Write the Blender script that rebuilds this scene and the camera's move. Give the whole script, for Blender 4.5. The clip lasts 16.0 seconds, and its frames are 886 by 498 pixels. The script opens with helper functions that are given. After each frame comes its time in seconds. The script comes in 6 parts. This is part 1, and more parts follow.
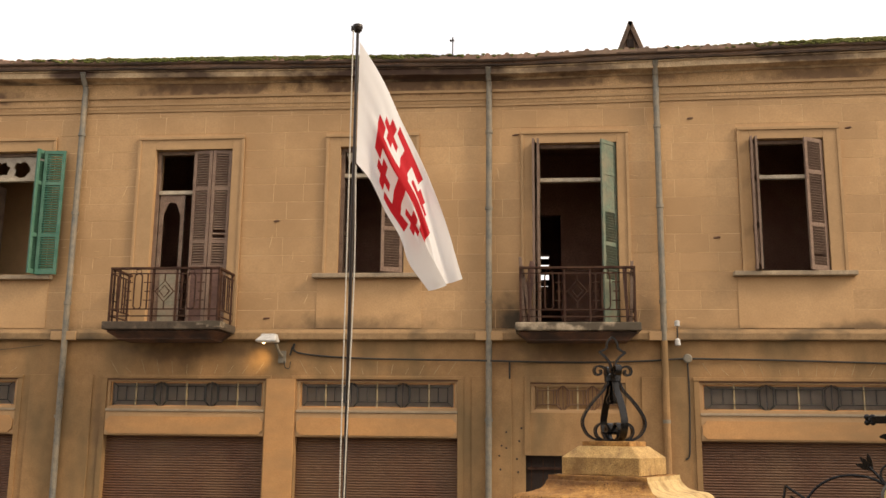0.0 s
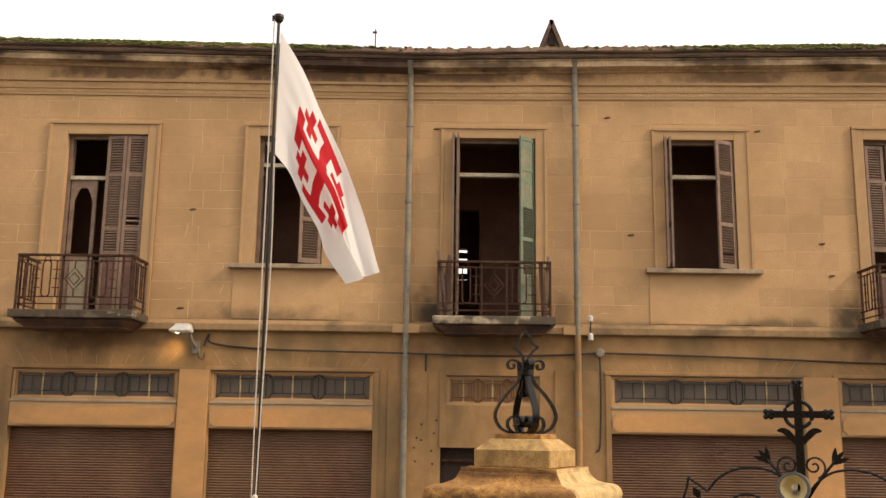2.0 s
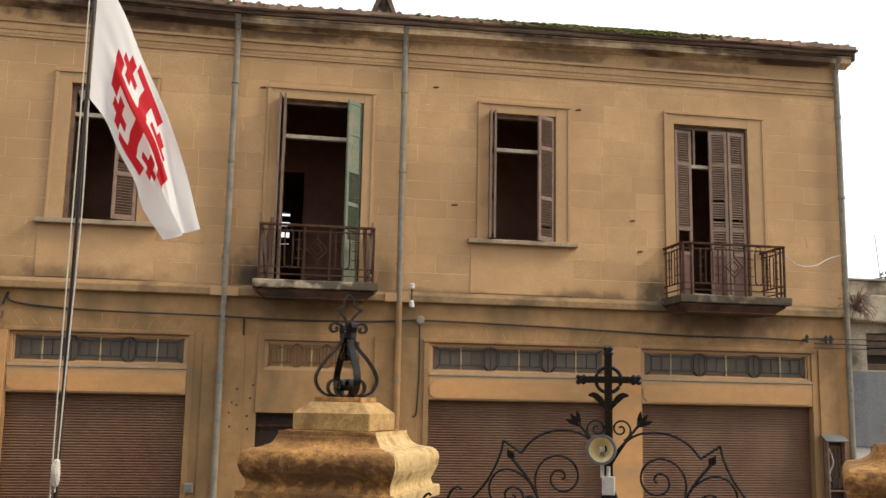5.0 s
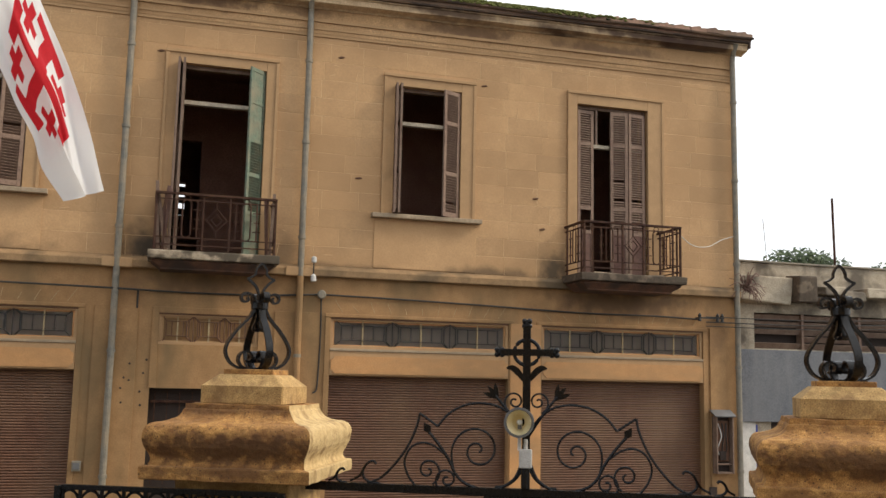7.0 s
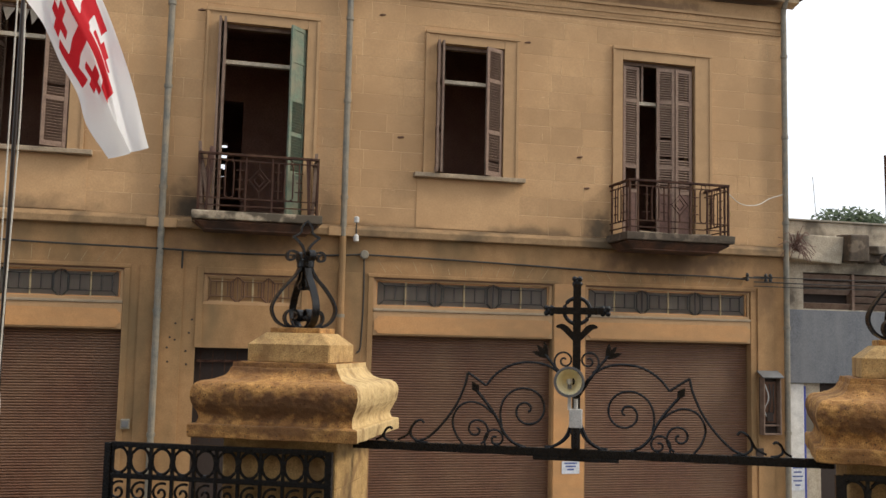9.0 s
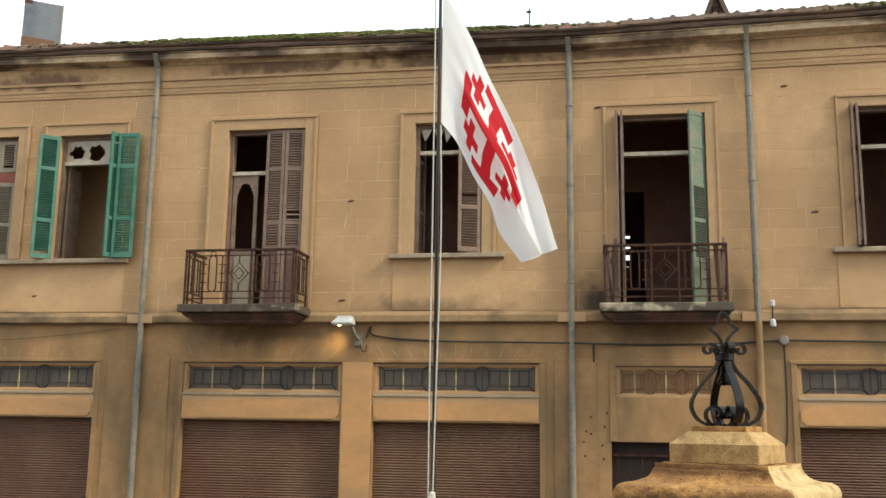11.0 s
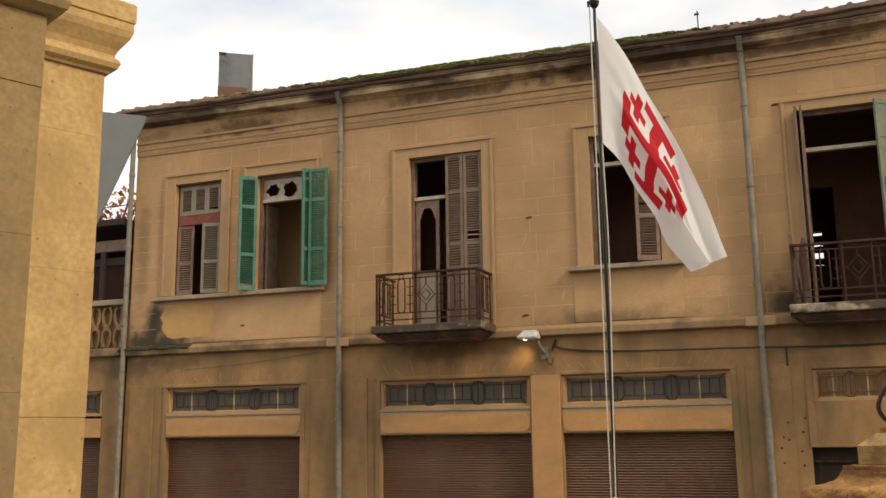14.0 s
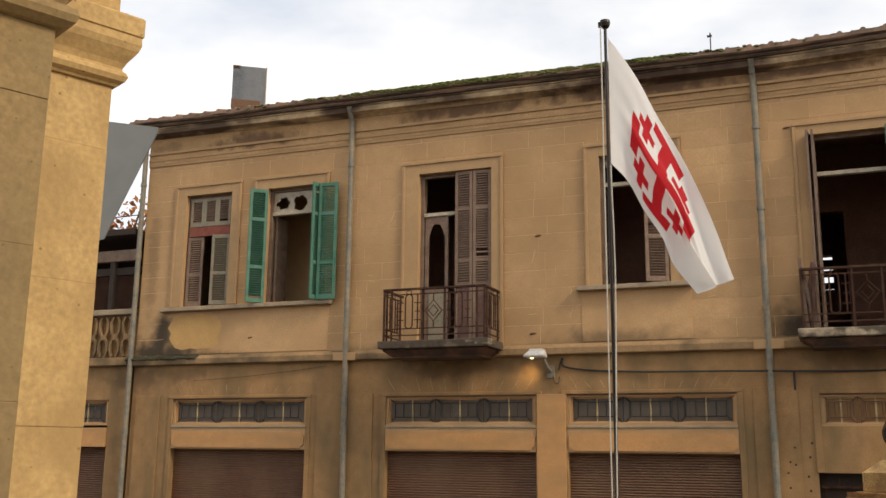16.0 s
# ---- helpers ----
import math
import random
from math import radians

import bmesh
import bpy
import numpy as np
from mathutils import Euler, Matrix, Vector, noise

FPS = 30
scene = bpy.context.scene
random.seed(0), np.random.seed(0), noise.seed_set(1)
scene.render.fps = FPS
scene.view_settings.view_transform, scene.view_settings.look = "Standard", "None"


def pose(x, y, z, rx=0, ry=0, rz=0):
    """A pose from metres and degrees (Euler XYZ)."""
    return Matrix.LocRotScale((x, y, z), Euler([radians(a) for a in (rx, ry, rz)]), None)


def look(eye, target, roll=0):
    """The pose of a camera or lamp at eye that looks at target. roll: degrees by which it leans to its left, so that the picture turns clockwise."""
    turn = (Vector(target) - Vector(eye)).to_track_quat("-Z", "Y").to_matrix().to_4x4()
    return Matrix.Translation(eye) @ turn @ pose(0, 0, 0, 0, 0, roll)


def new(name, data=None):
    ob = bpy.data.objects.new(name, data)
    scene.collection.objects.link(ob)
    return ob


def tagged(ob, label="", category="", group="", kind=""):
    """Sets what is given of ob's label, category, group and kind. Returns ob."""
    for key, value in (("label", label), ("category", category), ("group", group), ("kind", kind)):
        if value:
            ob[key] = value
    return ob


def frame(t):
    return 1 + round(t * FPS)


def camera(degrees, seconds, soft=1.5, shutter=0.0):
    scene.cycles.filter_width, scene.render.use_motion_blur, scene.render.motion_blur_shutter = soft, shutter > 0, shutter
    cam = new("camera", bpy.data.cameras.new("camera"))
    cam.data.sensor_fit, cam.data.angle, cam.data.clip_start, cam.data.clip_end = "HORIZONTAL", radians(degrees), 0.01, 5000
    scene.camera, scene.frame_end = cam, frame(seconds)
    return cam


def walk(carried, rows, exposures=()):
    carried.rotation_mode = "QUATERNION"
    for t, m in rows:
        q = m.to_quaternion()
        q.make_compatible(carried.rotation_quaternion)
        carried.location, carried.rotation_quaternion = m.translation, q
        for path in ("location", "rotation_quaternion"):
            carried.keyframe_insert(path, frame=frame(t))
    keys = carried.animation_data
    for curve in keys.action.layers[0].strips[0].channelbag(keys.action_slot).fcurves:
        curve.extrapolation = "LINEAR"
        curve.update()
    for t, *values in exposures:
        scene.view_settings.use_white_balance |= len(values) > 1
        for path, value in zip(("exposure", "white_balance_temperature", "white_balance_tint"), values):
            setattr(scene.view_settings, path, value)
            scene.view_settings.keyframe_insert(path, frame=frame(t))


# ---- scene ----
cam = camera(49.5, 16.0)
PATH = [
    (0, (-0.533, 0.583, 3.255), (-0.72, 2.537, 3.639), 0.6),
    (0.5, (-0.539, 0.563, 3.259), (-0.716, 2.515, 3.654), 0.6),
    (1, (-0.54, 0.553, 3.252), (-0.696, 2.508, 3.644), 0.7),
    (1.5, (-0.525, 0.534, 3.253), (-0.632, 2.494, 3.632), 0.8),
    (2, (-0.515, 0.535, 3.259), (-0.535, 2.501, 3.629), 0.8),
    (2.5, (-0.514, 0.56, 3.257), (-0.474, 2.522, 3.643), 0.9),
    (3, (-0.513, 0.559, 3.254), (-0.425, 2.52, 3.637), 1.0),
    (3.5, (-0.506, 0.555, 3.254), (-0.373, 2.516, 3.625), 1.0),
    (4, (-0.502, 0.571, 3.248), (-0.328, 2.533, 3.598), 1.2),
    (4.5, (-0.517, 0.583, 3.246), (-0.281, 2.541, 3.575), 1.5),
    (5, (-0.542, 0.62, 3.231), (-0.193, 2.564, 3.541), 1.1),
    (7.5, (-0.705, 0.886, 3.182), (-0.13, 2.786, 3.43), 1.4),
    (8, (-0.701, 0.914, 3.174), (-0.142, 2.822, 3.383), 1.6),
    (8.5, (-0.708, 0.919, 3.165), (-0.171, 2.837, 3.35), 1.3),
    (9, (-0.711, 0.987, 3.17), (-0.218, 2.916, 3.359), 1.3),
    (9.5, (-0.746, 1.088, 3.179), (-0.397, 3.046, 3.39), 1.4),
    (10, (-0.748, 1.29, 3.194), (-0.682, 3.27, 3.47), 1.4),
    (12.5, (-0.744, 0.871, 3.282), (-1.364, 2.73, 3.68), -0.0),
    (13, (-0.655, 0.846, 3.261), (-1.364, 2.676, 3.644), -0.2),
    (13.5, (-0.583, 0.818, 3.23), (-1.321, 2.636, 3.617), -1.0),
    (14, (-0.561, 0.827, 3.221), (-1.262, 2.661, 3.601), -0.7),
    (14.5, (-0.582, 0.881, 3.259), (-1.305, 2.702, 3.66), 0.0),
    (15, (-0.534, 0.822, 3.226), (-1.271, 2.632, 3.654), 0.8),
    (15.5, (-0.544, 0.833, 3.23), (-1.265, 2.651, 3.649), 1.0),
    (16, (-0.536, 0.827, 3.224), (-1.254, 2.648, 3.637), 0.6),
]
walk(cam, [(t, look(eye, target, roll)) for t, eye, target, roll in PATH],
     exposures=((0, 0.09, 7250, 15), (2.5, 0.14, 7350, 15), (4.5, 0.10, 7450, 15), (5, 0.09, 6450, 10), (7.5, -0.03, 6280, 10), (9, -0.06, 6120, 10), (9.5, 0.46, 5550, 5), (10, 0.72, 5520, -1),
                (10.3, 0.65, 5550, -1), (12.3, -0.20, 6800, 10), (14, -0.20, 6900, 10), (16, -0.20, 6650, 10)))

# ---------------------------------------------------------------- world and light
world = bpy.data.worlds.new("sky")
scene.world = world
world.use_nodes = True
wn = world.node_tree
wn.nodes.clear()
w_out = wn.nodes.new("ShaderNodeOutputWorld")
w_bg = wn.nodes.new("ShaderNodeBackground")
w_sky = wn.nodes.new("ShaderNodeTexSky")
w_sky.sky_type, w_sky.sun_disc = "NISHITA", False
SUN_EL, SUN_AZ = 38, 108          # degrees above the horizon; clockwise from +y
w_sky.sun_elevation, w_sky.sun_rotation = radians(SUN_EL), radians(SUN_AZ)
w_sky.dust_density = 3.0
w_co = wn.nodes.new("ShaderNodeTexCoord")
w_map = wn.nodes.new("ShaderNodeMapping")
w_map.inputs["Scale"].default_value = (1.0, 1.0, 2.6)
w_noise = wn.nodes.new("ShaderNodeTexNoise")
w_noise.inputs["Scale"].default_value, w_noise.inputs["Detail"].default_value = 2.6, 6.0
w_ramp = wn.nodes.new("ShaderNodeValToRGB")
w_ramp.color_ramp.elements[0].position, w_ramp.color_ramp.elements[1].position = 0.36, 0.62
w_ramp.color_ramp.elements[0].color = (0.42, 0.42, 0.42, 1)
w_mix = wn.nodes.new("ShaderNodeMixRGB")
w_mix.inputs[2].default_value = (15.6, 15.5, 15.3, 1)
w_sep = wn.nodes.new("ShaderNodeSeparateXYZ")
w_side = wn.nodes.new("ShaderNodeMapRange")
w_side.inputs[1].default_value, w_side.inputs[2].default_value = -0.55, 0.35
w_side.inputs[3].default_value, w_side.inputs[4].default_value = -0.03, 0.16
w_add = wn.nodes.new("ShaderNodeMath")
w_bg.inputs["Strength"].default_value = 0.085
w_gain = wn.nodes.new("ShaderNodeMixRGB")
w_gain.blend_type = "MULTIPLY"
w_gain.inputs[0].default_value, w_gain.inputs[2].default_value = 1.0, (2.75, 2.75, 2.75, 1)
for a, b in ((w_co.outputs["Generated"], w_map.inputs[0]), (w_map.outputs[0], w_noise.inputs["Vector"]),
             (w_co.outputs["Generated"], w_sep.inputs[0]), (w_sep.outputs[0], w_side.inputs[0]), (w_noise.outputs[0], w_add.inputs[0]), (w_side.outputs[0], w_add.inputs[1]), (w_add.outputs[0], w_ramp.inputs[0]), (w_ramp.outputs[0], w_mix.inputs[0]),
             (w_sky.outputs[0], w_gain.inputs[1]), (w_gain.outputs[0], w_mix.inputs[1]), (w_mix.outputs[0], w_bg.inputs[0]),
             (w_bg.outputs[0], w_out.inputs[0])):
    wn.links.new(a, b)
sun_data = bpy.data.lights.new("sun", "SUN")
sun_data.energy, sun_data.angle, sun_data.color = 2.5, radians(11), (1.0, 0.86, 0.66)
sun = new("sun", sun_data)
sx, sy = math.sin(radians(SUN_AZ)), math.cos(radians(SUN_AZ))
sun.matrix_world = look((40 * sx, 40 * sy, 40 * math.tan(radians(SUN_EL))), (0, 0, 0))


# ---------------------------------------------------------------- materials
def mat(name, base, dark=None, rough=0.85, metal=0.0, grain=18.0, stain=1.2, stain_col=None, stain_amt=0.0,
        bump=0.25, low=0.35, high=0.7, spots=None, streak=False, piece=0.0, blots=(), blot_col=(0.05, 0.036, 0.022), stretch=None, speck=0.3, rag_scale=3.6, rag_amp=2.0, edge=(1.08, 0.25)):
    """Two scales of noise: fine grain between base and dark, wide stains towards stain_col; optional dark pits."""
    m = bpy.data.materials.new(name)
    m.use_nodes = True
    t = m.node_tree
    n, lk = t.nodes, t.links
    b = n["Principled BSDF"]
    b.inputs["Roughness"].default_value, b.inputs["Metallic"].default_value = rough, metal
    co = n.new("ShaderNodeNewGeometry").outputs["Position"]
    dark = dark or tuple(c * 0.75 for c in base)

    def ns(scale, detail=5.0, stretch=None):
        x = n.new("ShaderNodeTexNoise")
        x.inputs["Scale"].default_value, x.inputs["Detail"].default_value = scale, detail
        src = co
        if stretch:
            mp = n.new("ShaderNodeMapping")
            mp.inputs["Scale"].default_value = stretch
            lk.new(co, mp.inputs[0])
            src = mp.outputs[0]
        lk.new(src, x.inputs["Vector"])
        return x.outputs[0]

    def ramp(v, a, c):
        r = n.new("ShaderNodeMapRange")
        r.inputs[1].default_value, r.inputs[2].default_value = a, c
        lk.new(v, r.inputs[0])
        return r.outputs[0]

    def mix(f, a, c):
        x = n.new("ShaderNodeMixRGB")
        for i, v in ((0, f), (1, a), (2, c)):
            if isinstance(v, tuple):
                x.inputs[i].default_value = (*v, 1)
            elif isinstance(v, float):
                x.inputs[i].default_value = v
            else:
                lk.new(v, x.inputs[i])
        return x.outputs[0]

    fine = ns(grain)
    col = mix(ramp(fine, 0.3, 0.7), dark, base)
    if speck:
        over = n.new("ShaderNodeMixRGB")
        over.blend_type = "OVERLAY"
        over.inputs[0].default_value = speck
        lk.new(col, over.inputs[1])
        lk.new(ramp(ns(grain * 8, 3.0), 0.25, 0.75), over.inputs[2])
        col = over.outputs[0]
    if stain_col:
        sc = ns(stain, 6.0, stretch or ((1, 1, 0.35) if streak else None))
        f = n.new("ShaderNodeMath")
        f.operation = "MULTIPLY"
        lk.new(ramp(sc, low, high), f.inputs[0])
        f.inputs[1].default_value = stain_amt
        col = mix(f.outputs[0], col, stain_col)
    if spots:
        v = n.new("ShaderNodeTexVoronoi")
        v.inputs["Scale"].default_value = spots[0]
        lk.new(co, v.inputs["Vector"])
        r = n.new("ShaderNodeMapRange")
        r.inputs[1].default_value, r.inputs[2].default_value = spots[1], spots[1] * 0.5
        lk.new(v.outputs["Distance"], r.inputs[0])
        col = mix(r.outputs[0], col, spots[2])
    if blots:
        # separate darker patches, wall grime among them, each with its own ragged outline: x, z, half width, half
        # height, strength
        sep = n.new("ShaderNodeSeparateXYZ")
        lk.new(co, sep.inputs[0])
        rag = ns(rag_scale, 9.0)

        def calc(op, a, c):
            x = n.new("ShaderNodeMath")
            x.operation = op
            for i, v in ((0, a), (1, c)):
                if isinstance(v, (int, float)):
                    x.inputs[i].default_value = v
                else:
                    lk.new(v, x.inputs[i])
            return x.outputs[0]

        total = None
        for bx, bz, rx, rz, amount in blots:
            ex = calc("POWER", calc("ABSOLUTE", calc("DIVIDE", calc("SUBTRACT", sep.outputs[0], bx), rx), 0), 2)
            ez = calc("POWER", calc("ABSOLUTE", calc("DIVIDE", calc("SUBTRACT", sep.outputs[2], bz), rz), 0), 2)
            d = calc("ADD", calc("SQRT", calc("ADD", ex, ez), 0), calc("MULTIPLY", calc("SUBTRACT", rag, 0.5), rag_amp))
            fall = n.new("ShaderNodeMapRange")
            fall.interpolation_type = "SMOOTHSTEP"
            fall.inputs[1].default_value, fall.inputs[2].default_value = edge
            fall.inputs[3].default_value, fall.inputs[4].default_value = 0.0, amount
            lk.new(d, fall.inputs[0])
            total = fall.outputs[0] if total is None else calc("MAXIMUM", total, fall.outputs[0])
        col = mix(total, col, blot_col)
    if piece:
        oi = n.new("ShaderNodeObjectInfo")
        hs = n.new("ShaderNodeHueSaturation")
        mr = n.new("ShaderNodeMapRange")
        mr.inputs[3].default_value, mr.inputs[4].default_value = 1 - piece, 1 + piece
        lk.new(oi.outputs["Random"], mr.inputs[0])
        lk.new(mr.outputs[0], hs.inputs["Value"])
        lk.new(col, hs.inputs["Color"])
        col = hs.outputs[0]
    lk.new(col, b.inputs["Base Color"])
    if bump:
        bp = n.new("ShaderNodeBump")
        bp.inputs["Strength"].default_value, bp.inputs["Distance"].default_value = bump, 0.02
        lk.new(fine, bp.inputs["Height"])
        lk.new(bp.outputs[0], b.inputs["Normal"])
    return m


OCHRE = (0.535, 0.330, 0.162)
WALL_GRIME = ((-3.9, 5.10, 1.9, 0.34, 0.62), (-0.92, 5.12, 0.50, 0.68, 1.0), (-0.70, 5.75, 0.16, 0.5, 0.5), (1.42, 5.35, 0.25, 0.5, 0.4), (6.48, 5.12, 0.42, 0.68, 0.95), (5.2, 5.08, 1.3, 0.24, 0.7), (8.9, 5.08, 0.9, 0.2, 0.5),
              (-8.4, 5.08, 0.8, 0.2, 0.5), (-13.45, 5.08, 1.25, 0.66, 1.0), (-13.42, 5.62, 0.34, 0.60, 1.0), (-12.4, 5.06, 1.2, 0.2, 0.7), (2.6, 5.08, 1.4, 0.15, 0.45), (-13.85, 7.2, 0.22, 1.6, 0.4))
# dark brown patches in a row just below the cornice
FRIEZE_BLOTS = ((-6.6, 9.74, 1.9, 0.22, 0.8), (-3.2, 9.74, 2.2, 0.30, 0.85), (-0.4, 9.72, 1.6, 0.24, 0.8), (-11.4, 9.66, 1.3, 0.22, 0.8), (4.6, 9.74, 1.4, 0.2, 0.7), (7.6, 9.74, 1.6, 0.18, 0.65), (1.6, 9.76, 0.9, 0.16, 0.6), (-13.6, 9.72, 0.6, 0.14, 0.5))
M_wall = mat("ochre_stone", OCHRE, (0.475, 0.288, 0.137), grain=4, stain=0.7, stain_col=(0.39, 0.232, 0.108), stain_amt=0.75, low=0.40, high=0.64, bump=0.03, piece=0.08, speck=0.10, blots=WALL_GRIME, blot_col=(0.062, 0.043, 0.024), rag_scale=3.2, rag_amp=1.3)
M_patch = mat("yellow_plaster_patch", (0.60, 0.36, 0.13), (0.53, 0.31, 0.11), grain=5, stain=2.0, stain_col=(0.46, 0.27, 0.11), stain_amt=0.7, bump=0.10, speck=0.15)
M_mortar = mat("pale_mortar", (0.74, 0.53, 0.31), (0.55, 0.345, 0.17), grain=1.3, bump=0.0, speck=0.0)
M_frieze = mat("ochre_band", OCHRE, (0.45, 0.275, 0.125), grain=5, stain=0.9, stain_col=(0.33, 0.19, 0.085), stain_amt=0.8, bump=0.10, blots=FRIEZE_BLOTS, blot_col=(0.085, 0.042, 0.022))
# blots darken the plaster just below the band, mostly under the balconies
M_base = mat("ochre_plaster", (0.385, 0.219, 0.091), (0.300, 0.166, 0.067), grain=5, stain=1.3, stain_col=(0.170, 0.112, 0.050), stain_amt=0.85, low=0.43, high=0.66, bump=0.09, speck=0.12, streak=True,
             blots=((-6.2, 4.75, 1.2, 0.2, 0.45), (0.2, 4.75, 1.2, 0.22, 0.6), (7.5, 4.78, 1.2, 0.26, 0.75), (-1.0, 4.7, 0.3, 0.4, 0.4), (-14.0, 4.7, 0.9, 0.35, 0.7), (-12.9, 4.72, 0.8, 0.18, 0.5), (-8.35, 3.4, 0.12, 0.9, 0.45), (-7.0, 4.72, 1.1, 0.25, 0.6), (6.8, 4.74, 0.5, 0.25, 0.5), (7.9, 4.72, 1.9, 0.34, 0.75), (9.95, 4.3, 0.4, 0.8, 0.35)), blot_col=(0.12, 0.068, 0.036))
M_trim = mat("ochre_trim", (0.475, 0.296, 0.145), (0.415, 0.256, 0.124), grain=6, stain=1.0, stain_col=(0.35, 0.215, 0.105), stain_amt=0.55, bump=0.04, speck=0.08)
M_yellow = mat("yellow_paint", (0.575, 0.298, 0.112), (0.51, 0.256, 0.092), grain=6, stain=1.8, stretch=(0.6, 1, 1.6), stain_col=(0.35, 0.205, 0.09), stain_amt=0.75, speck=0.12, bump=0.06, rough=0.7)
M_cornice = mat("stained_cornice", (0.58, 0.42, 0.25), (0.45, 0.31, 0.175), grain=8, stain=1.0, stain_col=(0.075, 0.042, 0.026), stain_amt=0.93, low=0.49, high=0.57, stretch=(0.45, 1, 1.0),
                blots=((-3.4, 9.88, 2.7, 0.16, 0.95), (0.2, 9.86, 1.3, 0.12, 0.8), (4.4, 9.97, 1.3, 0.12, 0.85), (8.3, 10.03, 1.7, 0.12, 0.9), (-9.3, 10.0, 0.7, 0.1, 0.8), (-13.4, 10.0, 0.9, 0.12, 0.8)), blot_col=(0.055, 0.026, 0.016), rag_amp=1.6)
M_string = mat("grimy_string", (0.33, 0.207, 0.098), (0.25, 0.153, 0.072), grain=8, stain=0.9, stain_col=(0.075, 0.054, 0.03), stain_amt=0.85, low=0.48, high=0.62, speck=0.15)
M_sill = mat("sill_stone", (0.42, 0.32, 0.21), grain=12, stain=3, stain_col=(0.24, 0.18, 0.12), stain_amt=0.5)
M_concrete = mat("weathered_concrete", (0.47, 0.385, 0.275), (0.27, 0.205, 0.135), grain=9, stain=4.2, stain_col=(0.06, 0.045, 0.028), stain_amt=0.92, low=0.42, high=0.54)
M_concrete_dark = mat("stained_shaded_concrete", (0.095, 0.068, 0.044), (0.05, 0.036, 0.024), grain=9, stain=4.0, stain_col=(0.36, 0.28, 0.19), stain_amt=0.28, low=0.58, high=0.66)
M_panel = mat("dark_red_brown_panel", (0.135, 0.066, 0.048), (0.085, 0.042, 0.032), grain=20, stain=4, stain_col=(0.20, 0.12, 0.09), stain_amt=0.6, rough=0.8)
M_slabside = mat("balcony_soffit", (0.165, 0.080, 0.044), grain=8, stain=2, stain_col=(0.12, 0.07, 0.04), stain_amt=0.6)
# dark red-brown with near-black noise blotches, for the balcony undersides
M_soffit = mat("blotched_soffit", (0.150, 0.068, 0.036), (0.085, 0.04, 0.024), grain=7, stain=1.8, stain_col=(0.03, 0.02, 0.014), stain_amt=0.85, low=0.44, high=0.60)
M_wood = mat("grey_brown_wood", (0.20, 0.125, 0.085), (0.12, 0.075, 0.052), grain=30, stain=5, stain_col=(0.30, 0.22, 0.16), stain_amt=0.5, rough=0.8)
M_wood2 = mat("mauve_wood", (0.235, 0.150, 0.108), (0.145, 0.092, 0.066), grain=26, stain=5, stain_col=(0.275, 0.190, 0.130), stain_amt=0.5, rough=0.8)
M_green = mat("green_paint", (0.05, 0.175, 0.115), (0.035, 0.12, 0.078), grain=14, stain=4, stain_col=(0.11, 0.22, 0.155), stain_amt=0.7, rough=0.6)
M_greygreen = mat("grey_green_paint", (0.25, 0.235, 0.165), (0.18, 0.165, 0.115), grain=18, stain=6, stain_col=(0.30, 0.21, 0.145), stain_amt=0.7, rough=0.75)
M_dusty = mat("dusty_pane", (0.40, 0.33, 0.24), (0.30, 0.24, 0.17), grain=12, rough=0.35, bump=0.0)
M_teal = mat("faded_teal_paint", (0.15, 0.205, 0.145), (0.10, 0.135, 0.095), grain=16, stain=5, stain_col=(0.24, 0.20, 0.13), stain_amt=0.7, rough=0.7)
M_red = mat("red_paint_wood", (0.24, 0.05, 0.035), (0.17, 0.04, 0.03), grain=20, stain=6, stain_col=(0.28, 0.14, 0.09), stain_amt=0.5)
M_white = mat("old_white_paint", (0.52, 0.45, 0.34), grain=16, stain=6, stain_col=(0.30, 0.24, 0.17), stain_amt=0.5)
M_rollup = mat("brown_roller", (0.150, 0.066, 0.033), (0.112, 0.047, 0.023), grain=5, stain=1.2, stain_col=(0.20, 0.115, 0.060), stain_amt=0.65, rough=0.5, bump=0.05, stretch=(1, 1, 0.5))
M_pipe = mat("grey_pipe", (0.19, 0.182, 0.15), (0.135, 0.127, 0.104), grain=12, stain=3, stain_col=(0.36, 0.27, 0.16), stain_amt=0.5, rough=0.6)
M_gutter = mat("dark_gutter", (0.075, 0.05, 0.036), grain=8, stain=1.4, stain_col=(0.20, 0.12, 0.07), stain_amt=0.7, low=0.45, high=0.6)
M_tile = mat("clay_tile", (0.34, 0.20, 0.135), (0.21, 0.122, 0.083), grain=10, stain=0.6, stain_col=(0.15, 0.115, 0.08), stain_amt=0.7, piece=0.25)
M_moss = mat("moss", (0.17, 0.20, 0.035), (0.09, 0.11, 0.02), grain=25, stain=3, stain_col=(0.16, 0.13, 0.05), stain_amt=0.5, bump=0.8)
M_moss_dark = mat("dark_moss", (0.045, 0.046, 0.018), (0.022, 0.022, 0.010), grain=25, stain=3, stain_col=(0.06, 0.045, 0.02), stain_amt=0.5, bump=0.8)
M_iron = mat("black_iron", (0.010, 0.0095, 0.0095), (0.006, 0.0055, 0.0055), rough=0.27, grain=40, bump=0.08)
M_iron.node_tree.nodes["Principled BSDF"].inputs["Specular IOR Level"].default_value = 0.28
M_rust = mat("rusty_iron", (0.046, 0.018, 0.012), (0.024, 0.011, 0.008), rough=0.75, grain=30, stain=6, stain_col=(0.13, 0.065, 0.035), stain_amt=0.6)
M_rust.node_tree.nodes["Principled BSDF"].inputs["Specular IOR Level"].default_value = 0.2
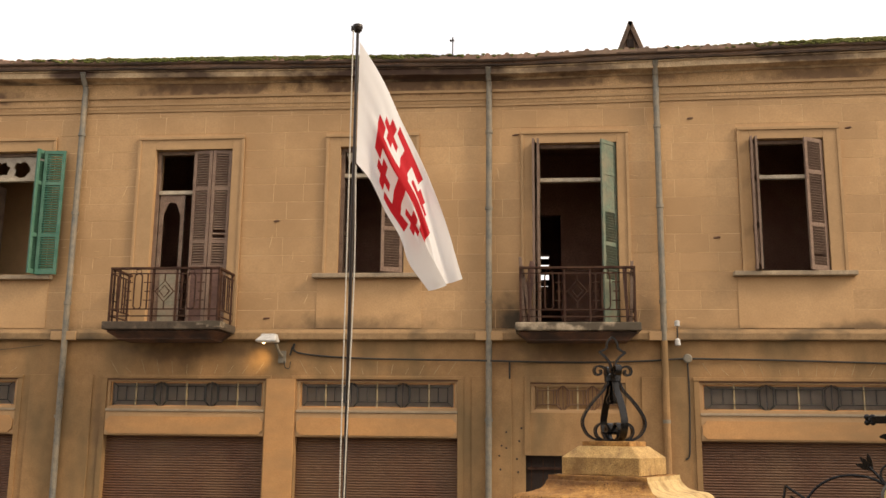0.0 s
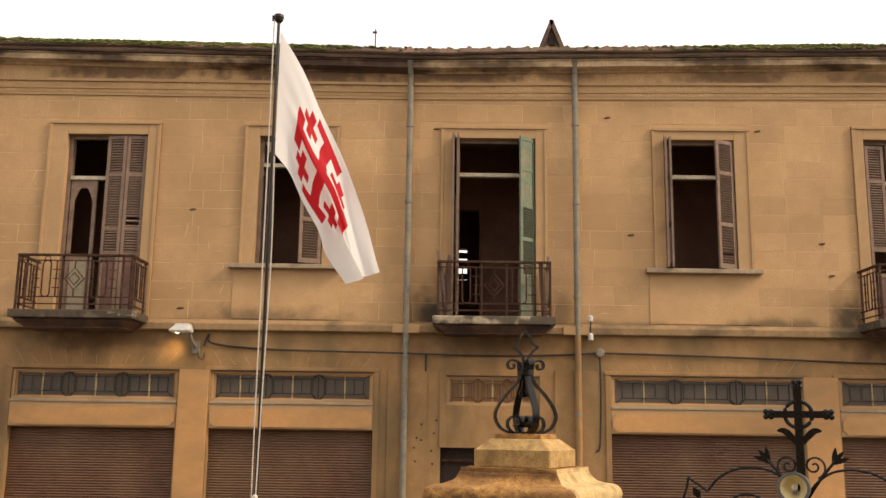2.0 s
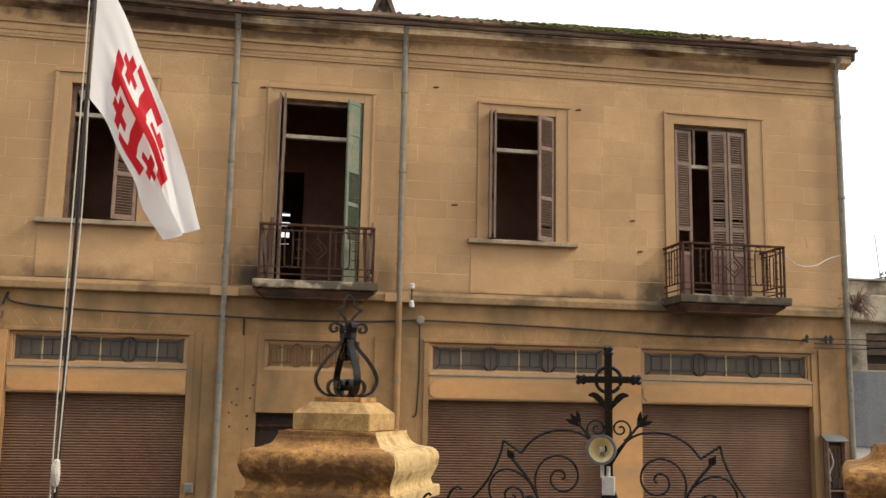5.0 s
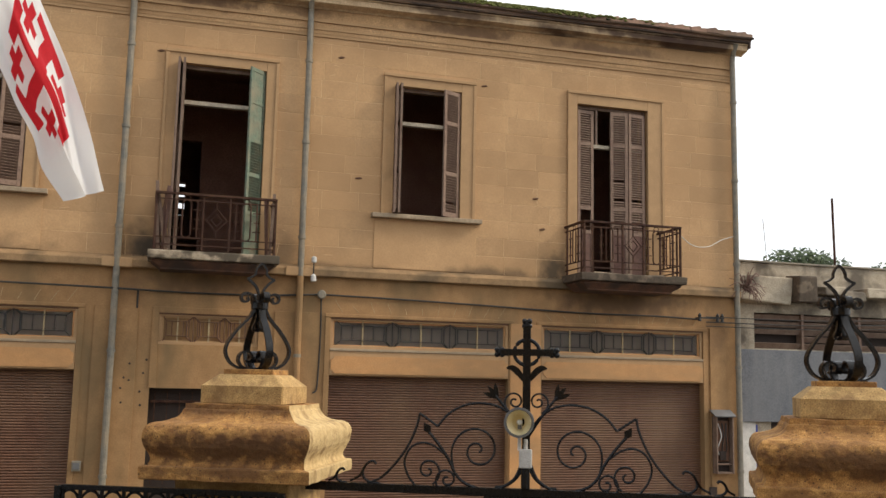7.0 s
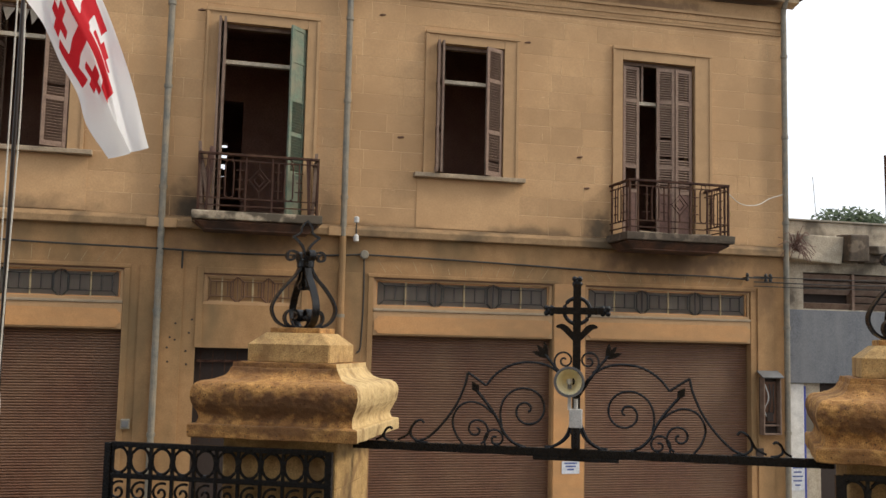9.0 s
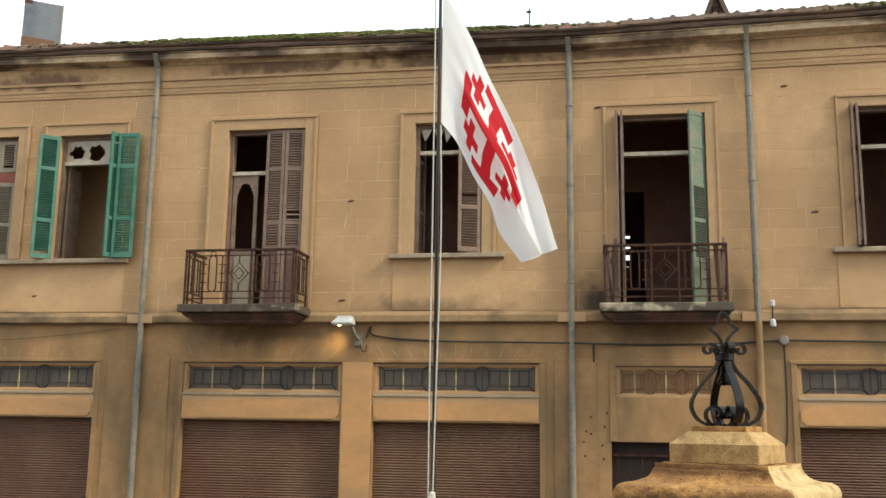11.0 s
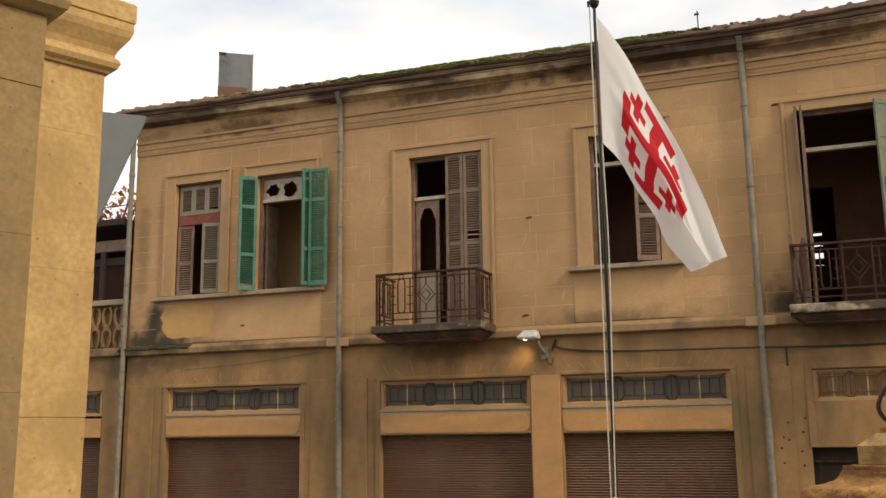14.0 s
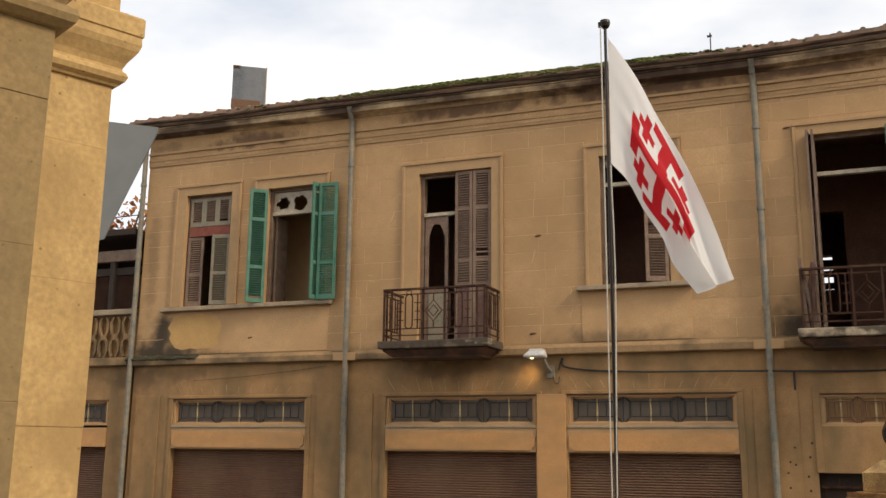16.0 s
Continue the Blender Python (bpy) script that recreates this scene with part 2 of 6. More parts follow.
M_block = mat("mottled_sandstone", (0.50, 0.325, 0.125), (0.35, 0.212, 0.077), grain=14, stain=6.0, stain_col=(0.22, 0.125, 0.048), stain_amt=0.8, low=0.50, high=0.64, spots=(34, 0.16, (0.13, 0.075, 0.03)), bump=0.5, speck=0.4)
# blots darken the lower bulge, plinth and neck of the caps
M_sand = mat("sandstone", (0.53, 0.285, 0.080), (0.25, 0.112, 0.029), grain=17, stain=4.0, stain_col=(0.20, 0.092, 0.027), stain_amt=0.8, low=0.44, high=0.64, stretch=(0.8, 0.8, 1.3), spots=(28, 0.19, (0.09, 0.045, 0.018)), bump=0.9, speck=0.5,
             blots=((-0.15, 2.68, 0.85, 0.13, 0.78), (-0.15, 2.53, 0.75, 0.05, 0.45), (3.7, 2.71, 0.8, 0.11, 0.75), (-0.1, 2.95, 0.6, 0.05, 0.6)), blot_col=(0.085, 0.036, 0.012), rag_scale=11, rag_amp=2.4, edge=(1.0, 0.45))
# paler sandstone copy: sunlight on the caps' right faces put into the colour
M_sand_lit = mat("lit_sandstone", (0.60, 0.435, 0.205), (0.45, 0.31, 0.135), grain=13, stain=7.0, stain_col=(0.27, 0.165, 0.065), stain_amt=0.85, low=0.54, high=0.66, spots=(30, 0.15, (0.11, 0.06, 0.025)), bump=0.4, speck=0.2)
M_sand_clean = mat("clean_sandstone", (0.545, 0.362, 0.152), (0.46, 0.297, 0.12), grain=9, stain=4.0, stain_col=(0.36, 0.225, 0.088), stain_amt=0.75, low=0.42, high=0.64, spots=(26, 0.11, (0.27, 0.16, 0.06)), bump=0.4, speck=0.18)
# darker sandstone copy; the shade on the doorway jamb is in its colour
M_sand_shaded = mat("shaded_weathered_sandstone", (0.33, 0.225, 0.098), (0.255, 0.17, 0.072), grain=9, stain=3.0, stain_col=(0.17, 0.12, 0.058), stain_amt=0.75, spots=(40, 0.12, (0.15, 0.105, 0.05)), bump=0.25, speck=0.18)
M_inside = mat("inner_plaster", (0.36, 0.205, 0.150), (0.28, 0.155, 0.112), grain=4, stain=1.2, stain_col=(0.20, 0.09, 0.06), stain_amt=0.7, bump=0.1)
M_dark = mat("dark_wood", (0.035, 0.022, 0.016), grain=20, bump=0.1)
M_pale = mat("pale_glazing", (0.50, 0.38, 0.21), (0.40, 0.30, 0.16), grain=14, stain=4, stain_col=(0.26, 0.19, 0.11), stain_amt=0.5)
M_lead = mat("lead_came", (0.22, 0.17, 0.11), grain=20, bump=0.1, rough=0.6)
M_asphalt = mat("asphalt", (0.055, 0.053, 0.05), grain=60, stain=0.5, stain_col=(0.08, 0.075, 0.07), stain_amt=0.6)
M_paving = mat("paving", (0.34, 0.29, 0.22), grain=20, stain=1.0, stain_col=(0.22, 0.19, 0.14), stain_amt=0.5, piece=0.1)
M_grey_wall = mat("dirty_render", (0.46, 0.39, 0.29), (0.36, 0.30, 0.215), grain=7, stain=1.3, stain_col=(0.10, 0.08, 0.058), stain_amt=0.9, low=0.46, high=0.60)
M_cowl = mat("blue_grey_zinc", (0.115, 0.125, 0.14), (0.08, 0.088, 0.10), grain=4, stain=2.0, stretch=(1, 1, 0.4), stain_col=(0.19, 0.19, 0.19), stain_amt=0.7, rough=0.45, metal=0.3, bump=0.05)
M_blue_grey = mat("blue_grey_sheet", (0.125, 0.131, 0.145), (0.10, 0.105, 0.117), grain=4, stain=1.4, stretch=(2.2, 1, 0.5), stain_col=(0.20, 0.20, 0.20), stain_amt=0.6, rough=0.45, bump=0.03)
M_white_wall = mat("white_render", (0.72, 0.70, 0.65), grain=8, stain=1.5, stain_col=(0.5, 0.47, 0.42), stain_amt=0.4)
M_blue = mat("blue_paint", (0.03, 0.05, 0.30), rough=0.5)
M_metal = mat("dull_zinc", (0.20, 0.205, 0.21), (0.15, 0.155, 0.16), grain=4, stain=1.2, stain_col=(0.10, 0.085, 0.07), stain_amt=0.7, rough=0.5, metal=0.3, speck=0.05, bump=0.08)
M_signback = mat("grey_sign_back", (0.195, 0.205, 0.205), (0.165, 0.175, 0.175), grain=3, stain=1.5, stain_col=(0.20, 0.21, 0.205), stain_amt=0.5, rough=0.5, bump=0.03, speck=0.0)
M_cable = mat("black_cable", (0.03, 0.026, 0.022), rough=0.6)
M_plastic = mat("white_plastic", (0.62, 0.60, 0.56), rough=0.5, bump=0.0)
M_cloth = mat("white_cloth", (0.93, 0.91, 0.89), (0.91, 0.89, 0.87), grain=120, rough=0.9, bump=0.05)
M_cloth_red = mat("red_cloth", (0.66, 0.022, 0.032), (0.58, 0.02, 0.03), grain=120, rough=0.9, bump=0.05)
for cloth in (M_cloth, M_cloth_red):
    t = cloth.node_tree
    thin = t.nodes.new("ShaderNodeBsdfTranslucent")
    both = t.nodes.new("ShaderNodeMixShader")
    both.inputs[0].default_value = 0.5
    base_in = t.nodes["Principled BSDF"].inputs["Base Color"].links[0].from_socket
    t.links.new(base_in, thin.inputs[0])
    t.links.new(t.nodes["Principled BSDF"].outputs[0], both.inputs[1])
    t.links.new(thin.outputs[0], both.inputs[2])
    t.links.new(both.outputs[0], t.nodes["Material Output"].inputs[0])
M_rope = mat("rope", (0.62, 0.58, 0.50), grain=80)
M_pole = mat("dark_pole", (0.03, 0.022, 0.018), rough=0.35, metal=0.3, grain=20, bump=0.05)
M_brass = mat("gold_reflector", (0.95, 0.85, 0.56), (0.88, 0.76, 0.45), rough=0.30, metal=0.2, bump=0.0)
M_leaf = mat("leaf", (0.075, 0.11, 0.035), (0.04, 0.065, 0.02), grain=3, rough=0.6, bump=0.0)
M_leaf_dry = mat("dry_leaf", (0.42, 0.17, 0.04), (0.28, 0.10, 0.03), grain=3, rough=0.7, bump=0.0)
M_bark = mat("bark", (0.12, 0.085, 0.06), grain=20)
M_paper = mat("paper", (0.68, 0.70, 0.74), rough=0.8, bump=0.0)
M_ink = mat("blue_ink", (0.10, 0.13, 0.32), rough=0.8, bump=0.0)


def glass(name, tint, rough=0.05, ior=1.45):
    m = bpy.data.materials.new(name)
    m.use_nodes = True
    b = m.node_tree.nodes["Principled BSDF"]
    b.inputs["Base Color"].default_value = (*tint, 1)
    b.inputs["Roughness"].default_value = rough
    b.inputs["Transmission Weight"].default_value = 0.85
    b.inputs["IOR"].default_value = ior
    b.inputs["Specular IOR Level"].default_value = 0.25
    return m


M_glass = glass("dusty_glass", (0.58, 0.51, 0.44), 0.45, 1.12)
M_glass_clear = glass("clear_glass", (0.9, 0.9, 0.88))


# ---------------------------------------------------------------- mesh helpers
def part(name, bm, material, parent=None, label=""):
    me = bpy.data.meshes.new(name)
    bmesh.ops.recalc_face_normals(bm, faces=bm.faces)
    bm.to_mesh(me)
    bm.free()
    for m in (material if isinstance(material, (list, tuple)) else (material,)):
        me.materials.append(m)
    ob = new(name, me)
    if parent:
        ob.parent = parent
    if label:
        ob["label"] = label
    return ob


def thing(name, label, category, group="", kind="", m=None):
    ob = new(name)
    if m is not None:
        ob.matrix_basis = m
    return tagged(ob, label, category, group, kind)


def box(bm, x0, x1, y0, y1, z0, z1, bevel=0.0, m=None):
    r = bmesh.ops.create_cube(bm, size=1)
    vs = r["verts"]
    for v in vs:
        v.co = Vector((x0 + (v.co.x + .5) * (x1 - x0), y0 + (v.co.y + .5) * (y1 - y0), z0 + (v.co.z + .5) * (z1 - z0)))
    if bevel:
        es = list({e for v in vs for e in v.link_edges})
        g = bmesh.ops.bevel(bm, geom=es, offset=bevel, segments=2, affect="EDGES", profile=0.6)
        vs = list({v for f in g["faces"] for v in f.verts} | {v for v in vs if v.is_valid})
    if m is not None:
        for v in vs:
            v.co = m @ v.co
    return bm


def boxes(*specs, bevel=0.0):
    bm = bmesh.new()
    for s in specs:
        box(bm, *s, bevel=bevel)
    return bm


def thicken(bm, depth):
    bm.normal_update()
    bmesh.ops.recalc_face_normals(bm, faces=bm.faces)
    bmesh.ops.solidify(bm, geom=bm.faces[:], thickness=depth)
    return bm


def smooth_line(pts, steps=8):
    """A Catmull-Rom line through the control points."""
    p = [Vector(q) for q in pts]
    p = [p[0] * 2 - p[1]] + p + [p[-1] * 2 - p[-2]]
    out = []
    for i in range(1, len(p) - 2):
        for k in range(steps):
            t = k / steps
            a, b, c, d = p[i - 1:i + 3]
            out.append(0.5 * ((2 * b) + (c - a) * t + (2 * a - 5 * b + 4 * c - d) * t * t + (3 * b - a - 3 * c + d) * t ** 3))
    out.append(p[-2].copy())
    return out


def sweep(bm, line, w, d=None, sides=6, side=None, taper=None):
    """A bar swept along a line: round with radius w, or flat, w across `side` and d through."""
    rings = []
    n = len(line)
    for i, q in enumerate(line):
        t = (line[min(i + 1, n - 1)] - line[max(i - 1, 0)]).normalized()
        ref = Vector(side) if side else (Vector((0, 0, 1)) if abs(t.z) < 0.9 else Vector((1, 0, 0)))
        a = (ref - t * ref.dot(t)).normalized()
        b = t.cross(a)
        k = taper(i / (n - 1)) if taper else 1.0
        ring = []
        if d is None:
            for s in range(sides):
                an = 2 * math.pi * s / sides
                ring.append(bm.verts.new(q + (a * math.cos(an) + b * math.sin(an)) * w * k))
        else:
            for sa, sb in ((1, 1), (-1, 1), (-1, -1), (1, -1)):
                ring.append(bm.verts.new(q + a * sa * w / 2 * k + b * sb * d / 2 * k))
        rings.append(ring)
    for r0, r1 in zip(rings, rings[1:]):
        for s in range(len(r0)):
            bm.faces.new((r0[s], r0[(s + 1) % len(r0)], r1[(s + 1) % len(r0)], r1[s]))
    bm.faces.new(rings[0])
    bm.faces.new(rings[-1][::-1])
    return bm


def tube(pts, r, sides=8, steps=1):
    line = [Vector(p) for p in pts] if steps == 1 else smooth_line(pts, steps)
    return sweep(bmesh.new(), line, r, sides=sides)


def spiral(cx, cz, r0, r1, a0, a1, n=26):
    out = []
    for i in range(n):
        t = i / (n - 1)
        r, a = r0 + (r1 - r0) * t ** 0.8, radians(a0 + (a1 - a0) * t)
        out.append(Vector((cx + r * math.cos(a), 0, cz + r * math.sin(a))))
    return out


def square_loft(profile, chamfer=0.012):
    """A pier of square plan: (half width, height) from the bottom up, with slightly broken corners."""
    bm = bmesh.new()
    rings = []
    for h, z in profile:
        c = min(chamfer, h * 0.2)
        pts = ((h, -h + c), (h, h - c), (h - c, h), (-h + c, h), (-h, h - c), (-h, -h + c), (-h + c, -h), (h - c, -h))
        rings.append([bm.verts.new((x, y, z)) for x, y in pts])
    for a, b in zip(rings, rings[1:]):
        for i in range(8):
            bm.faces.new((a[i], a[(i + 1) % 8], b[(i + 1) % 8], b[i]))
    bm.faces.new(rings[0][::-1])
    bm.faces.new(rings[-1])
    return bm


def lathe(profile, sides=20):
    bm = bmesh.new()
    rings = [[bm.verts.new((r * math.cos(2 * math.pi * i / sides), r * math.sin(2 * math.pi * i / sides), z)) for i in range(sides)] for r, z in profile]
    for a, b in zip(rings, rings[1:]):
        for i in range(sides):
            bm.faces.new((a[i], a[(i + 1) % sides], b[(i + 1) % sides], b[i]))
    bm.faces.new(rings[0][::-1])
    bm.faces.new(rings[-1])
    return bm


def place(ob, x, y, z, rz=0, rx=0, ry=0):
    ob.matrix_basis = pose(x, y, z, rx, ry, rz)
    return ob


# ---------------------------------------------------------------- plan
FY = 17.5                                  # plane of the main facade
XL, XR = -14.12, 10.42                      # its two ends
# upper openings: x0, x1, z0, z1, surround x0, x1, top
UP = {
    "w0": (-13.05, -11.90, 6.16, 8.57, -13.33, -11.66, 8.83),
    "g0": (-11.03, -9.66, 6.16, 8.55, -11.36, -9.58, 8.83),
    "d1": (-7.62, -6.13, 5.12, 8.53, -7.97, -5.89, 8.80),
    "w2": (-4.08, -2.86, 6.13, 8.53, -4.36, -2.60, 8.79),
    "dB": (-0.52, 0.98, 5.12, 8.53, -0.76, 1.20, 8.78),
    "w3": (3.31, 4.60, 6.13, 8.54, 3.09, 4.89, 8.78),
    "d4": (6.95, 8.48, 5.12, 8.58, 6.74, 8.84, 8.85),
}
# shops: x0, x1, transom top, transom bottom, fascia top, fascia bottom
SHOP = {
    "s0": (-13.07, -9.93), "s1": (-8.24, -5.30), "s2": (-4.74, -1.86), "s4": (2.27, 5.60), "s5": (6.24, 9.66),
}
LOW = {k: (a, b, 0.0, 4.24) for k, (a, b) in SHOP.items()}
LOW["pB"] = (-0.69, 1.12, 0.0, 2.96)
LOW["tB"] = (-0.60, 1.03, 3.68, 4.20)

# ---------------------------------------------------------------- ground
bm = bmesh.new()
bmesh.ops.create_grid(bm, x_segments=2, y_segments=2, size=900)
ground = tagged(part("ground", bm, M_asphalt), "grey asphalt street in front of the building", "ground", kind="structure")
pavement = tagged(part("pavement", boxes((-30, 30, 15.9, 17.48, 0.0, 0.14), bevel=0.01), M_paving), "narrow stone pavement along the building", "pavement", kind="structure")
terrace = tagged(part("pavement_terrace", boxes((-9, 7, -8, 3.4, 0.0, 1.585), bevel=0.01), M_paving), "raised stone church terrace", "terrace", kind="structure")


# ---------------------------------------------------------------- main building
def wall_with_holes(x0, x1, z0, z1, holes, y0, y1, bm=None):
    """A wall made of upright strips that leave the holes open."""
    bm = bm or bmesh.new()
    xs = sorted({x0, x1, *[v for h in holes for v in h[:2] if x0 < v < x1]})
    for a, b in zip(xs, xs[1:]):
        z = z0
        for h in sorted((h for h in holes if h[0] <= a + 1e-6 and h[1] >= b - 1e-6), key=lambda h: h[2]):
            if h[2] > z + 1e-6:
                box(bm, a, b, y0, y1, z, h[2])
            z = max(z, h[3])
        if z < z1 - 1e-6:
            box(bm, a, b, y0, y1, z, z1)
    bmesh.ops.remove_doubles(bm, verts=bm.verts, dist=1e-5)
    return bm


def eaves_rise(x):
    """The old eaves sag: lowest near the middle downpipe, rising towards both ends."""
    return 0.015 * (-1 - x) if x < -1 else 0.019 * (x + 1)


up_holes = [v[:4] for v in UP.values()]
low_holes = list(LOW.values())
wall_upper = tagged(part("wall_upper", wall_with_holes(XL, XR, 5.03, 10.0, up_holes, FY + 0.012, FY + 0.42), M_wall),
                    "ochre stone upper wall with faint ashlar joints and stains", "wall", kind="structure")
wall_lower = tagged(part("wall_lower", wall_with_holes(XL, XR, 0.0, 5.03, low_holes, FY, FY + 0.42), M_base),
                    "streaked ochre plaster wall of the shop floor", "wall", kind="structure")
tagged(part("wall_side_right", boxes((XR - 0.4, XR, FY + 0.42, 27.0, 0, 9.95)), M_wall), "ochre side wall of the old building", "wall", kind="structure")
tagged(part("wall_side_left", boxes((XL, XL + 0.4, FY + 0.42, 27.0, 0, 9.95)), M_wall), "ochre side wall of the old building", "wall", kind="structure")
back_win = (-0.95, -0.15, 6.90, 7.70)
tagged(part("wall_back", wall_with_holes(XL + 0.4, XR - 0.4, 0, 9.95, [back_win], 24.0, 24.3), M_inside), "dim brown rear wall inside the building", "wall", kind="structure")
tagged(part("floor_upper", boxes((XL + 0.4, XR - 0.4, FY + 0.42, 24.0, 4.9, 5.1)), M_wood), "dark upper floor boards", "floor", kind="structure")
tagged(part("ceiling", boxes((XL + 0.4, XR - 0.4, FY + 0.42, 24.0, 9.2, 9.35)), M_inside), "dim plaster ceiling of the rooms", "ceiling", kind="structure")
for i, x in enumerate((-9.2, -5.2, -1.6, 2.4, 6.0)):
    tagged(part(f"wall_room_{i + 1}", boxes((x, x + 0.2, FY + 0.42, 24.0, 5.1, 9.2)), M_inside), "dim brown partition wall between rooms", "wall", kind="structure")
tagged(part("wall_room_7", boxes((-11.9, -9.2, 19.1, 19.2, 5.1, 9.2)), M_trim), "pale inner wall of a shallow room", "wall", kind="structure")
for i, (x0, x1, y) in enumerate(((-9.0, -5.2, 20.3), (-5.0, -1.6, 20.0), (2.6, 6.0, 20.0), (6.2, 9.9, 20.3))):
    tagged(part(f"wall_room_{i + 8}", boxes((x0, x1, y, y + 0.1, 5.1, 9.2)), M_inside), "dim brown inner wall of a room", "wall", kind="structure")
tagged(part("wall_room_6", wall_with_holes(-1.4, 2.4, 5.1, 9.2, [(-1.2, 0.05, 5.1, 7.9)], 20.6, 20.8), M_inside), "dim brown inner wall with a doorway", "wall", kind="structure")
for i, z in enumerate((6.92, 7.20, 7.45)):
    tagged(part("shutter_slat", boxes((-0.95, -0.15, 24.05, 24.09, z, z + 0.15)), M_dark), "dark slat of a rear window blind", "slat", group="slats of the rear blind")

# plinth bands and raised strips of the shop floor
for i, (a, b) in enumerate(((-9.70, -8.50), (-1.62, -0.93), (1.30, 2.08), (9.80, 10.15), (-14.0, -13.4))):
    tagged(part("trim_pilaster", boxes((a, b, FY - 0.03, FY, 0, 4.30), bevel=0.006), M_base), "flat raised ochre plaster strip", "pilaster", group="plaster strips", kind="structure")
for a, b in ((-5.28, -4.76), (5.62, 6.22)):
    tagged(part("trim_pilaster", boxes((a, b, FY - 0.045, FY, 0, 4.24), bevel=0.006), M_yellow), "yellow-painted pier between two shop fronts", "pilaster", group="yellow piers", kind="structure")

# string course with a sloping top
bm = bmesh.new()
prof = ((0.0, 4.925), (-0.10, 4.93), (-0.115, 4.945), (-0.115, 5.045), (-0.10, 5.065), (0.0, 5.13))
rings = [[bm.verts.new((x, FY + y, z)) for y, z in prof] for x in np.linspace(XL - 0.1, XR + 0.05, 40)]
for a, b in zip(rings, rings[1:]):
    for i in range(len(prof) - 1):
        bm.faces.new((a[i], a[i + 1], b[i + 1], b[i]))
bm.faces.new(rings[0]), bm.faces.new(rings[-1][::-1])
tagged(part("trim_string_course", bm, M_string), "grimy moulded stone band between the storeys", "moulding", kind="structure")

for x in (-9.09, -1.32, 1.68):
    tagged(part("trim_block", boxes((x - 0.24, x + 0.24, FY - 0.135, FY, 4.922, 5.08), bevel=0.012), M_trim), "projecting ochre block of the band", "moulding", group="band blocks", kind="structure")

# frieze mouldings and the cornice
for z0, z1, d in ((9.26, 9.31, 0.013), (9.38, 9.42, 0.035), (9.52, 9.57, 0.05)):
    bm = boxes((XL, -1.0, FY - d, FY + 0.02, z0, z1), (-0.999, XR, FY - d, FY + 0.02, z0, z1))
    for v in bm.verts:
        v.co.z += (0.55 if v.co.x > 0 else 0.25) * eaves_rise(v.co.x)
    tagged(part("trim_frieze", bm, M_trim), "thin ochre moulding under the eaves", "moulding", group="frieze mouldings", kind="structure")
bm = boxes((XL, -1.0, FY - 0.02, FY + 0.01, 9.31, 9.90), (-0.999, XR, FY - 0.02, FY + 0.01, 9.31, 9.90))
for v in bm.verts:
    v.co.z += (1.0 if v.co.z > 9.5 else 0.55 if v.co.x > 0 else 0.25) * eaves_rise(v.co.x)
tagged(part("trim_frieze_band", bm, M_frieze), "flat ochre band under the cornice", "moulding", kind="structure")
bm = bmesh.new()
prof = ((0.0, 9.74), (-0.05, 9.745), (-0.07, 9.765), (-0.12, 9.775), (-0.20, 9.79), (-0.225, 9.80), (-0.225, 9.90), (-0.25, 9.91), (-0.25, 9.935), (0.0, 9.935))
rings = [[bm.verts.new((x, FY + y, z + eaves_rise(x) + 0.008 * noise.noise(Vector((x * 1.3, y * 9, 4))))) for y, z in prof] for x in np.linspace(XL - 0.25, XR + 0.25, 120)]
for a, b in zip(rings, rings[1:]):
    for i in range(len(prof) - 1):
        bm.faces.new((a[i], a[i + 1], b[i + 1], b[i]))
bm.faces.new(rings[0]), bm.faces.new(rings[-1][::-1])
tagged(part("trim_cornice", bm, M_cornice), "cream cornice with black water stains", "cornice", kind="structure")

# roof: a low slope behind the eaves
roof = thing("roof", "low clay-tile roof with mossy eaves", "roof", kind="structure")
bm = bmesh.new()
EY, EZ, SL = FY - 0.32, 10.03, math.tan(radians(17))
cols = [[bm.verts.new((x, y, z + eaves_rise(x))) for y, z in ((EY, EZ), (23.5, EZ + (23.5 - EY) * SL), (29.5, EZ))] for x in (XL - 0.35, -1.0, XR + 0.29)]
for a, b in zip(cols, cols[1:]):
    for i in range(2):
        bm.faces.new((a[i], b[i], b[i + 1], a[i + 1]))
thicken(bm, 0.06)
part("roof_deck", bm, M_tile, roof)

bm = boxes((XL - 0.33, -1.0, EY + 0.02, FY + 0.1, 9.94, 9.975), (-0.999, XR + 0.27, EY + 0.02, FY + 0.1, 9.94, 9.975))
for v in bm.verts:
    v.co.z += eaves_rise(v.co.x)
part("soffit_board", bm, M_gutter, roof)
part("barge_board", boxes((XR + 0.25, XR + 0.29, EY + 0.03, FY + 0.6, 10.06, 10.26), bevel=0.005), M_gutter, roof)
# gutter
gut = thing("gutter", "dark rusty half-round eaves gutter", "gutter", kind="structure")
bm = bmesh.new()
ring0 = None
for x in np.linspace(XL - 0.36, XR + 0.31, 90):
    sag = eaves_rise(x) + 0.012 * math.sin(x * 1.7) + 0.01 * math.sin(x * 0.6)
    ring = [bm.verts.new((x, EY - 0.02 + 0.04 * math.cos(radians(a)), EZ + 0.012 + sag + 0.042 * math.sin(radians(a)))) for a in range(180, 361, 30)]
    if ring0:
        for i in range(len(ring) - 1):
            bm.faces.new((ring0[i], ring0[i + 1], ring[i + 1], ring[i]))
    ring0 = ring
thicken(bm, 0.006)
part("trough", bm, M_gutter, gut)


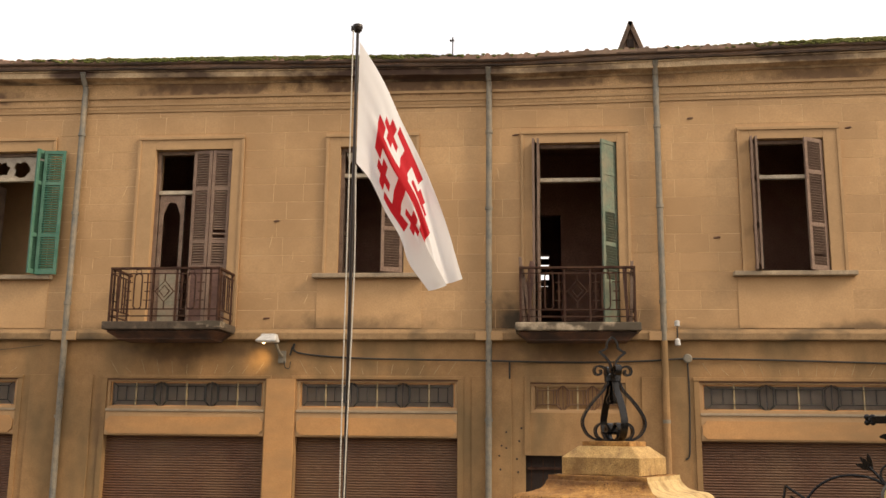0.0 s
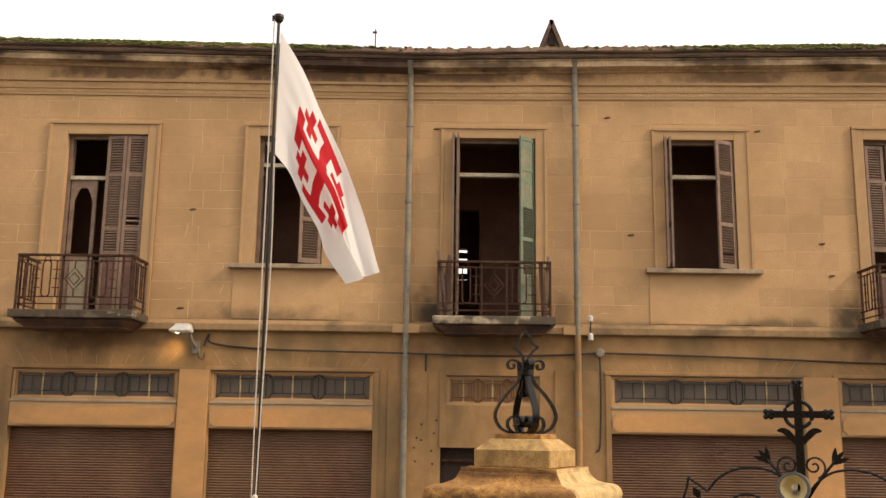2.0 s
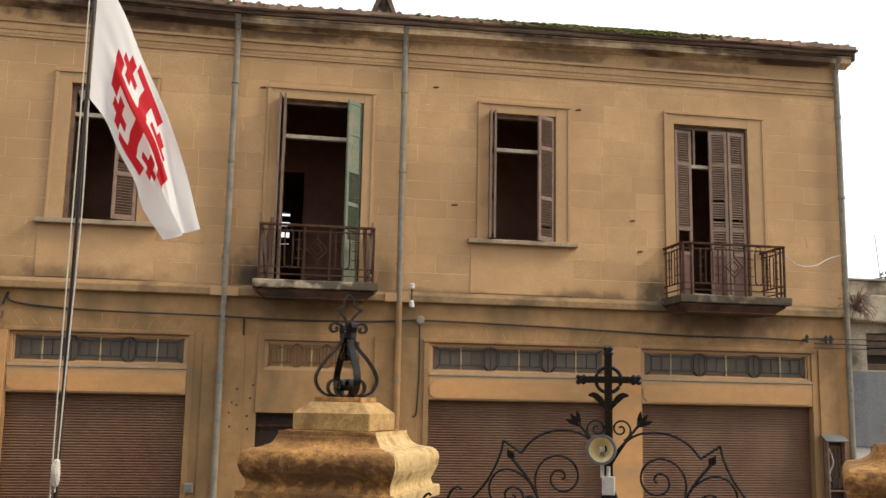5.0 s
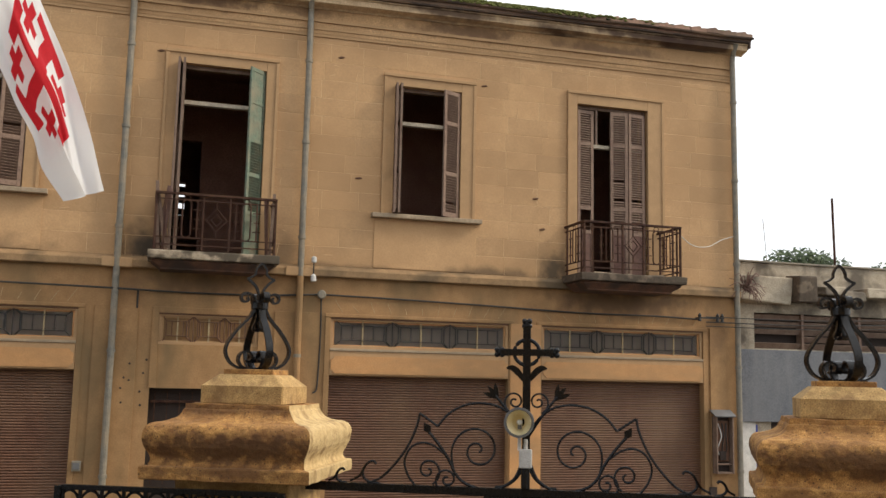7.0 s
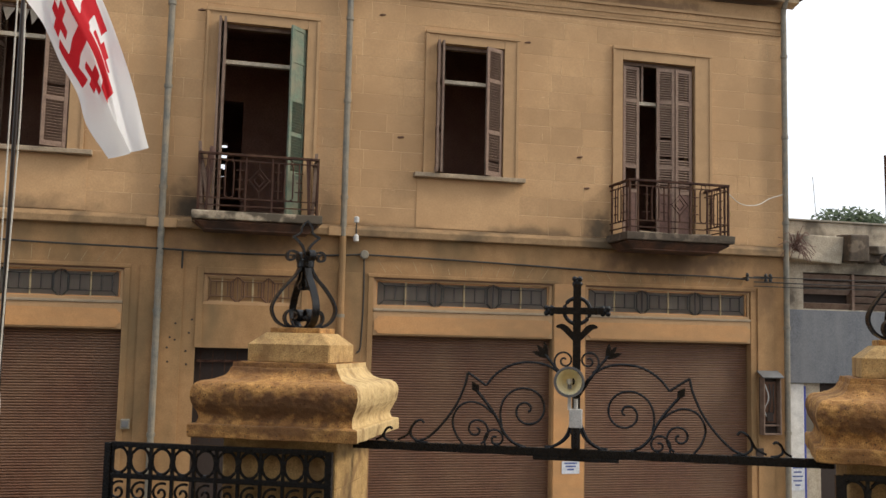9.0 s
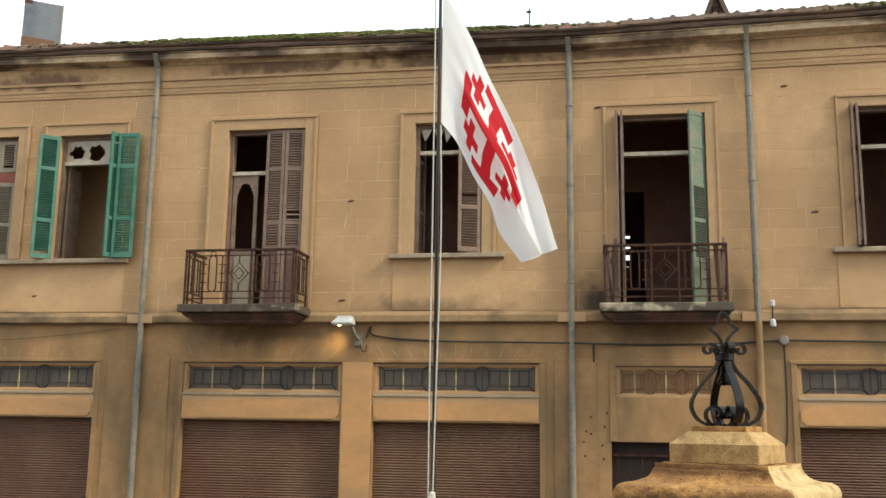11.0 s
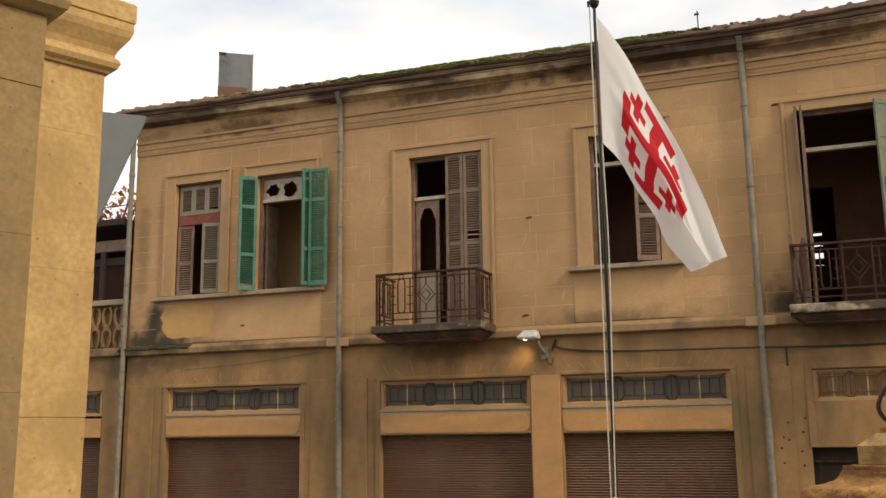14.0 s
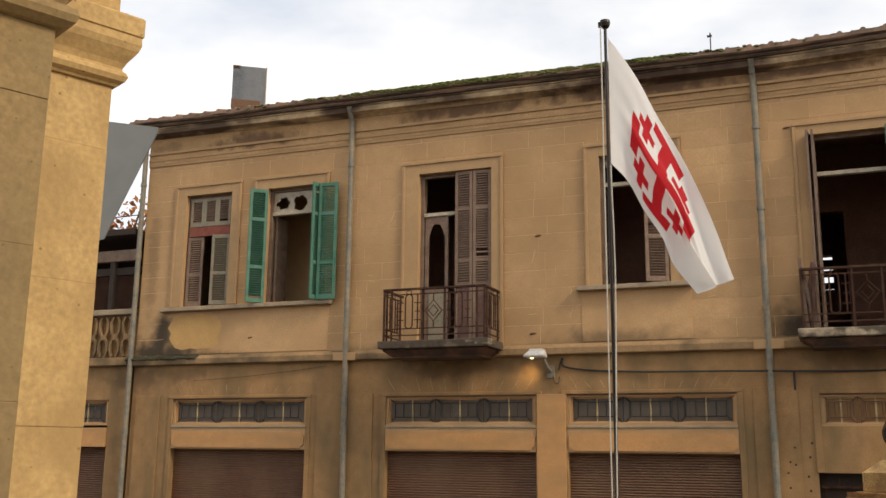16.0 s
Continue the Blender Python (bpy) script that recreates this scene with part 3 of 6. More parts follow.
def downpipe(x, y, ztop, zbot, label, offset=0.0):
    ob = thing("downpipe", label, "pipe", group="downpipes", m=pose(x, y, 0))
    part("pipe", tube(((0, 0, zbot), (offset * 0.3, 0, zbot + 1.2), (0, 0, 5.2), (0, 0, ztop - 0.45)), 0.055, 12), M_pipe, ob)
    part("swan_neck", tube(((0, 0, ztop - 0.46), (0, 0.0, ztop - 0.30), (-0.01, -0.06, ztop - 0.16), (-0.01, -0.16, ztop)), 0.052, 12, 5), M_pipe, ob)
    for z in (zbot + 1.4, 3.55, 5.6, 7.3, ztop - 1.2):
        part("collar", lathe(((0.056, z - 0.03), (0.068, z - 0.03), (0.068, z + 0.03), (0.056, z + 0.03))), M_pipe, ob)
    return ob


downpipe(-9.07, FY - 0.10, 10.03, 0.15, "weathered grey-green metal downpipe", 0.1)
downpipe(-1.32, FY - 0.10, 9.93, 0.15, "weathered grey-green metal downpipe")
pipe_b = downpipe(1.70, FY - 0.10, 9.98, 0.15, "weathered grey metal downpipe with an ochre-painted length")
part("painted_length", tube(((0, 0, 0.4), (0, 0, 4.92)), 0.0585, 12), M_base, pipe_b, "ochre-painted length of pipe")
downpipe(10.39, FY - 0.10, 10.13, 0.15, "grey metal downpipe at the building's corner")
downpipe(-14.16, FY - 0.10, 10.09, 0.15, "grey metal downpipe at the building's corner")


# ---------------------------------------------------------------- window and door surrounds
def surround(key, x0, x1, z0, z1, sx0, sx1, st, sill):
    bot = 5.13 if not sill else z0
    ob = thing("trim_surround", "plain raised ochre stone surround of an opening", "surround", group="surrounds", kind="structure")
    a, b = FY - 0.03, FY + 0.015
    sx0, sx1, st = sx0 + 0.035, sx1 - 0.035, st - 0.035
    part("jamb", boxes((sx0, x0 + 0.005, a, b, bot, st - 0.001), bevel=0.006), M_trim, ob)
    part("jamb", boxes((x1 - 0.005, sx1, a, b, bot, st - 0.001), bevel=0.006), M_trim, ob)
    part("head", boxes((x0 + 0.006, x1 - 0.006, a + 0.002, b, z1 - 0.005, st - 0.003), bevel=0.006), M_trim, ob)
    part("label_moulding", boxes((sx0 - 0.03, sx1 + 0.03, a - 0.025, a + 0.03, st - 0.05, st + 0.01), bevel=0.01), M_trim, ob)
    part("label_moulding", boxes((sx0 - 0.025, sx0 + 0.03, a - 0.018, a + 0.02, bot, st - 0.052), bevel=0.006), M_trim, ob)
    part("label_moulding", boxes((sx1 - 0.03, sx1 + 0.025, a - 0.018, a + 0.02, bot, st - 0.052), bevel=0.006), M_trim, ob)
    return ob


for key, spec in UP.items():
    surround(key, *spec, key in ("w0", "g0", "w2", "w3"))
for a, b in ((-13.50, -9.45), (-4.51, -2.46), (2.93, 5.0)):
    tagged(part("window_sill", boxes((a, b, FY - 0.14, FY + 0.25, 6.05, 6.13), bevel=0.012), M_sill), "worn projecting stone window sill", "sill", group="window sills", kind="structure")
    tagged(part("trim_apron", boxes((a + 0.07, b - 0.07, FY - 0.003, FY + 0.01, 5.15, 6.045), bevel=0.002), M_wall), "flat ochre apron under a window", "apron", group="aprons", kind="structure")


# yellow plaster repairs on the apron of the paired windows
patch_rng = random.Random(5)
for cx, cz, rx, rz in ((-12.66, 5.60, 0.66, 0.38),):
    bm = bmesh.new()
    ring = []
    for k in range(22):
        an = 2 * math.pi * k / 22
        c, d = math.cos(an), math.sin(an)
        q = (abs(c) ** 3 + abs(d) ** 3) ** (-1 / 3) * patch_rng.uniform(0.86, 1.04)
        ring.append(bm.verts.new((cx + c * q * rx, FY - 0.0045, cz + d * q * rz)))
    bm.faces.new(ring)
    ex = bmesh.ops.extrude_face_region(bm, geom=bm.faces[:])
    for v in ex["geom"]:
        if isinstance(v, bmesh.types.BMVert):
            v.co.y += 0.004
    tagged(part("plaster_patch", bm, M_patch), "irregular yellow plaster repair under a window", "patch", group="plaster patches", kind="structure")

# ---------------------------------------------------------------- joinery
def louvre_leaf(w, h, panels, mat_frame, mat_slat, parent=None, label="", missing=(), solid=()):
    """A louvred shutter leaf hinged at x=0: stiles, rails and tilted slats; panels are heights shares from the top."""
    leaf = new("shutter_leaf")
    if parent:
        leaf.parent = parent
    if label:
        leaf["label"] = label
    st = 0.06
    part("stile", boxes((0, st, -0.02, 0.02, 0, h), bevel=0.004), mat_frame, leaf)
    part("stile", boxes((w - st, w, -0.02, 0.02, 0, h), bevel=0.004), mat_frame, leaf)
    z = h
    edges = [h]
    for s in panels:
        z -= s * h
        edges.append(max(z, 0))
    for i, e in enumerate(edges):
        lo, hi = (e - 0.07, e) if i == 0 else ((e, e + 0.09) if i == len(edges) - 1 else (e - 0.035, e + 0.035))
        part("rail", boxes((st, w - st, -0.018, 0.018, lo, hi), bevel=0.003), mat_frame, leaf)
    for i in range(len(edges) - 1):
        z0 = edges[i + 1] + (0.09 if i == len(edges) - 2 else 0.035)
        z1 = edges[i] - (0.07 if i == 0 else 0.035)
        if i in missing:
            continue
        if i in solid:
            part("panel", boxes((st, w - st, -0.008, 0.008, z0, z1)), M_panel if mat_slat is M_wood2 and i > 1 else mat_slat, leaf)
            continue
        bm = bmesh.new()
        n = max(int((z1 - z0) / 0.046), 2)
        for k in range(n):
            if random.random() < 0.012:
                continue
            zc = z0 + (k + 0.5) * (z1 - z0) / n
            box(bm, st, w - st, -0.026, 0.026, -0.004, 0.004, m=pose(0, 0, zc, 42 + random.uniform(-4, 4)))
        part("louvres", bm, mat_slat, leaf)
    return leaf


def hinge(leaf, x, y, z, turn=0):
    leaf.matrix_basis = pose(x, y, z, 0, 0, turn)
    return leaf


def frame_of(name, key, label, transom=None, material=M_wood, mullion=None, kind="structure"):
    x0, x1, z0, z1 = UP[key][:4]
    ob = thing(name, label, "window" if z0 > 6 else "door", kind=kind)
    y0, y1 = FY + 0.10, FY + 0.19
    part("window_frame", boxes((x0, x0 + 0.07, y0, y1, z0, z1), bevel=0.005), material, ob)
    part("window_frame", boxes((x1 - 0.07, x1, y0, y1, z0, z1), bevel=0.005), material, ob)
    part("window_frame", boxes((x0 + 0.07, x1 - 0.07, y0, y1, z1 - 0.07, z1), bevel=0.005), material, ob)
    if transom:
        part("transom", boxes((x0 + 0.07, x1 - 0.07, y0 - 0.01, y1, transom - 0.035, transom + 0.035), bevel=0.005), M_white, ob, "pale painted transom bar")
    if mullion:
        part("mullion", boxes((mullion - 0.02, mullion + 0.02, y0, y1, transom + 0.035, z1 - 0.07)), material, ob)
    return ob


# w0: mauve shutters with a red band, one leaf ajar
f = frame_of("window_1", "w0", "closed mauve louvred window with a red band and one leaf ajar", transom=None)
x0, x1, z0, z1 = UP["w0"][:4]
for k in range(3):
    lv = louvre_leaf((x1 - x0 - 0.14) / 3, 0.62, (1.0,), M_greygreen, M_wood2, f, "small louvred panel in a grey-green frame")
    hinge(lv, x0 + 0.07 + k * (x1 - x0 - 0.14) / 3, FY + 0.08, z1 - 0.69)
part("red_band", boxes((x0 + 0.07, x1 - 0.07, FY + 0.06, FY + 0.12, z1 - 0.90, z1 - 0.70), bevel=0.004), M_red, f, "flaking red painted rail")
lv = louvre_leaf(0.37, z1 - 0.92 - z0, (0.55, 0.45), M_wood2, M_wood2, f, "faded mauve louvred leaf, closed")
hinge(lv, x0 + 0.05, FY + 0.08, z0 + 0.01, 6)
lv = louvre_leaf(0.40, z1 - 0.92 - z0, (0.55, 0.45), M_greygreen, M_greygreen, f, "faded grey-green louvred leaf, ajar")
hinge(lv, x1 - 0.04, FY + 0.06, z0 + 0.01, 180 + 12)

# g0: bright green shutters swung open, broken transom panes
f = frame_of("window_2", "g0", "open window with bright green shutters and broken transom glass", transom=8.02, material=M_wood)
x0, x1, z0, z1 = UP["g0"][:4]
lv = louvre_leaf(0.37, z1 - z0 - 0.02, (0.27, 0.42, 0.31), M_green, M_green, f, "bright green louvred leaf, swung out")
hinge(lv, x0 + 0.03, FY - 0.05, z0 - 0.02, -138)
lv = louvre_leaf(0.30, z1 - z0 - 0.02, (0.27, 0.42, 0.31), M_green, M_green, f, "bright green louvred leaf, folded nearly edge-on")
hinge(lv, x1 - 0.05, FY - 0.03, z0 - 0.02, -107)
lv = louvre_leaf(0.40, z1 - z0 - 0.02, (0.27, 0.42, 0.31), M_green, M_green, f, "bright green louvred leaf, swung back")
hinge(lv, x1 - 0.06, FY - 0.18, z0 - 0.03, 4)
bm = bmesh.new()
px0, px1, pz0, pz1 = x0 + 0.07, x1 - 0.07, 8.055, z1 - 0.07
for k in range(3):
    # a painted pane with a jagged hole broken out of its middle
    xa, xb = px0 + (px1 - px0) * k / 3, px0 + (px1 - px0) * (k + 1) / 3
    outer, inner = [], []
    for a in range(16):
        an = 2 * math.pi * a / 16
        c, d = math.cos(an), math.sin(an)
        m = max(abs(c), abs(d))
        outer.append(bm.verts.new(((xa + xb) / 2 + c / m * (xb - xa) / 2, FY + 0.14, (pz0 + pz1) / 2 + d / m * (pz1 - pz0) / 2)))
        r = random.uniform(0.5, 1.02) if d < 0 else random.uniform(0.35, 0.9)
        inner.append(bm.verts.new(((xa + xb) / 2 + c * r * (xb - xa) / 2, FY + 0.14, (pz0 + pz1) / 2 + d * r * (pz1 - pz0) / 2)))
    for a in range(16):
        bm.faces.new((outer[a], outer[(a + 1) % 16], inner[(a + 1) % 16], inner[a]))
thicken(bm, 0.004)
part("broken_pane", bm, M_dusty, f, "jagged dusty remains of broken glass")
part("casement", boxes((x0 + 0.09, x0 + 0.14, FY + 0.2, FY + 0.62, z0 + 0.02, 7.98), bevel=0.004), M_wood, f, "worn wooden casement swung inwards")

# d1: balcony door, two closed leaves and a glazed leaf
f = frame_of("door_1", "d1", "weathered balcony door with half its louvred shutters closed", transom=7.72, material=M_wood)
x0, x1, z0, z1 = UP["d1"][:4]
hinge(louvre_leaf(0.36, z1 - z0 - 0.04, (0.22, 0.30, 0.14, 0.34), M_wood2, M_wood2, f, solid=(3,)), -6.88, FY + 0.05, z0 + 0.02, -5)
hinge(louvre_leaf(0.36, z1 - z0 - 0.04, (0.22, 0.30, 0.14, 0.34), M_wood2, M_wood2, f, solid=(3,)), -6.51, FY + 0.02, z0 + 0.02, 4)
g = part("glazed_leaf", boxes((-7.53, -7.46, FY + 0.12, FY + 0.16, z0, 7.68), (-7.12, -7.05, FY + 0.12, FY + 0.16, z0, 7.68), (-7.46, -7.12, FY + 0.12, FY + 0.16, 7.55, 7.68),
                           (-7.46, -7.12, FY + 0.12, FY + 0.16, z0, z0 + 1.15), bevel=0.004), M_wood, f, "grey-brown glazed door leaf without glass")
bm = bmesh.new()
arch = []
for k in range(13):
    # a shouldered, arched head of the glazed leaf
    t = -1 + k / 6
    drop = 0.02 if abs(t) < 0.45 else (0.02 + 0.10 * ((abs(t) - 0.45) / 0.25) ** 0.6 if abs(t) < 0.7 else 0.14 + 0.12 * (abs(t) - 0.7) / 0.3)
    arch.append((bm.verts.new((-7.29 + 0.17 * t, FY + 0.14, 7.55)), bm.verts.new((-7.29 + 0.17 * t, FY + 0.14, 7.55 - drop))))
for a, b in zip(arch, arch[1:]):
    bm.faces.new((a[0], b[0], b[1], a[1]))
thicken(bm, 0.02)
part("arched_head", bm, M_wood2, f, "shouldered arched wooden head")
part("lower_panel", boxes((-7.44, -7.14, FY + 0.105, FY + 0.119, z0 + 0.12, z0 + 1.05), bevel=0.008), M_greygreen, f, "flaking grey-blue lower panel")

# w2: half-open window behind the flag
f = frame_of("window_3", "w2", "open window with one mauve louvred leaf", transom=8.0, material=M_wood)
x0, x1, z0, z1 = UP["w2"][:4]
hinge(louvre_leaf(0.40, z1 - z0 - 0.05, (0.26, 0.40, 0.34), M_wood2, M_wood2, f), x1 - 0.03, FY - 0.02, z0 + 0.02, 180 + 22)
hinge(louvre_leaf(0.34, z1 - z0 - 0.05, (0.26, 0.40, 0.34), M_wood, M_wood, f), x0 + 0.02, FY + 0.20, z0 + 0.02, 78)
bm = bmesh.new()
for k in range(5):
    xa, xb = -4.0 + k * 0.21, -4.0 + (k + 1) * 0.21
    f0 = bm.faces.new([bm.verts.new(p) for p in ((xa, FY + 0.14, 8.46), (xb, FY + 0.14, 8.46), (random.uniform(xa, xb), FY + 0.14, 8.46 - random.uniform(0.1, 0.3)))])
thicken(bm, 0.004)
part("broken_pane", bm, M_dusty, f, "jagged dusty remains of broken glass")

# dB: tall balcony door, folded leaves on both sides
f = frame_of("door_2", "dB", "open balcony door with folded faded teal shutters", transom=7.86, material=M_wood)
x0, x1, z0, z1 = UP["dB"][:4]
hinge(louvre_leaf(0.36, z1 - z0 + 0.02, (0.30, 0.36, 0.34), M_wood2, M_wood2, f, solid=(0, 2)), x0 + 0.04, FY + 0.10, z0, -97)
hinge(louvre_leaf(0.36, z1 - z0 + 0.02, (0.30, 0.36, 0.34), M_wood, M_wood, f, solid=(0, 2)), x0 + 0.10, FY + 0.10, z0, -93)
hinge(louvre_leaf(0.40, z1 - z0 - 0.03, (0.18, 0.20, 0.18, 0.20, 0.24), M_teal, M_teal, f, "faded teal louvred leaf, folded", solid=(0, 1, 4)), x1 - 0.02, FY + 0.05, z0 + 0.02, 180 + 46)
hinge(louvre_leaf(0.30, z1 - z0 - 0.03, (0.18, 0.20, 0.18, 0.20, 0.24), M_teal, M_teal, f, "faded teal louvred leaf, folded", solid=(0, 1, 4)), x1 - 0.10, FY + 0.16, z0 + 0.02, 180 - 80)

# w3
f = frame_of("window_4", "w3", "open window with mauve shutters folded to both sides", transom=7.86, material=M_wood)
x0, x1, z0, z1 = UP["w3"][:4]
hinge(louvre_leaf(0.34, z1 - z0 - 0.02, (0.30, 0.36, 0.34), M_wood2, M_wood2, f), x0 + 0.03, FY + 0.10, z0 + 0.01, -96)
hinge(louvre_leaf(0.34, z1 - z0 - 0.02, (0.30, 0.36, 0.34), M_wood, M_wood, f), x0 + 0.09, FY + 0.10, z0 + 0.01, -92)
hinge(louvre_leaf(0.40, z1 - z0 - 0.04, (0.26, 0.40, 0.34), M_wood2, M_wood2, f), x1 - 0.03, FY + 0.02, z0 + 0.01, 180 + 28)

# d4
f = frame_of("door_3", "d4", "balcony door with three mauve louvred leaves and a gap", transom=7.78, material=M_wood, mullion=7.42)
x0, x1, z0, z1 = UP["d4"][:4]
hinge(louvre_leaf(0.36, z1 - z0 - 0.12, (0.20, 0.38, 0.14, 0.28), M_wood2, M_wood2, f, missing=(2,), solid=(3,)), x0 + 0.04, FY + 0.05, z0 + 0.02, 8)
hinge(louvre_leaf(0.36, z1 - z0 - 0.12, (0.20, 0.38, 0.14, 0.28), M_wood2, M_wood2, f, solid=(3,)), 7.68, FY + 0.03, z0 + 0.02, -6)
hinge(louvre_leaf(0.36, z1 - z0 - 0.12, (0.20, 0.38, 0.14, 0.28), M_wood2, M_wood2, f, solid=(3,)), 8.06, FY + 0.0, z0 + 0.02, 5)


# ---------------------------------------------------------------- balconies
def balcony(xc, half, depth, label, pattern, sag=0.0):
    ob = thing("balcony", label, "balcony", group="balconies", m=pose(xc, FY, 0, 0, sag))
    bm = bmesh.new()
    box(bm, -half, half, -depth, -0.05, 5.03, 5.17, bevel=0.02)
    for v in bm.verts:
        v.co += Vector((noise.noise(v.co * 3), noise.noise(v.co * 3 + Vector((5, 0, 0))), noise.noise(v.co * 3 + Vector((0, 7, 0))))) * 0.012
    part("slab", bm, M_concrete if pattern == "diamond" else M_concrete_dark, ob, "stained chipped concrete slab")
    if pattern == "oval":
        bm = boxes((half - 0.42, half - 0.2, -depth - 0.006, -depth + 0.05, 5.11, 5.176), (half - 0.26, half + 0.006, -depth - 0.007, -depth + 0.3, 5.07, 5.178), bevel=0.012)
        for v in bm.verts:
            v.co += Vector((noise.noise(v.co * 7), 0.2 * noise.noise(v.co * 7 + Vector((5, 0, 0))), noise.noise(v.co * 7 + Vector((0, 7, 0))))) * 0.03
        part("broken_end", bm, M_concrete, ob, "pale broken edge of the slab")
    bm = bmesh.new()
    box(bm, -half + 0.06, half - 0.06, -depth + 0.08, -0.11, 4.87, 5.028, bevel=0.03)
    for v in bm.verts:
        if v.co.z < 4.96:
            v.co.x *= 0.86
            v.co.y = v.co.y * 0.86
    part("soffit", bm, M_soffit, ob, "dark rusty red-brown underside with black blotches")
    hw, dp, zb, zt = half - 0.09, depth - 0.08, 5.18, 6.13
    part("handrail", boxes((-hw - 0.02, hw + 0.02, -dp - 0.028, -dp + 0.028, zt - 0.04, zt), bevel=0.006), M_rust, ob)
    for s in (-1, 1):
        part("handrail", boxes((s * hw - 0.026, s * hw + 0.026, -dp + 0.029, -0.02, zt - 0.04, zt), bevel=0.006), M_rust, ob)
        part("post", boxes((s * hw - 0.018, s * hw + 0.018, -dp - 0.018, -dp + 0.018, zb - 0.02, zt - 0.031), bevel=0.003), M_rust, ob)
    m0, m1 = zb + 0.21, zt - 0.115
    for z in (zb + 0.09, m0, m1):
        part("rail", boxes((-hw, hw, -dp - 0.009, -dp + 0.009, z - 0.010, z + 0.010)), M_rust, ob)
        for s in (-1, 1):
            part("rail", boxes((s * hw - 0.009, s * hw + 0.009, -dp, -0.02, z - 0.010, z + 0.010)), M_rust, ob)

    def upright(x, y, lo, hi):
        part("bar", boxes((x - 0.015, x + 0.015, y - 0.015, y + 0.015, lo, hi), bevel=0.002), M_rust, ob)

    def ticked(x, y, dx, dy):
        """A thin bar with three short cross pieces."""
        bm = boxes((x - 0.011, x + 0.011, y - 0.011, y + 0.011, m0, m1))
        for t in (0.25, 0.5, 0.75):
            z = m0 + (m1 - m0) * t
            w = 0.06 if t != 0.5 else 0.04
            box(bm, x - dx * w - 0.007, x + dx * w + 0.007, y - dy * w - 0.007, y + dy * w + 0.007, z - 0.008, z + 0.008)
        part("ticked_bar", bm, M_rust, ob)

    def pill(x, y, dx, dy):
        line = []
        for a in range(0, 361, 15):
            c, d = math.cos(radians(a)), math.sin(radians(a))
            z = (m0 + m1) / 2 + 0.07 * d + math.copysign((m1 - m0) / 2 - 0.07, d) * (abs(d) > 1e-6)
            line.append(Vector((x + dx * 0.07 * c, y + dy * 0.07 * c, z)))
        part("oval", sweep(bmesh.new(), line, 0.0135, sides=5), M_rust, ob)
        line = [Vector((x + dx * 0.05 * math.cos(radians(a)), y + dy * 0.05 * math.cos(radians(a)), zt - 0.078 + 0.036 * math.sin(radians(a)))) for a in range(0, 361, 30)]
        part("ring", sweep(bmesh.new(), line, 0.008, sides=5), M_rust, ob)

    for s in (-1, 1):
        upright(s * 0.215, -dp, zb - 0.02, zt - 0.03)
        upright(s * 0.82, -dp, zb - 0.02, zt - 0.03)
        ticked(s * 0.31, -dp, 1, 0)
        pill(s * 0.48, -dp, 1, 0)
        ticked(s * 0.65, -dp, 1, 0)
        for t in (0.14, 0.86):
            upright(s * hw, -dp * t, zb - 0.02, zt - 0.03)
        for t in (0.30, 0.70):
            ticked(s * hw, -dp * t, 0, 1)
        pill(s * hw, -dp * 0.5, 0, 1)
    for k in (1.0, 0.55):
        line = [Vector((0.165 * k * a, -dp - 0.004, (m0 + m1) / 2 + 0.19 * k * b)) for a, b in ((1, 0), (0, 1), (-1, 0), (0, -1), (1, 0))]
        part("diamond", sweep(bmesh.new(), line, 0.011, sides=5), M_rust, ob)
    for lo, hi in ((m0, (m0 + m1) / 2 - 0.19), ((m0 + m1) / 2 + 0.19, m1)):
        part("bar", boxes((-0.009, 0.009, -dp - 0.009, -dp + 0.009, lo, hi)), M_rust, ob)
    for s in (-1, 1):
        part("bar", boxes((min(s * 0.165, s * 0.21), max(s * 0.165, s * 0.21), -dp - 0.008, -dp + 0.008, (m0 + m1) / 2 - 0.008, (m0 + m1) / 2 + 0.008)), M_rust, ob)
    return ob


balcony(-6.95, 1.06, 0.92, "rusty iron balcony on a stained concrete slab, half sheltered", "oval")
balcony(0.205, 1.05, 0.74, "rusty iron balcony with a diamond pattern on a chipped white-edged slab", "diamond")
balcony(7.69, 1.07, 0.95, "rusty iron balcony with a pale cord tied to its rail", "oval")
# sticks and old boards standing in the middle balcony
for k, (x, y, lean, ht) in enumerate(((-0.70, -0.60, -3, 1.14), (-0.63, -0.56, 5, 1.05), (-0.58, -0.60, -9, 1.0), (-0.52, -0.52, -13, 0.92), (-0.74, -0.50, 9, 1.10), (-0.66, -0.48, -5, 1.12), (1.10, -0.60, 2, 1.06), (1.05, -0.56, -3, 0.98))):
    o = part("old_board", boxes((-0.026, 0.026, -0.012, 0.012, 0, ht), bevel=0.004), M_panel if k % 3 == 1 else M_wood)
    tagged(place(o, x, FY + y, 5.17, 0, 0, lean), "weathered board leaning on the balcony rail", "board", group="boards on the balcony")
# broken laths lying on the end balcony
for x, y, turn, length in ((7.25, -0.80, 14, 0.75), (8.02, -0.78, -24, 0.62), (7.78, -0.70, 38, 0.5)):
    o = part("broken_lath", boxes((-length / 2, length / 2, -0.022, 0.022, 0, 0.022), bevel=0.004), M_sill)
    tagged(place(o, x, FY + y, 5.172, turn), "pale broken lath lying on the balcony slab", "lath", group="laths on the balcony")


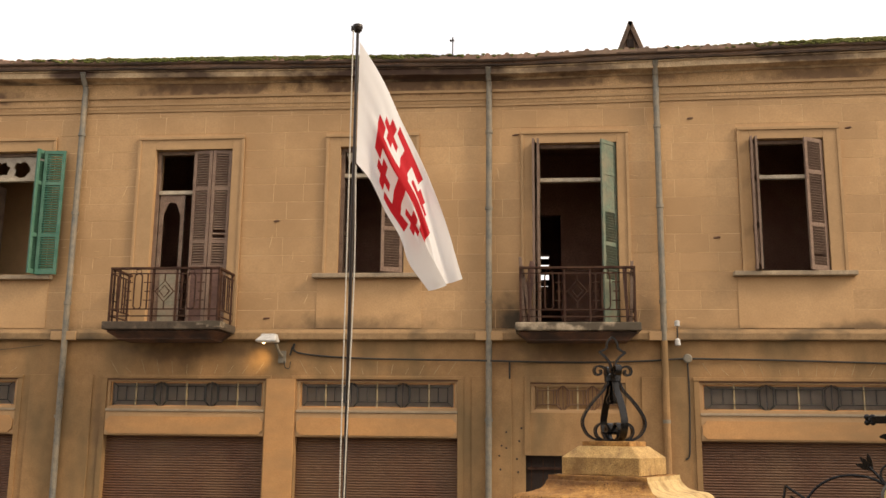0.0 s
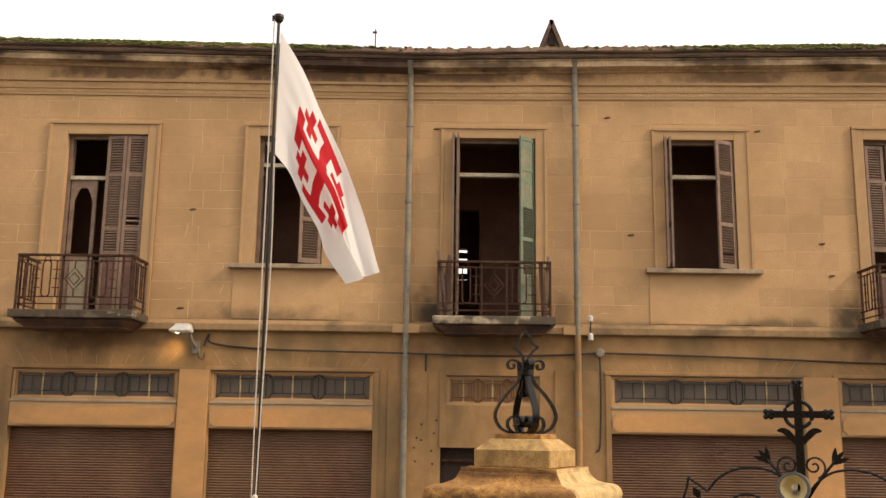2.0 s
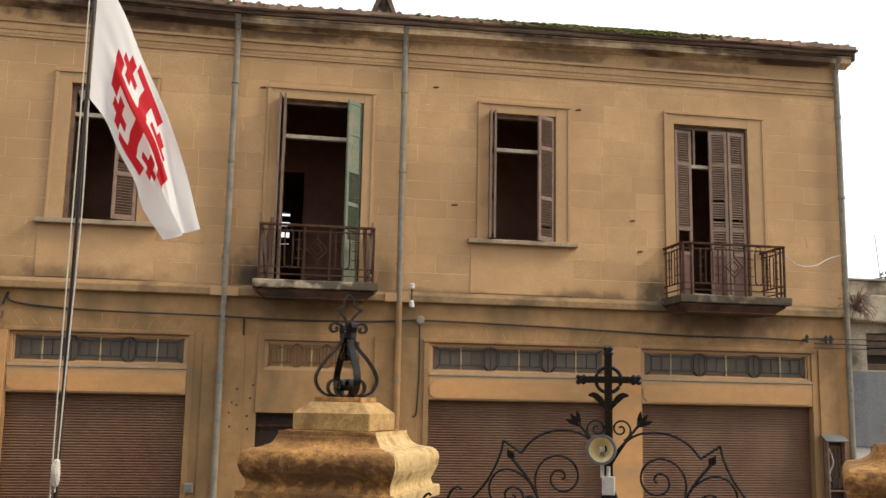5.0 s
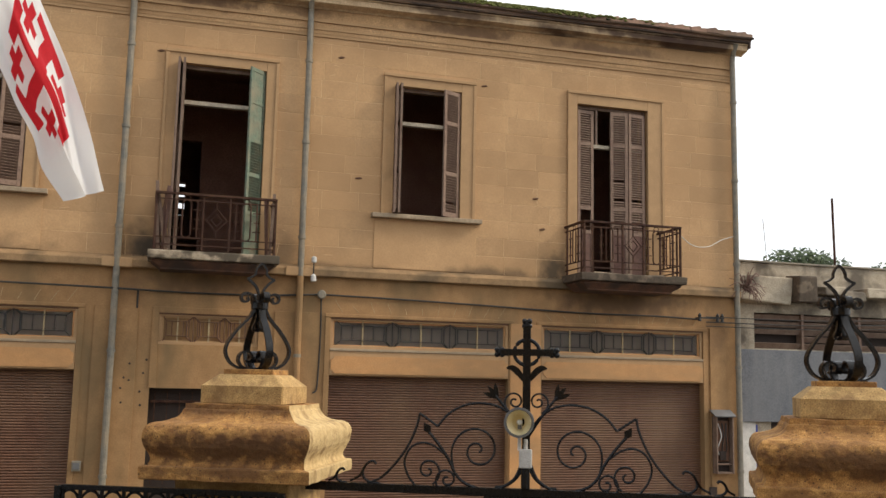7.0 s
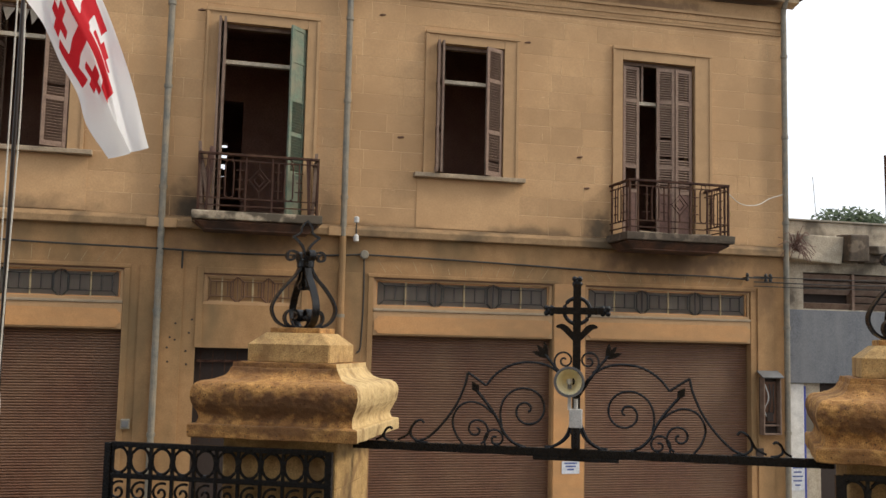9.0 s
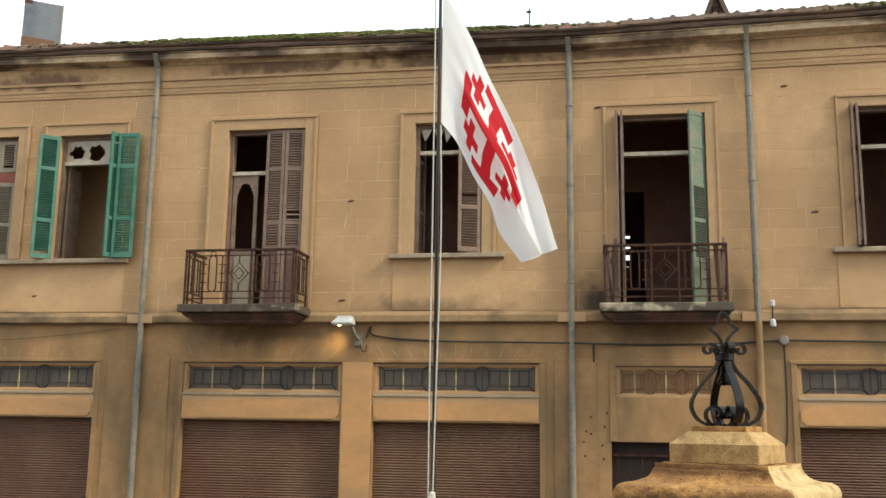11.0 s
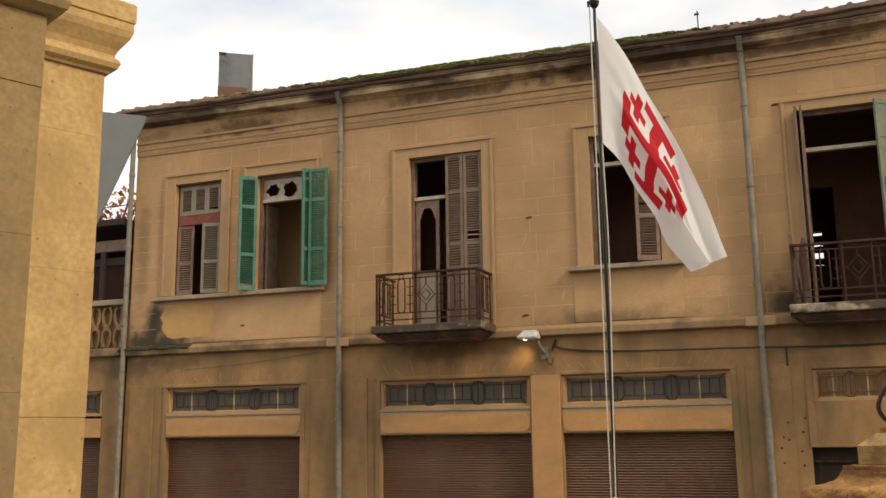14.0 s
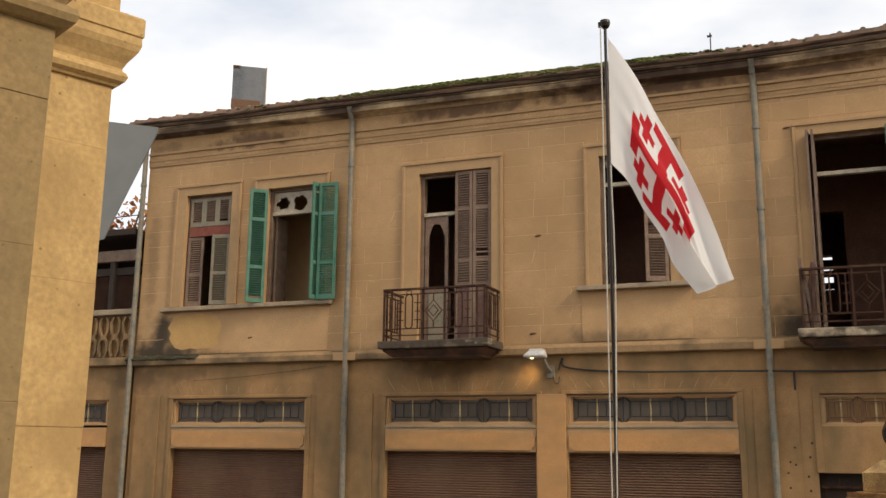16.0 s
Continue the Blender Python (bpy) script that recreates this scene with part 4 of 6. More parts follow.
# ---------------------------------------------------------------- shop fronts
def transom_window(name, a, b, z0, z1, parent_label, dark, blind=False):
    """A leaded transom strip of alternating wide panes and hexagons behind a moulded frame."""
    ob = thing(name, parent_label, "window", group="shop transoms", kind="structure")
    fy = FY + 0.05
    fr = 0.05
    for s in ((a, b, z1 - fr, z1), (a, b, z0, z0 + fr), (a, a + fr, z0 + fr, z1 - fr), (b - fr, b, z0 + fr, z1 - fr)):
        part("window_frame", boxes((s[0], s[1], fy - 0.03, fy + 0.05, s[2], s[3]), bevel=0.006), M_trim, ob)
    ia, ib, iz0, iz1 = a + fr, b - fr, z0 + fr, z1 - fr
    # dark timber strip that also paints the shadow line under the head
    part("head_rail", boxes((a, b, fy - 0.055, fy - 0.031, z1 - 0.022, z1), bevel=0.003), M_slabside, ob, "dark red-brown timber rail drawn as the lintel's shadow line")
    iron = M_slabside if blind else M_cable
    if not blind:
        part("pane", boxes((ia, ib, fy + 0.035, fy + 0.041, iz0, iz1)), M_glass, ob, "dusty dark glass")
    part("backing", boxes((ia, ib, fy + (0.04 if blind else 0.16), fy + (0.05 if blind else 0.17), iz0, iz1)), dark, ob)
    # inner pale frame, then an iron lattice of framed panes and pointed hexagons
    for q in ((ia, ib, iz1 - 0.03, iz1), (ia, ib, iz0, iz0 + 0.02), (ia, ia + 0.03, iz0 + 0.02, iz1 - 0.03), (ib - 0.03, ib, iz0 + 0.02, iz1 - 0.03)):
        part("inner_frame", boxes((q[0], q[1], fy + 0.01, fy + 0.034, q[2], q[3]), bevel=0.003), M_trim if blind else M_yellow, ob, "yellow-painted inner frame")
    n = 3
    w = (ib - ia) / n
    hz, hh = (iz0 + iz1) / 2, (iz1 - iz0) / 2
    for i in range(n):
        cx = ia + (i + 0.5) * w
        part("glazing_bar", boxes((cx - 0.013, cx + 0.013, fy + 0.005, fy + 0.03, iz0, iz1)), M_pale, ob, "pale glazing bar")
        line = [Vector((cx + 0.36 * w * p, fy - 0.004, hz + hh * q)) for p, q in ((-1.25, -0.95), (-1, -0.55), (1, -0.55), (1.25, -0.95))]
        part("lattice", sweep(bmesh.new(), line, 0.009, sides=5), iron, ob)
        line = [Vector((cx + 0.36 * w * p, fy - 0.004, hz + hh * q)) for p, q in ((-1.25, 0.95), (-1, 0.62), (1, 0.62), (1.25, 0.95))]
        part("lattice", sweep(bmesh.new(), line, 0.009, sides=5), iron, ob)
        for q in (-0.36, -0.18, 0.18, 0.36):
            part("lattice", boxes((cx + q * w - 0.008, cx + q * w + 0.008, fy - 0.012, fy + 0.004, hz - 0.55 * hh, hz + 0.62 * hh)), iron, ob)
        if i < n - 1:
            hx = ia + (i + 1) * w
            line = [Vector((hx + 0.11 * p, fy - 0.006, hz + hh * q)) for p, q in ((-1, -0.6), (0, -1.1), (1, -0.6), (1, 0.6), (0, 1.0), (-1, 0.6), (-1, -0.6))]
            part("lattice", sweep(bmesh.new(), line, 0.013, sides=5), iron, ob)
            part("lattice", boxes((hx - 0.008, hx + 0.008, fy - 0.014, fy + 0.002, hz - 1.05 * hh, hz + 0.95 * hh)), iron, ob)
    return ob


def roller(a, b, zt):
    ob = thing("roller_shutter", "closed brown metal roller shutter of a shop", "shutter", group="roller shutters", m=pose(a, FY + 0.16, 0.14))
    pitch = 0.045
    prof = ((0.0, 0.004), (0.006, -0.014), (0.020, -0.020), (0.034, -0.015), (0.043, 0.004), (0.044, 0.008), (0.0, 0.008))
    bm = bmesh.new()
    rings = [[bm.verts.new((x, dy + 0.004 * math.sin(k * 2.3), dz)) for dz, dy in prof] for k, x in enumerate(np.linspace(0, b - a, 4))]
    for r0, r1 in zip(rings, rings[1:]):
        for i in range(len(prof)):
            bm.faces.new((r0[i], r0[(i + 1) % len(prof)], r1[(i + 1) % len(prof)], r1[i]))
    first = part("slat", bm, M_rollup, ob)
    for i in range(1, int((zt - 0.14) / pitch)):
        o = new("slat", first.data)
        o.parent, o.location = ob, (0, random.uniform(-0.0015, 0.0015), i * pitch)
    part("bottom_bar", boxes((0, b - a, -0.03, 0.01, -0.02, 0.0), bevel=0.003), M_rust, ob)
    return ob


M_tr_dark = mat("dim_shop", (0.22, 0.175, 0.13), (0.11, 0.088, 0.066), grain=3, stain=2, stain_col=(0.06, 0.05, 0.038), stain_amt=0.7)
for key, (a, b) in SHOP.items():
    roller(a, b, 3.40)
    # reveal: architrave step round the front
    ob = thing("trim_shop_frame", "moulded ochre frame round a shop front", "surround", group="shop frames", kind="structure")
    part("jamb", boxes((a - 0.09, a + 0.006, FY - 0.02, FY + 0.12, 0.14, 4.236), bevel=0.006), M_base, ob)
    part("jamb", boxes((b - 0.006, b + 0.09, FY - 0.02, FY + 0.12, 0.14, 4.236), bevel=0.006), M_base, ob)
    part("head", boxes((a - 0.10, b + 0.10, FY - 0.03, FY + 0.12, 4.237, 4.30), bevel=0.01), M_base, ob)
    transom_window("window_transom", a + 0.008, b - 0.008, 3.70, 4.235, "long leaded transom window of dusty glass", M_tr_dark)
    part("ledge", boxes((a + 0.008, b - 0.008, FY - 0.03, FY + 0.12, 3.655, 3.70), bevel=0.008), M_sill, ob, "stained stone ledge")
    part("fascia_backing", boxes((a + 0.008, b - 0.008, FY - 0.012, FY + 0.108, 3.235, 3.652), bevel=0.006), M_trim, ob, "plain plaster board behind the fascia")
    # fascia board with clipped corners
    bm = bmesh.new()
    c = 0.07
    zz0, zz1, fa, fb = 3.265, 3.565, a + 0.03, b - 0.03
    pts = ((fa, zz0 + c), (fa + c * 0.6, zz0 + c * 0.6), (fa + c, zz0), (fb - c, zz0), (fb - c * 0.6, zz0 + c * 0.6), (fb, zz0 + c),
           (fb, zz1 - c), (fb - c * 0.6, zz1 - c * 0.6), (fb - c, zz1), (fa + c, zz1), (fa + c * 0.6, zz1 - c * 0.6), (fa, zz1 - c))
    f0 = bm.faces.new([bm.verts.new((x, FY - 0.035, z)) for x, z in pts])
    ex = bmesh.ops.extrude_face_region(bm, geom=[f0])
    for v in ex["geom"]:
        if isinstance(v, bmesh.types.BMVert):
            v.co.y += 0.14
    tagged(part("shop_fascia", bm, M_yellow), "yellow-orange painted shop fascia board with clipped corners", "fascia", group="shop fascias", kind="structure")
    tagged(part("trim_lintel", boxes((a + 0.003, b - 0.003, FY + 0.11, FY + 0.40, 3.22, 3.69)), M_base), "plain plaster lintel behind a fascia", "lintel", group="lintels", kind="structure")
    tagged(part("wall_shop_back", boxes((a - 0.2, b + 0.2, FY + 0.9, FY + 1.0, 0, 4.9)), M_inside), "dim wall inside a shop", "wall", group="shop backs", kind="structure")

# thin pale joints of the flat arches over the shop fronts
for a, b in SHOP.values():
    ob = thing("trim_arch_joints", "pale slanting mortar joints of a flat arch", "joint", group="arch joints", kind="structure")
    n = 11
    for k in range(n):
        t = -1 + 2 * (k + 0.5) / n
        x = (a + b) / 2 + t * (b - a) / 2 * 0.96
        dx = 0.16 * t
        part("joint", sweep(bmesh.new(), [Vector((x, FY - 0.001, 4.33)), Vector((x + dx, FY - 0.001, 4.33 + random.uniform(0.10, 0.26)))], 0.0032, sides=4), M_pale, ob)
# pock marks
for x, z in ((-1.02, 3.35), (-1.10, 3.12), (-1.02, 3.08), (-1.14, 2.95), (-0.84, 2.9), (-0.80, 3.2), (-0.76, 3.42), (-1.12, 2.72), (-0.82, 2.68)):
    bm = bmesh.new()
    bmesh.ops.create_icosphere(bm, subdivisions=1, radius=1)
    for v in bm.verts:
        v.co = Vector((v.co.x * 0.022, v.co.y * 0.012, v.co.z * 0.022 * (1 + 0.5 * noise.noise(v.co * 3 + Vector((x, z, 0))))))
    o = tagged(part("pock_mark", bm, M_dark), "small dark hole in the plaster", "hole", group="pock marks")
    o.location = (x, FY - 0.027 if -1.62 < x < -0.93 else FY + 0.002, z)

# narrow entrance below the middle balcony
transom_window("window_transom", -0.60, 1.03, 3.68, 4.20, "leaded transom over the blocked entrance", M_base, True)
tagged(part("trim_entrance", boxes((-0.71, -0.60, FY - 0.025, FY + 0.1, 2.96, 4.30), (1.03, 1.14, FY - 0.025, FY + 0.1, 2.96, 4.30), (-0.60, 1.03, FY - 0.025, FY + 0.1, 4.20, 4.30), bevel=0.006), M_base),
       "moulded plaster frame over the entrance", "surround", kind="structure")
door = thing("door_4", "dark wooden entrance door with an iron grille", "door", kind="structure")
part("door_leaf", boxes((-0.69, 1.12, FY + 0.20, FY + 0.26, 0.14, 2.96)), M_dark, door)
for k in range(9):
    part("grille_bar", boxes((-0.6 + k * 0.2, -0.585 + k * 0.2, FY + 0.14, FY + 0.16, 1.4, 2.9)), M_rust, door)
part("grille_rail", boxes((-0.66, 1.1, FY + 0.13, FY + 0.15, 2.72, 2.76)), M_rust, door)

# ---------------------------------------------------------------- fittings on the facade
lamp = thing("wall_lamp", "white street lamp head on a short grey bracket, lit", "lamp", m=pose(-5.08, FY, 4.62))
bm = bmesh.new()
box(bm, -0.20, 0.18, -0.13, 0.13, -0.03, 0.12, bevel=0.035)
for v in bm.verts:
    if v.co.z > 0.04:
        v.co.x, v.co.y = v.co.x * 0.72 + 0.03, v.co.y * 0.7
part("hood", bm, M_plastic, lamp).location = (-0.10, -0.42, 0.26)
part("bracket", tube(((0.06, 0.0, 0.02), (0.06, -0.2, 0.06), (0.02, -0.34, 0.22)), 0.028, 8, 5), M_pipe, lamp)
part("wall_plate", boxes((-0.01, 0.13, -0.03, 0.0, -0.1, 0.12), bevel=0.008), M_pipe, lamp)
M_bulb = bpy.data.materials.new("bulb")
M_bulb.use_nodes = True
M_bulb.node_tree.nodes["Principled BSDF"].inputs["Emission Color"].default_value = (1, 0.72, 0.32, 1)
M_bulb.node_tree.nodes["Principled BSDF"].inputs["Emission Strength"].default_value = 6
bm = bmesh.new()
bmesh.ops.create_uvsphere(bm, u_segments=10, v_segments=6, radius=0.045)
part("bulb", bm, M_bulb, lamp).location = (-0.18, -0.40, 0.255)
bulb = new("lamp_light", bpy.data.lights.new("lamp_light", "SPOT"))
bulb.data.energy, bulb.data.color, bulb.data.spot_size, bulb.data.spot_blend, bulb.data.shadow_soft_size = 13, (1, 0.68, 0.28), radians(62), 1.0, 0.05
bulb.matrix_world = look((-5.28, FY - 0.40, 4.76), (-5.42, FY, 4.58))

cam_ob = thing("security_camera", "small white wall camera pair on a bracket", "camera", m=pose(1.92, FY, 4.86))
part("bracket", tube(((0, 0, 0.2), (0, -0.12, 0.2), (0, -0.14, 0.05), (0, -0.14, 0.34)), 0.012, 6), M_cable, cam_ob)
part("housing", lathe(((0.03, 0.30), (0.045, 0.31), (0.045, 0.39), (0.02, 0.41))), M_plastic, cam_ob).location = (0, -0.14, 0)
part("housing", lathe(((0.03, -0.03), (0.05, -0.02), (0.045, 0.07), (0.02, 0.10))), M_plastic, cam_ob).location = (0, -0.14, 0)
box_ob = thing("junction_box", "round grey cable junction box", "box", m=pose(2.09, FY - 0.03, 4.62, 90))
part("body", lathe(((0.075, 0.0), (0.08, 0.03), (0.06, 0.05))), M_pipe, box_ob)


def cable(pts, r, label):
    return tagged(part("cable", tube(pts, r, 6, 8), M_cable), label, "cable", group="facade cables")


cable(((-4.88, FY - 0.03, 4.66), (-4.80, FY - 0.04, 4.86), (-4.70, FY - 0.03, 4.70), (-3.6, FY - 0.03, 4.61), (-1.6, FY - 0.14, 4.57), (0.0, FY - 0.03, 4.55), (1.2, FY - 0.03, 4.57), (2.05, FY - 0.04, 4.62)), 0.016, "black cable sagging along the facade")
cable(((2.13, FY - 0.04, 4.62), (3.4, FY - 0.03, 4.60), (5.0, FY - 0.03, 4.56), (7.0, FY - 0.03, 4.50), (8.6, FY - 0.03, 4.50), (9.6, FY - 0.04, 4.47)), 0.016, "black cable sagging along the facade")
cable(((2.09, FY - 0.03, 4.54), (2.10, FY - 0.03, 3.9), (2.08, FY - 0.03, 3.2), (2.06, FY - 0.04, 2.98), (2.0, FY - 0.05, 2.92)), 0.014, "black cable hanging down from a junction box")
cable(((-0.96, FY - 0.03, 4.58), (-0.96, FY - 0.035, 4.4), (-0.96, FY - 0.03, 4.26)), 0.016, "short black cable stub")
cable(((-12.6, FY - 0.03, 4.60), (-11.4, FY - 0.03, 4.66), (-10.2, FY - 0.03, 4.76), (-9.5, FY - 0.03, 4.84)), 0.004, "thin wire across the plaster")
cable(((-4.98, FY - 0.03, 4.56), (-4.95, FY - 0.05, 4.45), (-4.88, FY - 0.04, 4.43), (-4.86, FY - 0.03, 4.55)), 0.008, "loose loop of wire by the lamp")
ins = thing("insulator_rack", "dark wall rack with cable insulators", "bracket", m=pose(9.93, FY, 4.5))
part("bar", boxes((-0.45, 0.12, -0.16, -0.13, -0.015, 0.015), bevel=0.003), M_cable, ins)
for x in (-0.42, -0.02, 0.08):
    part("insulator", lathe(((0.015, -0.07), (0.036, -0.06), (0.022, 0.0), (0.036, 0.05), (0.012, 0.09))), M_cable, ins).location = (x, -0.145, 0)
    part("arm", boxes((x - 0.012, x + 0.012, -0.14, 0.0, -0.012, 0.012)), M_cable, ins)
for i, (z, r) in enumerate(((4.60, 0.010), (4.50, 0.012), (4.42, 0.009))):
    tagged(part("cable", tube(((9.65, FY - 0.15, z - 0.08), (12.0, FY - 0.3, z + 0.02 - 0.10), (15.0, FY - 0.3, z + 0.05), (20.0, FY - 0.3, z + 0.3)), r, 5, 8), M_cable), "black overhead cable running along the street", "cable", group="overhead cables")
meter = thing("meter_box", "open rusty electric meter box with loose wires", "box", m=pose(10.0, FY - 0.04, 1.52))
part("back", boxes((-0.19, 0.19, -0.02, 0.0, 0, 1.08)), M_dark, meter)
for x in (-0.19, 0.165):
    part("side", boxes((x, x + 0.025, -0.16, -0.021, 0, 1.08), bevel=0.004), M_wood, meter)
for z, d in ((0.0, 0.15), (0.16, 0.12)):
    part("shelf", boxes((-0.164, 0.164, -d, -0.021, z, z + 0.03), bevel=0.004), M_wood, meter)
part("fuse_board", boxes((-0.15, 0.15, -0.04, -0.021, 0.22, 1.0), bevel=0.006), M_slabside, meter, "rusty brown fuse board")
part("hood", box(bmesh.new(), -0.24, 0.22, -0.24, 0.0, -0.012, 0.012, bevel=0.004, m=pose(0, 0, 1.20, 30)), M_metal, meter, "sloping zinc hood")
for k in range(3):
    part("wire", tube(((-0.1 + k * 0.09, -0.06, 0.95), (-0.05 + k * 0.05, -0.10, 0.7), (-0.12 + k * 0.10, -0.07, 0.45), (0.0, -0.06, 0.25)), 0.012, 5, 6), M_plastic if k == 0 else M_cable, meter)
part("fuse", boxes((-0.08, 0.06, -0.09, -0.041, 0.25, 0.42), bevel=0.01), M_dark, meter)
switch = thing("switch_box", "small grey switch box on the plaster", "box", m=pose(-1.73, FY, 1.63))
part("body", boxes((-0.07, 0.07, -0.07, 0.0, 0.0, 0.16), bevel=0.012), M_pipe, switch)
part("cover", boxes((-0.05, 0.05, -0.078, -0.071, 0.03, 0.13), bevel=0.004), M_metal, switch)
# cord between the end balcony and the corner pipe
tagged(part("rope", tube(((8.62, FY - 0.86, 6.02), (9.1, FY - 0.6, 5.84), (9.6, FY - 0.35, 5.88), (10.0, FY - 0.15, 6.05), (10.33, FY - 0.1, 6.16)), 0.009, 6, 6), M_rope), "pale cord tied from the balcony to a downpipe", "cord")

# wall scars: small iron stubs and holes
for x, z in ((-5.35, 5.33), (-5.24, 7.13), (2.69, 6.75), (6.11, 6.63), (6.25, 6.05), (2.3, 8.95), (5.05, 8.72), (-11.3, 5.45), (-0.83, 8.7), (1.85, 3.6)):
    bm = bmesh.new()
    bmesh.ops.create_icosphere(bm, subdivisions=2, radius=1)
    for v in bm.verts:
        k = 1 + 0.35 * noise.noise(v.co * 2 + Vector((x, z, 0)))
        v.co = Vector((v.co.x * 0.06 * k + v.co.z * 0.02, v.co.y * 0.02, v.co.z * 0.022 * k))
    o = tagged(part("wall_stub", bm, M_slabside), "small brown broken stub in the wall", "stub", group="wall stubs")
    o.location = (x, FY + 0.005, z)

# pale chips and scratches where the ochre wash has come off
chips = random.Random(29)
free = [(-9.3, -8.1), (-5.7, -4.6), (-2.4, -0.9), (1.85, 2.95), (5.1, 6.6), (8.95, 10.1), (1.25, 1.55)]
for k in range(44):
    lo, hi = free[k % len(free)]
    x, z, tall = chips.uniform(lo, hi), chips.uniform(5.3, 9.0), chips.random() < 0.6
    w, h = (chips.uniform(0.006, 0.014), chips.uniform(0.05, 0.16)) if tall else (chips.uniform(0.03, 0.09), chips.uniform(0.006, 0.012))
    lean = chips.uniform(-0.4, 0.4)
    ends = (lean * h, h) if tall else (w, lean * w)
    line = smooth_line([(x - ends[0], FY + 0.0065, z - ends[1]), (x + chips.uniform(-0.006, 0.006), FY + 0.0065, z), (x + ends[0], FY + 0.0065, z + ends[1])], 4)
    bm = sweep(bmesh.new(), line, 0.006, sides=5, taper=lambda t: 0.3 + 2.6 * t * (1 - t))
    tagged(part("wall_chip", bm, M_mortar), "pale chip in the ochre wall", "chip", group="wall chips", kind="structure")

# ---------------------------------------------------------------- on the roof
dormer = thing("roof_vent", "small dark wooden triangular roof vent", "vent", m=pose(1.64, 21.0, 10.93))
bm = bmesh.new()
for s in (-1, 1):
    box(bm, -0.045, 0.045, -0.25, 0.6, 0, 1.48, m=pose(s * 0.52, 0, 0.0, 0, -s * 21.0, 0))
part("roof_board", bm, M_gutter, dormer)
bm = bmesh.new()
f0 = bm.faces.new([bm.verts.new(p) for p in ((-0.5, -0.1, 0), (0.5, -0.1, 0), (0.0, -0.1, 1.30))])
thicken(bm, 0.03)
part("board_face", bm, M_wood, dormer)
part("opening", boxes((-0.07, 0.07, -0.16, -0.12, 0.82, 1.0)), M_dark, dormer)
chim = thing("chimney_cowl", "square dull zinc chimney cowl with a rusty edge", "chimney", m=pose(-13.98, 21.0, 11.2, 0, 0, 34))
part("body", boxes((-0.43, 0.43, -0.2, 0.2, 0, 1.78), bevel=0.01), M_cowl, chim)
part("rusty_foot", boxes((-0.44, 0.30, -0.21, -0.201, 0.62, 0.86), bevel=0.003), M_slabside, chim, "rusty foot of the cowl")
part("rusty_edge", boxes((-0.435, -0.25, -0.206, -0.201, 1.70, 1.785)), M_rust, chim)
part("edge", boxes((0.415, 0.44, -0.21, 0.21, 0, 1.80), bevel=0.004), M_white, chim)
ant = thing("antenna", "thin metal rod with a small vane on the roof", "antenna", m=pose(-2.14, 19.0, 10.5))
part("rod", tube(((0, 0, 0), (0, 0, 0.79)), 0.012, 6), M_cable, ant)
part("vane", boxes((-0.06, 0.03, -0.01, 0.01, 0.70, 0.74)), M_cable, ant)

# ---------------------------------------------------------------- neighbour on the left: terrace with balustrade
nb = thing("neighbour_house", "older house with a stone balustrade and a dark roofed veranda", "house")
part("wall", wall_with_holes(-22, XL - 0.12, 0, 5.0, [(-18.0, -14.72, 0, 4.24)], FY + 0.01, FY + 0.4), M_base, nb)
part("cornice", boxes((-22, XL - 0.12, FY - 0.12, FY + 0.3, 4.95, 5.12), bevel=0.02), M_string, nb)
part("handrail", boxes((-22, XL - 0.12, FY - 0.02, FY + 0.2, 6.06, 6.18), bevel=0.015), M_sill, nb)
part("veranda_wall", boxes((-22, XL - 0.1, 20.5, 20.7, 5.0, 8.0)), M_inside, nb)
part("veranda_floor", boxes((-22, XL - 0.1, FY + 0.3, 20.5, 4.95, 5.05)), M_dark, nb)
part("veranda_roof", boxes((-22, XL - 0.15, FY - 0.2, 21.0, 7.78, 7.92), bevel=0.01), M_dark, nb)
part("beam", boxes((-22, XL - 0.15, FY + 0.02, FY + 0.16, 7.25, 7.5), bevel=0.01), M_wood, nb)
part("beam", boxes((-22, XL - 0.15, FY + 0.1, FY + 0.2, 6.95, 7.12), bevel=0.01), M_dark, nb)
for x in (-14.95, -16.8):
    part("veranda_post", boxes((x - 0.06, x + 0.06, FY + 0.03, FY + 0.15, 6.18, 7.25), bevel=0.01), M_dark, nb)
part("rail_wire", tube(((-20, FY, 8.18), (-14.2, FY, 8.26)), 0.012, 5), M_cable, nb)
for k in range(14):
    bm = bmesh.new()
    cx = 0.0
    for s in (-1, 1):
        line = smooth_line([(s * 0.05, 0, 0), (s * 0.11, 0, 0.12), (s * 0.10, 0, 0.30), (s * 0.04, 0, 0.42), (s * 0.10, 0, 0.56), (s * 0.11, 0, 0.74), (s * 0.05, 0, 0.86)], 4)
        sweep(bm, line, 0.06, 0.05, side=(0, 1, 0))
    box(bm, -0.05, 0.05, -0.04, 0.04, 0.36, 0.48)
    b0 = part("baluster", bm, M_string, nb)
    b0.location = (-14.45 - k * 0.31, FY + 0.08, 5.16)
part("balustrade_back", boxes((-22, XL - 0.12, FY + 0.16, FY + 0.19, 5.12, 6.05)), M_base, nb)
transom_window("window_transom", -17.95, -14.74, 3.70, 4.235, "long leaded transom window of dusty glass", M_tr_dark)
roller(-18.0, -14.74, 3.40)
tagged(part("shop_fascia", boxes((-18.0, -14.73, FY - 0.03, FY + 0.12, 3.25, 3.65), bevel=0.01), M_yellow), "yellow-orange painted shop fascia board", "fascia", group="shop fascias", kind="structure")
